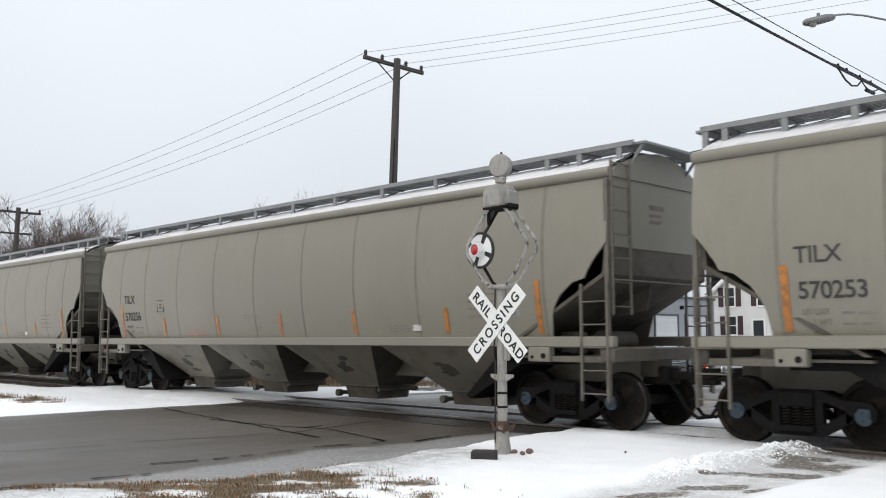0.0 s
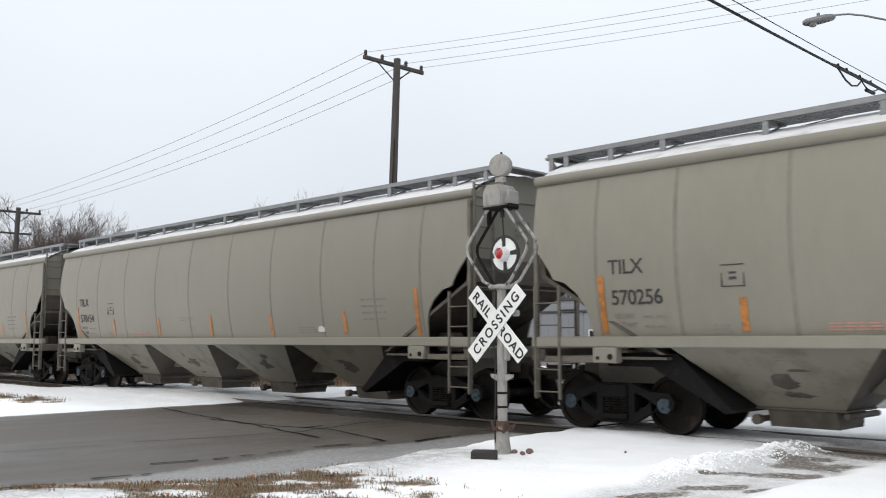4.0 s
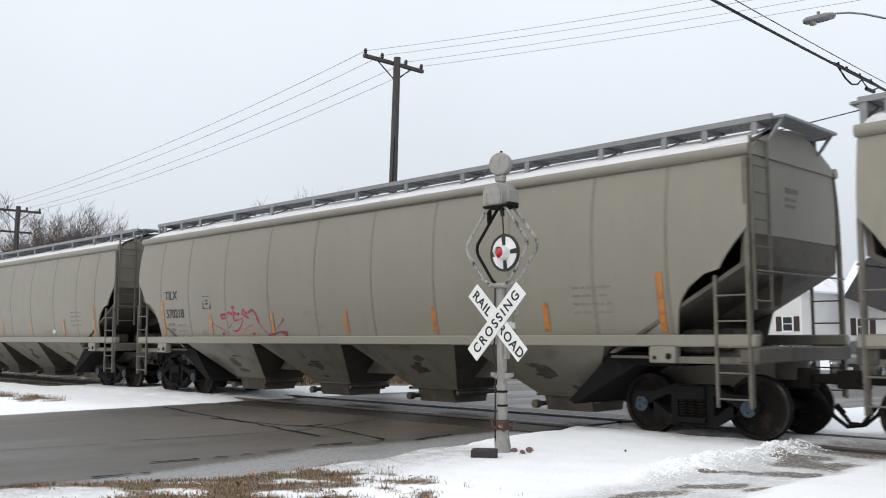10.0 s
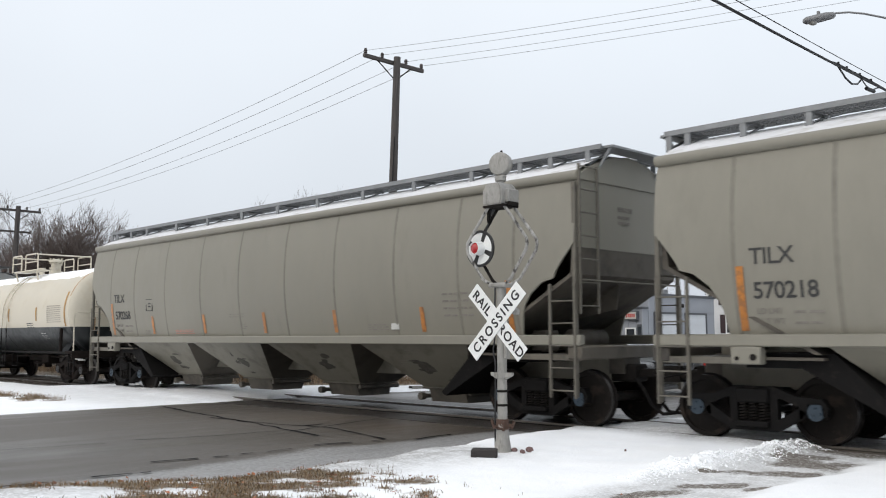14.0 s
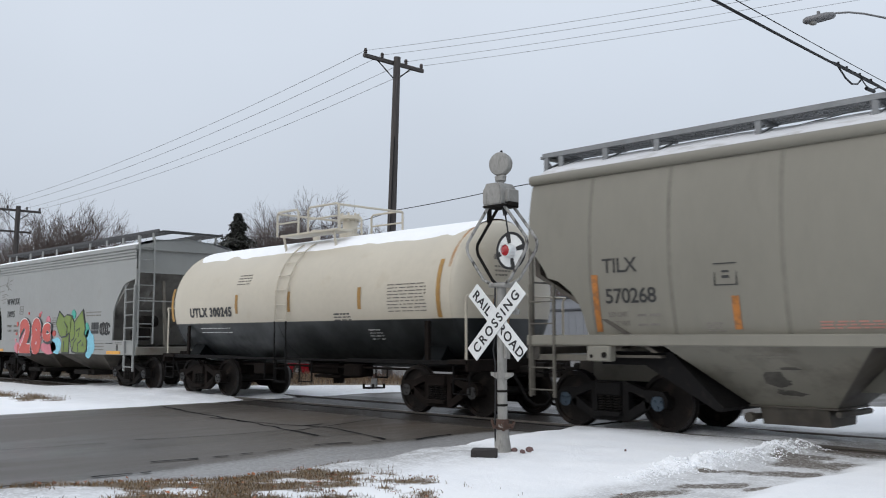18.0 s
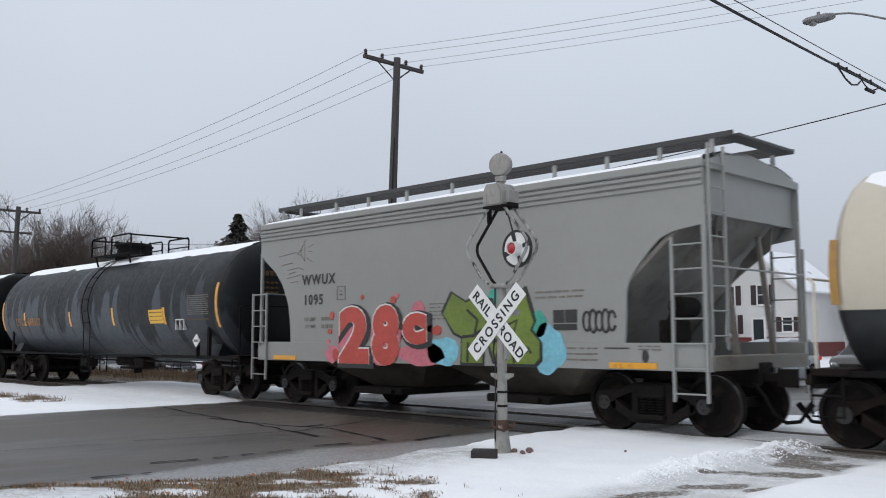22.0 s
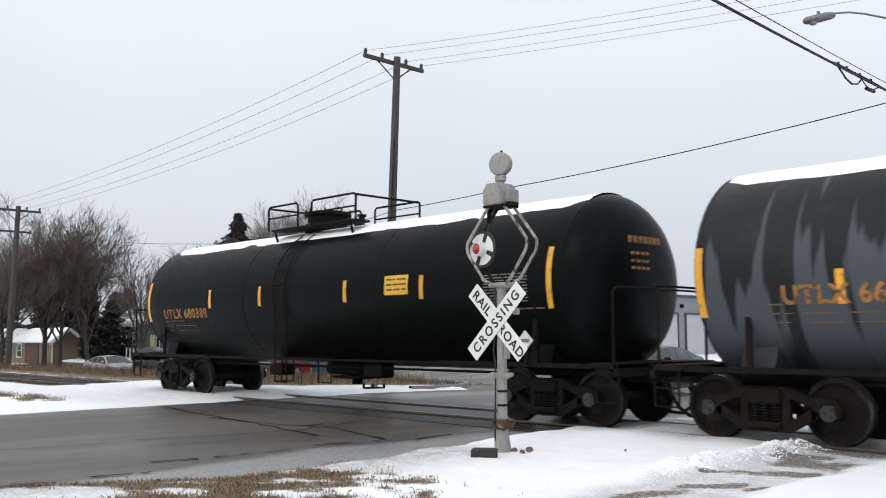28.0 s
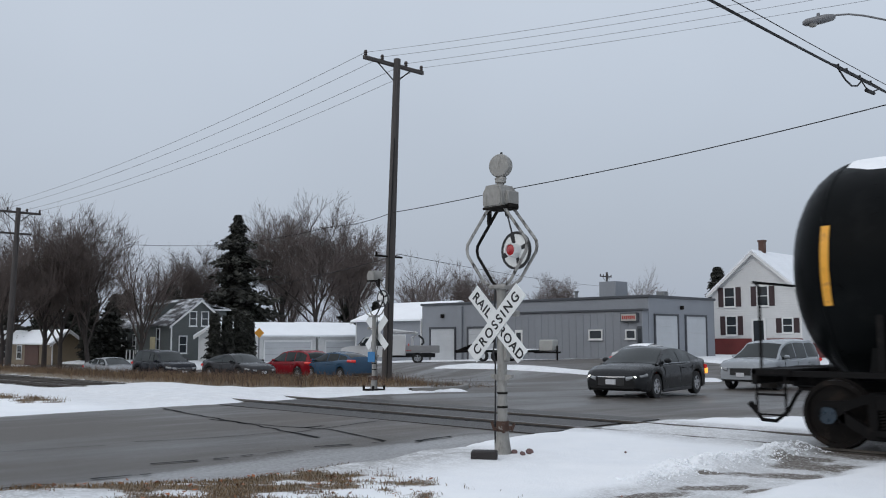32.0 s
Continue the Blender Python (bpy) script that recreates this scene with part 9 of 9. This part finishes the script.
    part("cone", Shape().cyl((-1.9, 0.95, 1.0), (-1.9, 0.95, 1.55), 0.16, 0.03, 10).box(-2.1, -1.7, 0.75, 1.15, 1.0, 1.04), RED_SIGN, t)
    key = ("tyre", 0.42)
    CACHE[key] = (tyre_mesh(0.42), rim_mesh(0.42))
    for wx in (2.5, -2.6):
        for sd in (-1, 1):
            w = new("wheel", CACHE[key][0])
            w.parent = t
            w.matrix_basis = pose(wx, sd * 0.88, 0.42, 0, 0, 0 if sd < 0 else 180)
            part("rim", CACHE[key][1], ALLOY, w)
    return t


work_truck()
tr = thing("equipment_trailer", pose(-37.5, 28.6, float(lie(-37.5, 28.6)), 0, 0, 14), "black flat equipment trailer with snow on its deck", "trailer")
part("deck", Shape().box(-2.6, 2.6, -1.0, 1.0, 0.55, 0.68, 0.02), STEEL_BLACK, tr)
part("ramp", Shape().prism([(-2.7, 0.6), (-0.9, 1.25), (-0.9, 1.15), (-2.6, 0.5)], "y", -0.9, 0.9), STEEL_BLACK, tr)
part("deck_snow", Shape().box(-0.8, 2.55, -0.95, 0.95, 0.68, 0.74, 0.03), SNOW, tr)
part("tongue", Shape().prism([(2.6, -0.7), (4.0, -0.06), (4.0, 0.06), (2.6, 0.7)], "z", 0.5, 0.6).cyl((3.8, 0, 0.0), (3.8, 0, 0.95), 0.05), STEEL_BLACK, tr)
part("compressor", Shape().box(2.8, 3.7, -0.4, 0.4, 0.62, 1.3, 0.06), paint("pale_machine", (0.4, 0.4, 0.38), 0.5), tr)
for x in (-0.6, 0.3):
    for y in (-1.05, 1.05):
        part("wheel", CACHE["tyre", 0.335][0], TYRE, tr, at=pose(x, y, 0.33))


# ---- what moves ----
def motions():
    # the short hopper's couplings stretch a little as the train gathers speed
    play = lambda t: float(np.interp(t, (16, 18, 20, 21, 22, 23, 24), (-0.34, -0.34, -0.31, -0.26, -0.2, -0.08, 0.0)))
    for car, x0 in CARS:
        walk(car, [(t, pose(x0 + ridden(t) + (play(t) if car is grey else 0.0), 0, 0)) for t in range(33)])
    times = [0.15 * k for k in range(213)] + [32.0]
    turn = [(t, math.degrees(ridden(t) / 0.457)) for t in times]
    for w in {w.name: w for w in WHEELSETS}.values():
        x = w.location.x
        walk(w, [(t, pose(x, 0, 0.457) @ Matrix.Rotation(radians(a), 4, "Y")) for t, a in turn])
    # the signals' discs swing once in 1.74 s
    for k, p in enumerate(PENDULUMS):
        rows = []
        for i in range(321):
            t = 0.1 * i
            side = (-36.76 * math.cos(3.611 * t) - 5.27 * math.sin(3.611 * t)) / 36.9 if k == 0 else -math.sin(3.55 * t + 1.0)
            rows.append((t, pose(0, 0, P_TOP, 0, -24.5 * side, 0)))
        walk(p, rows)


motions()
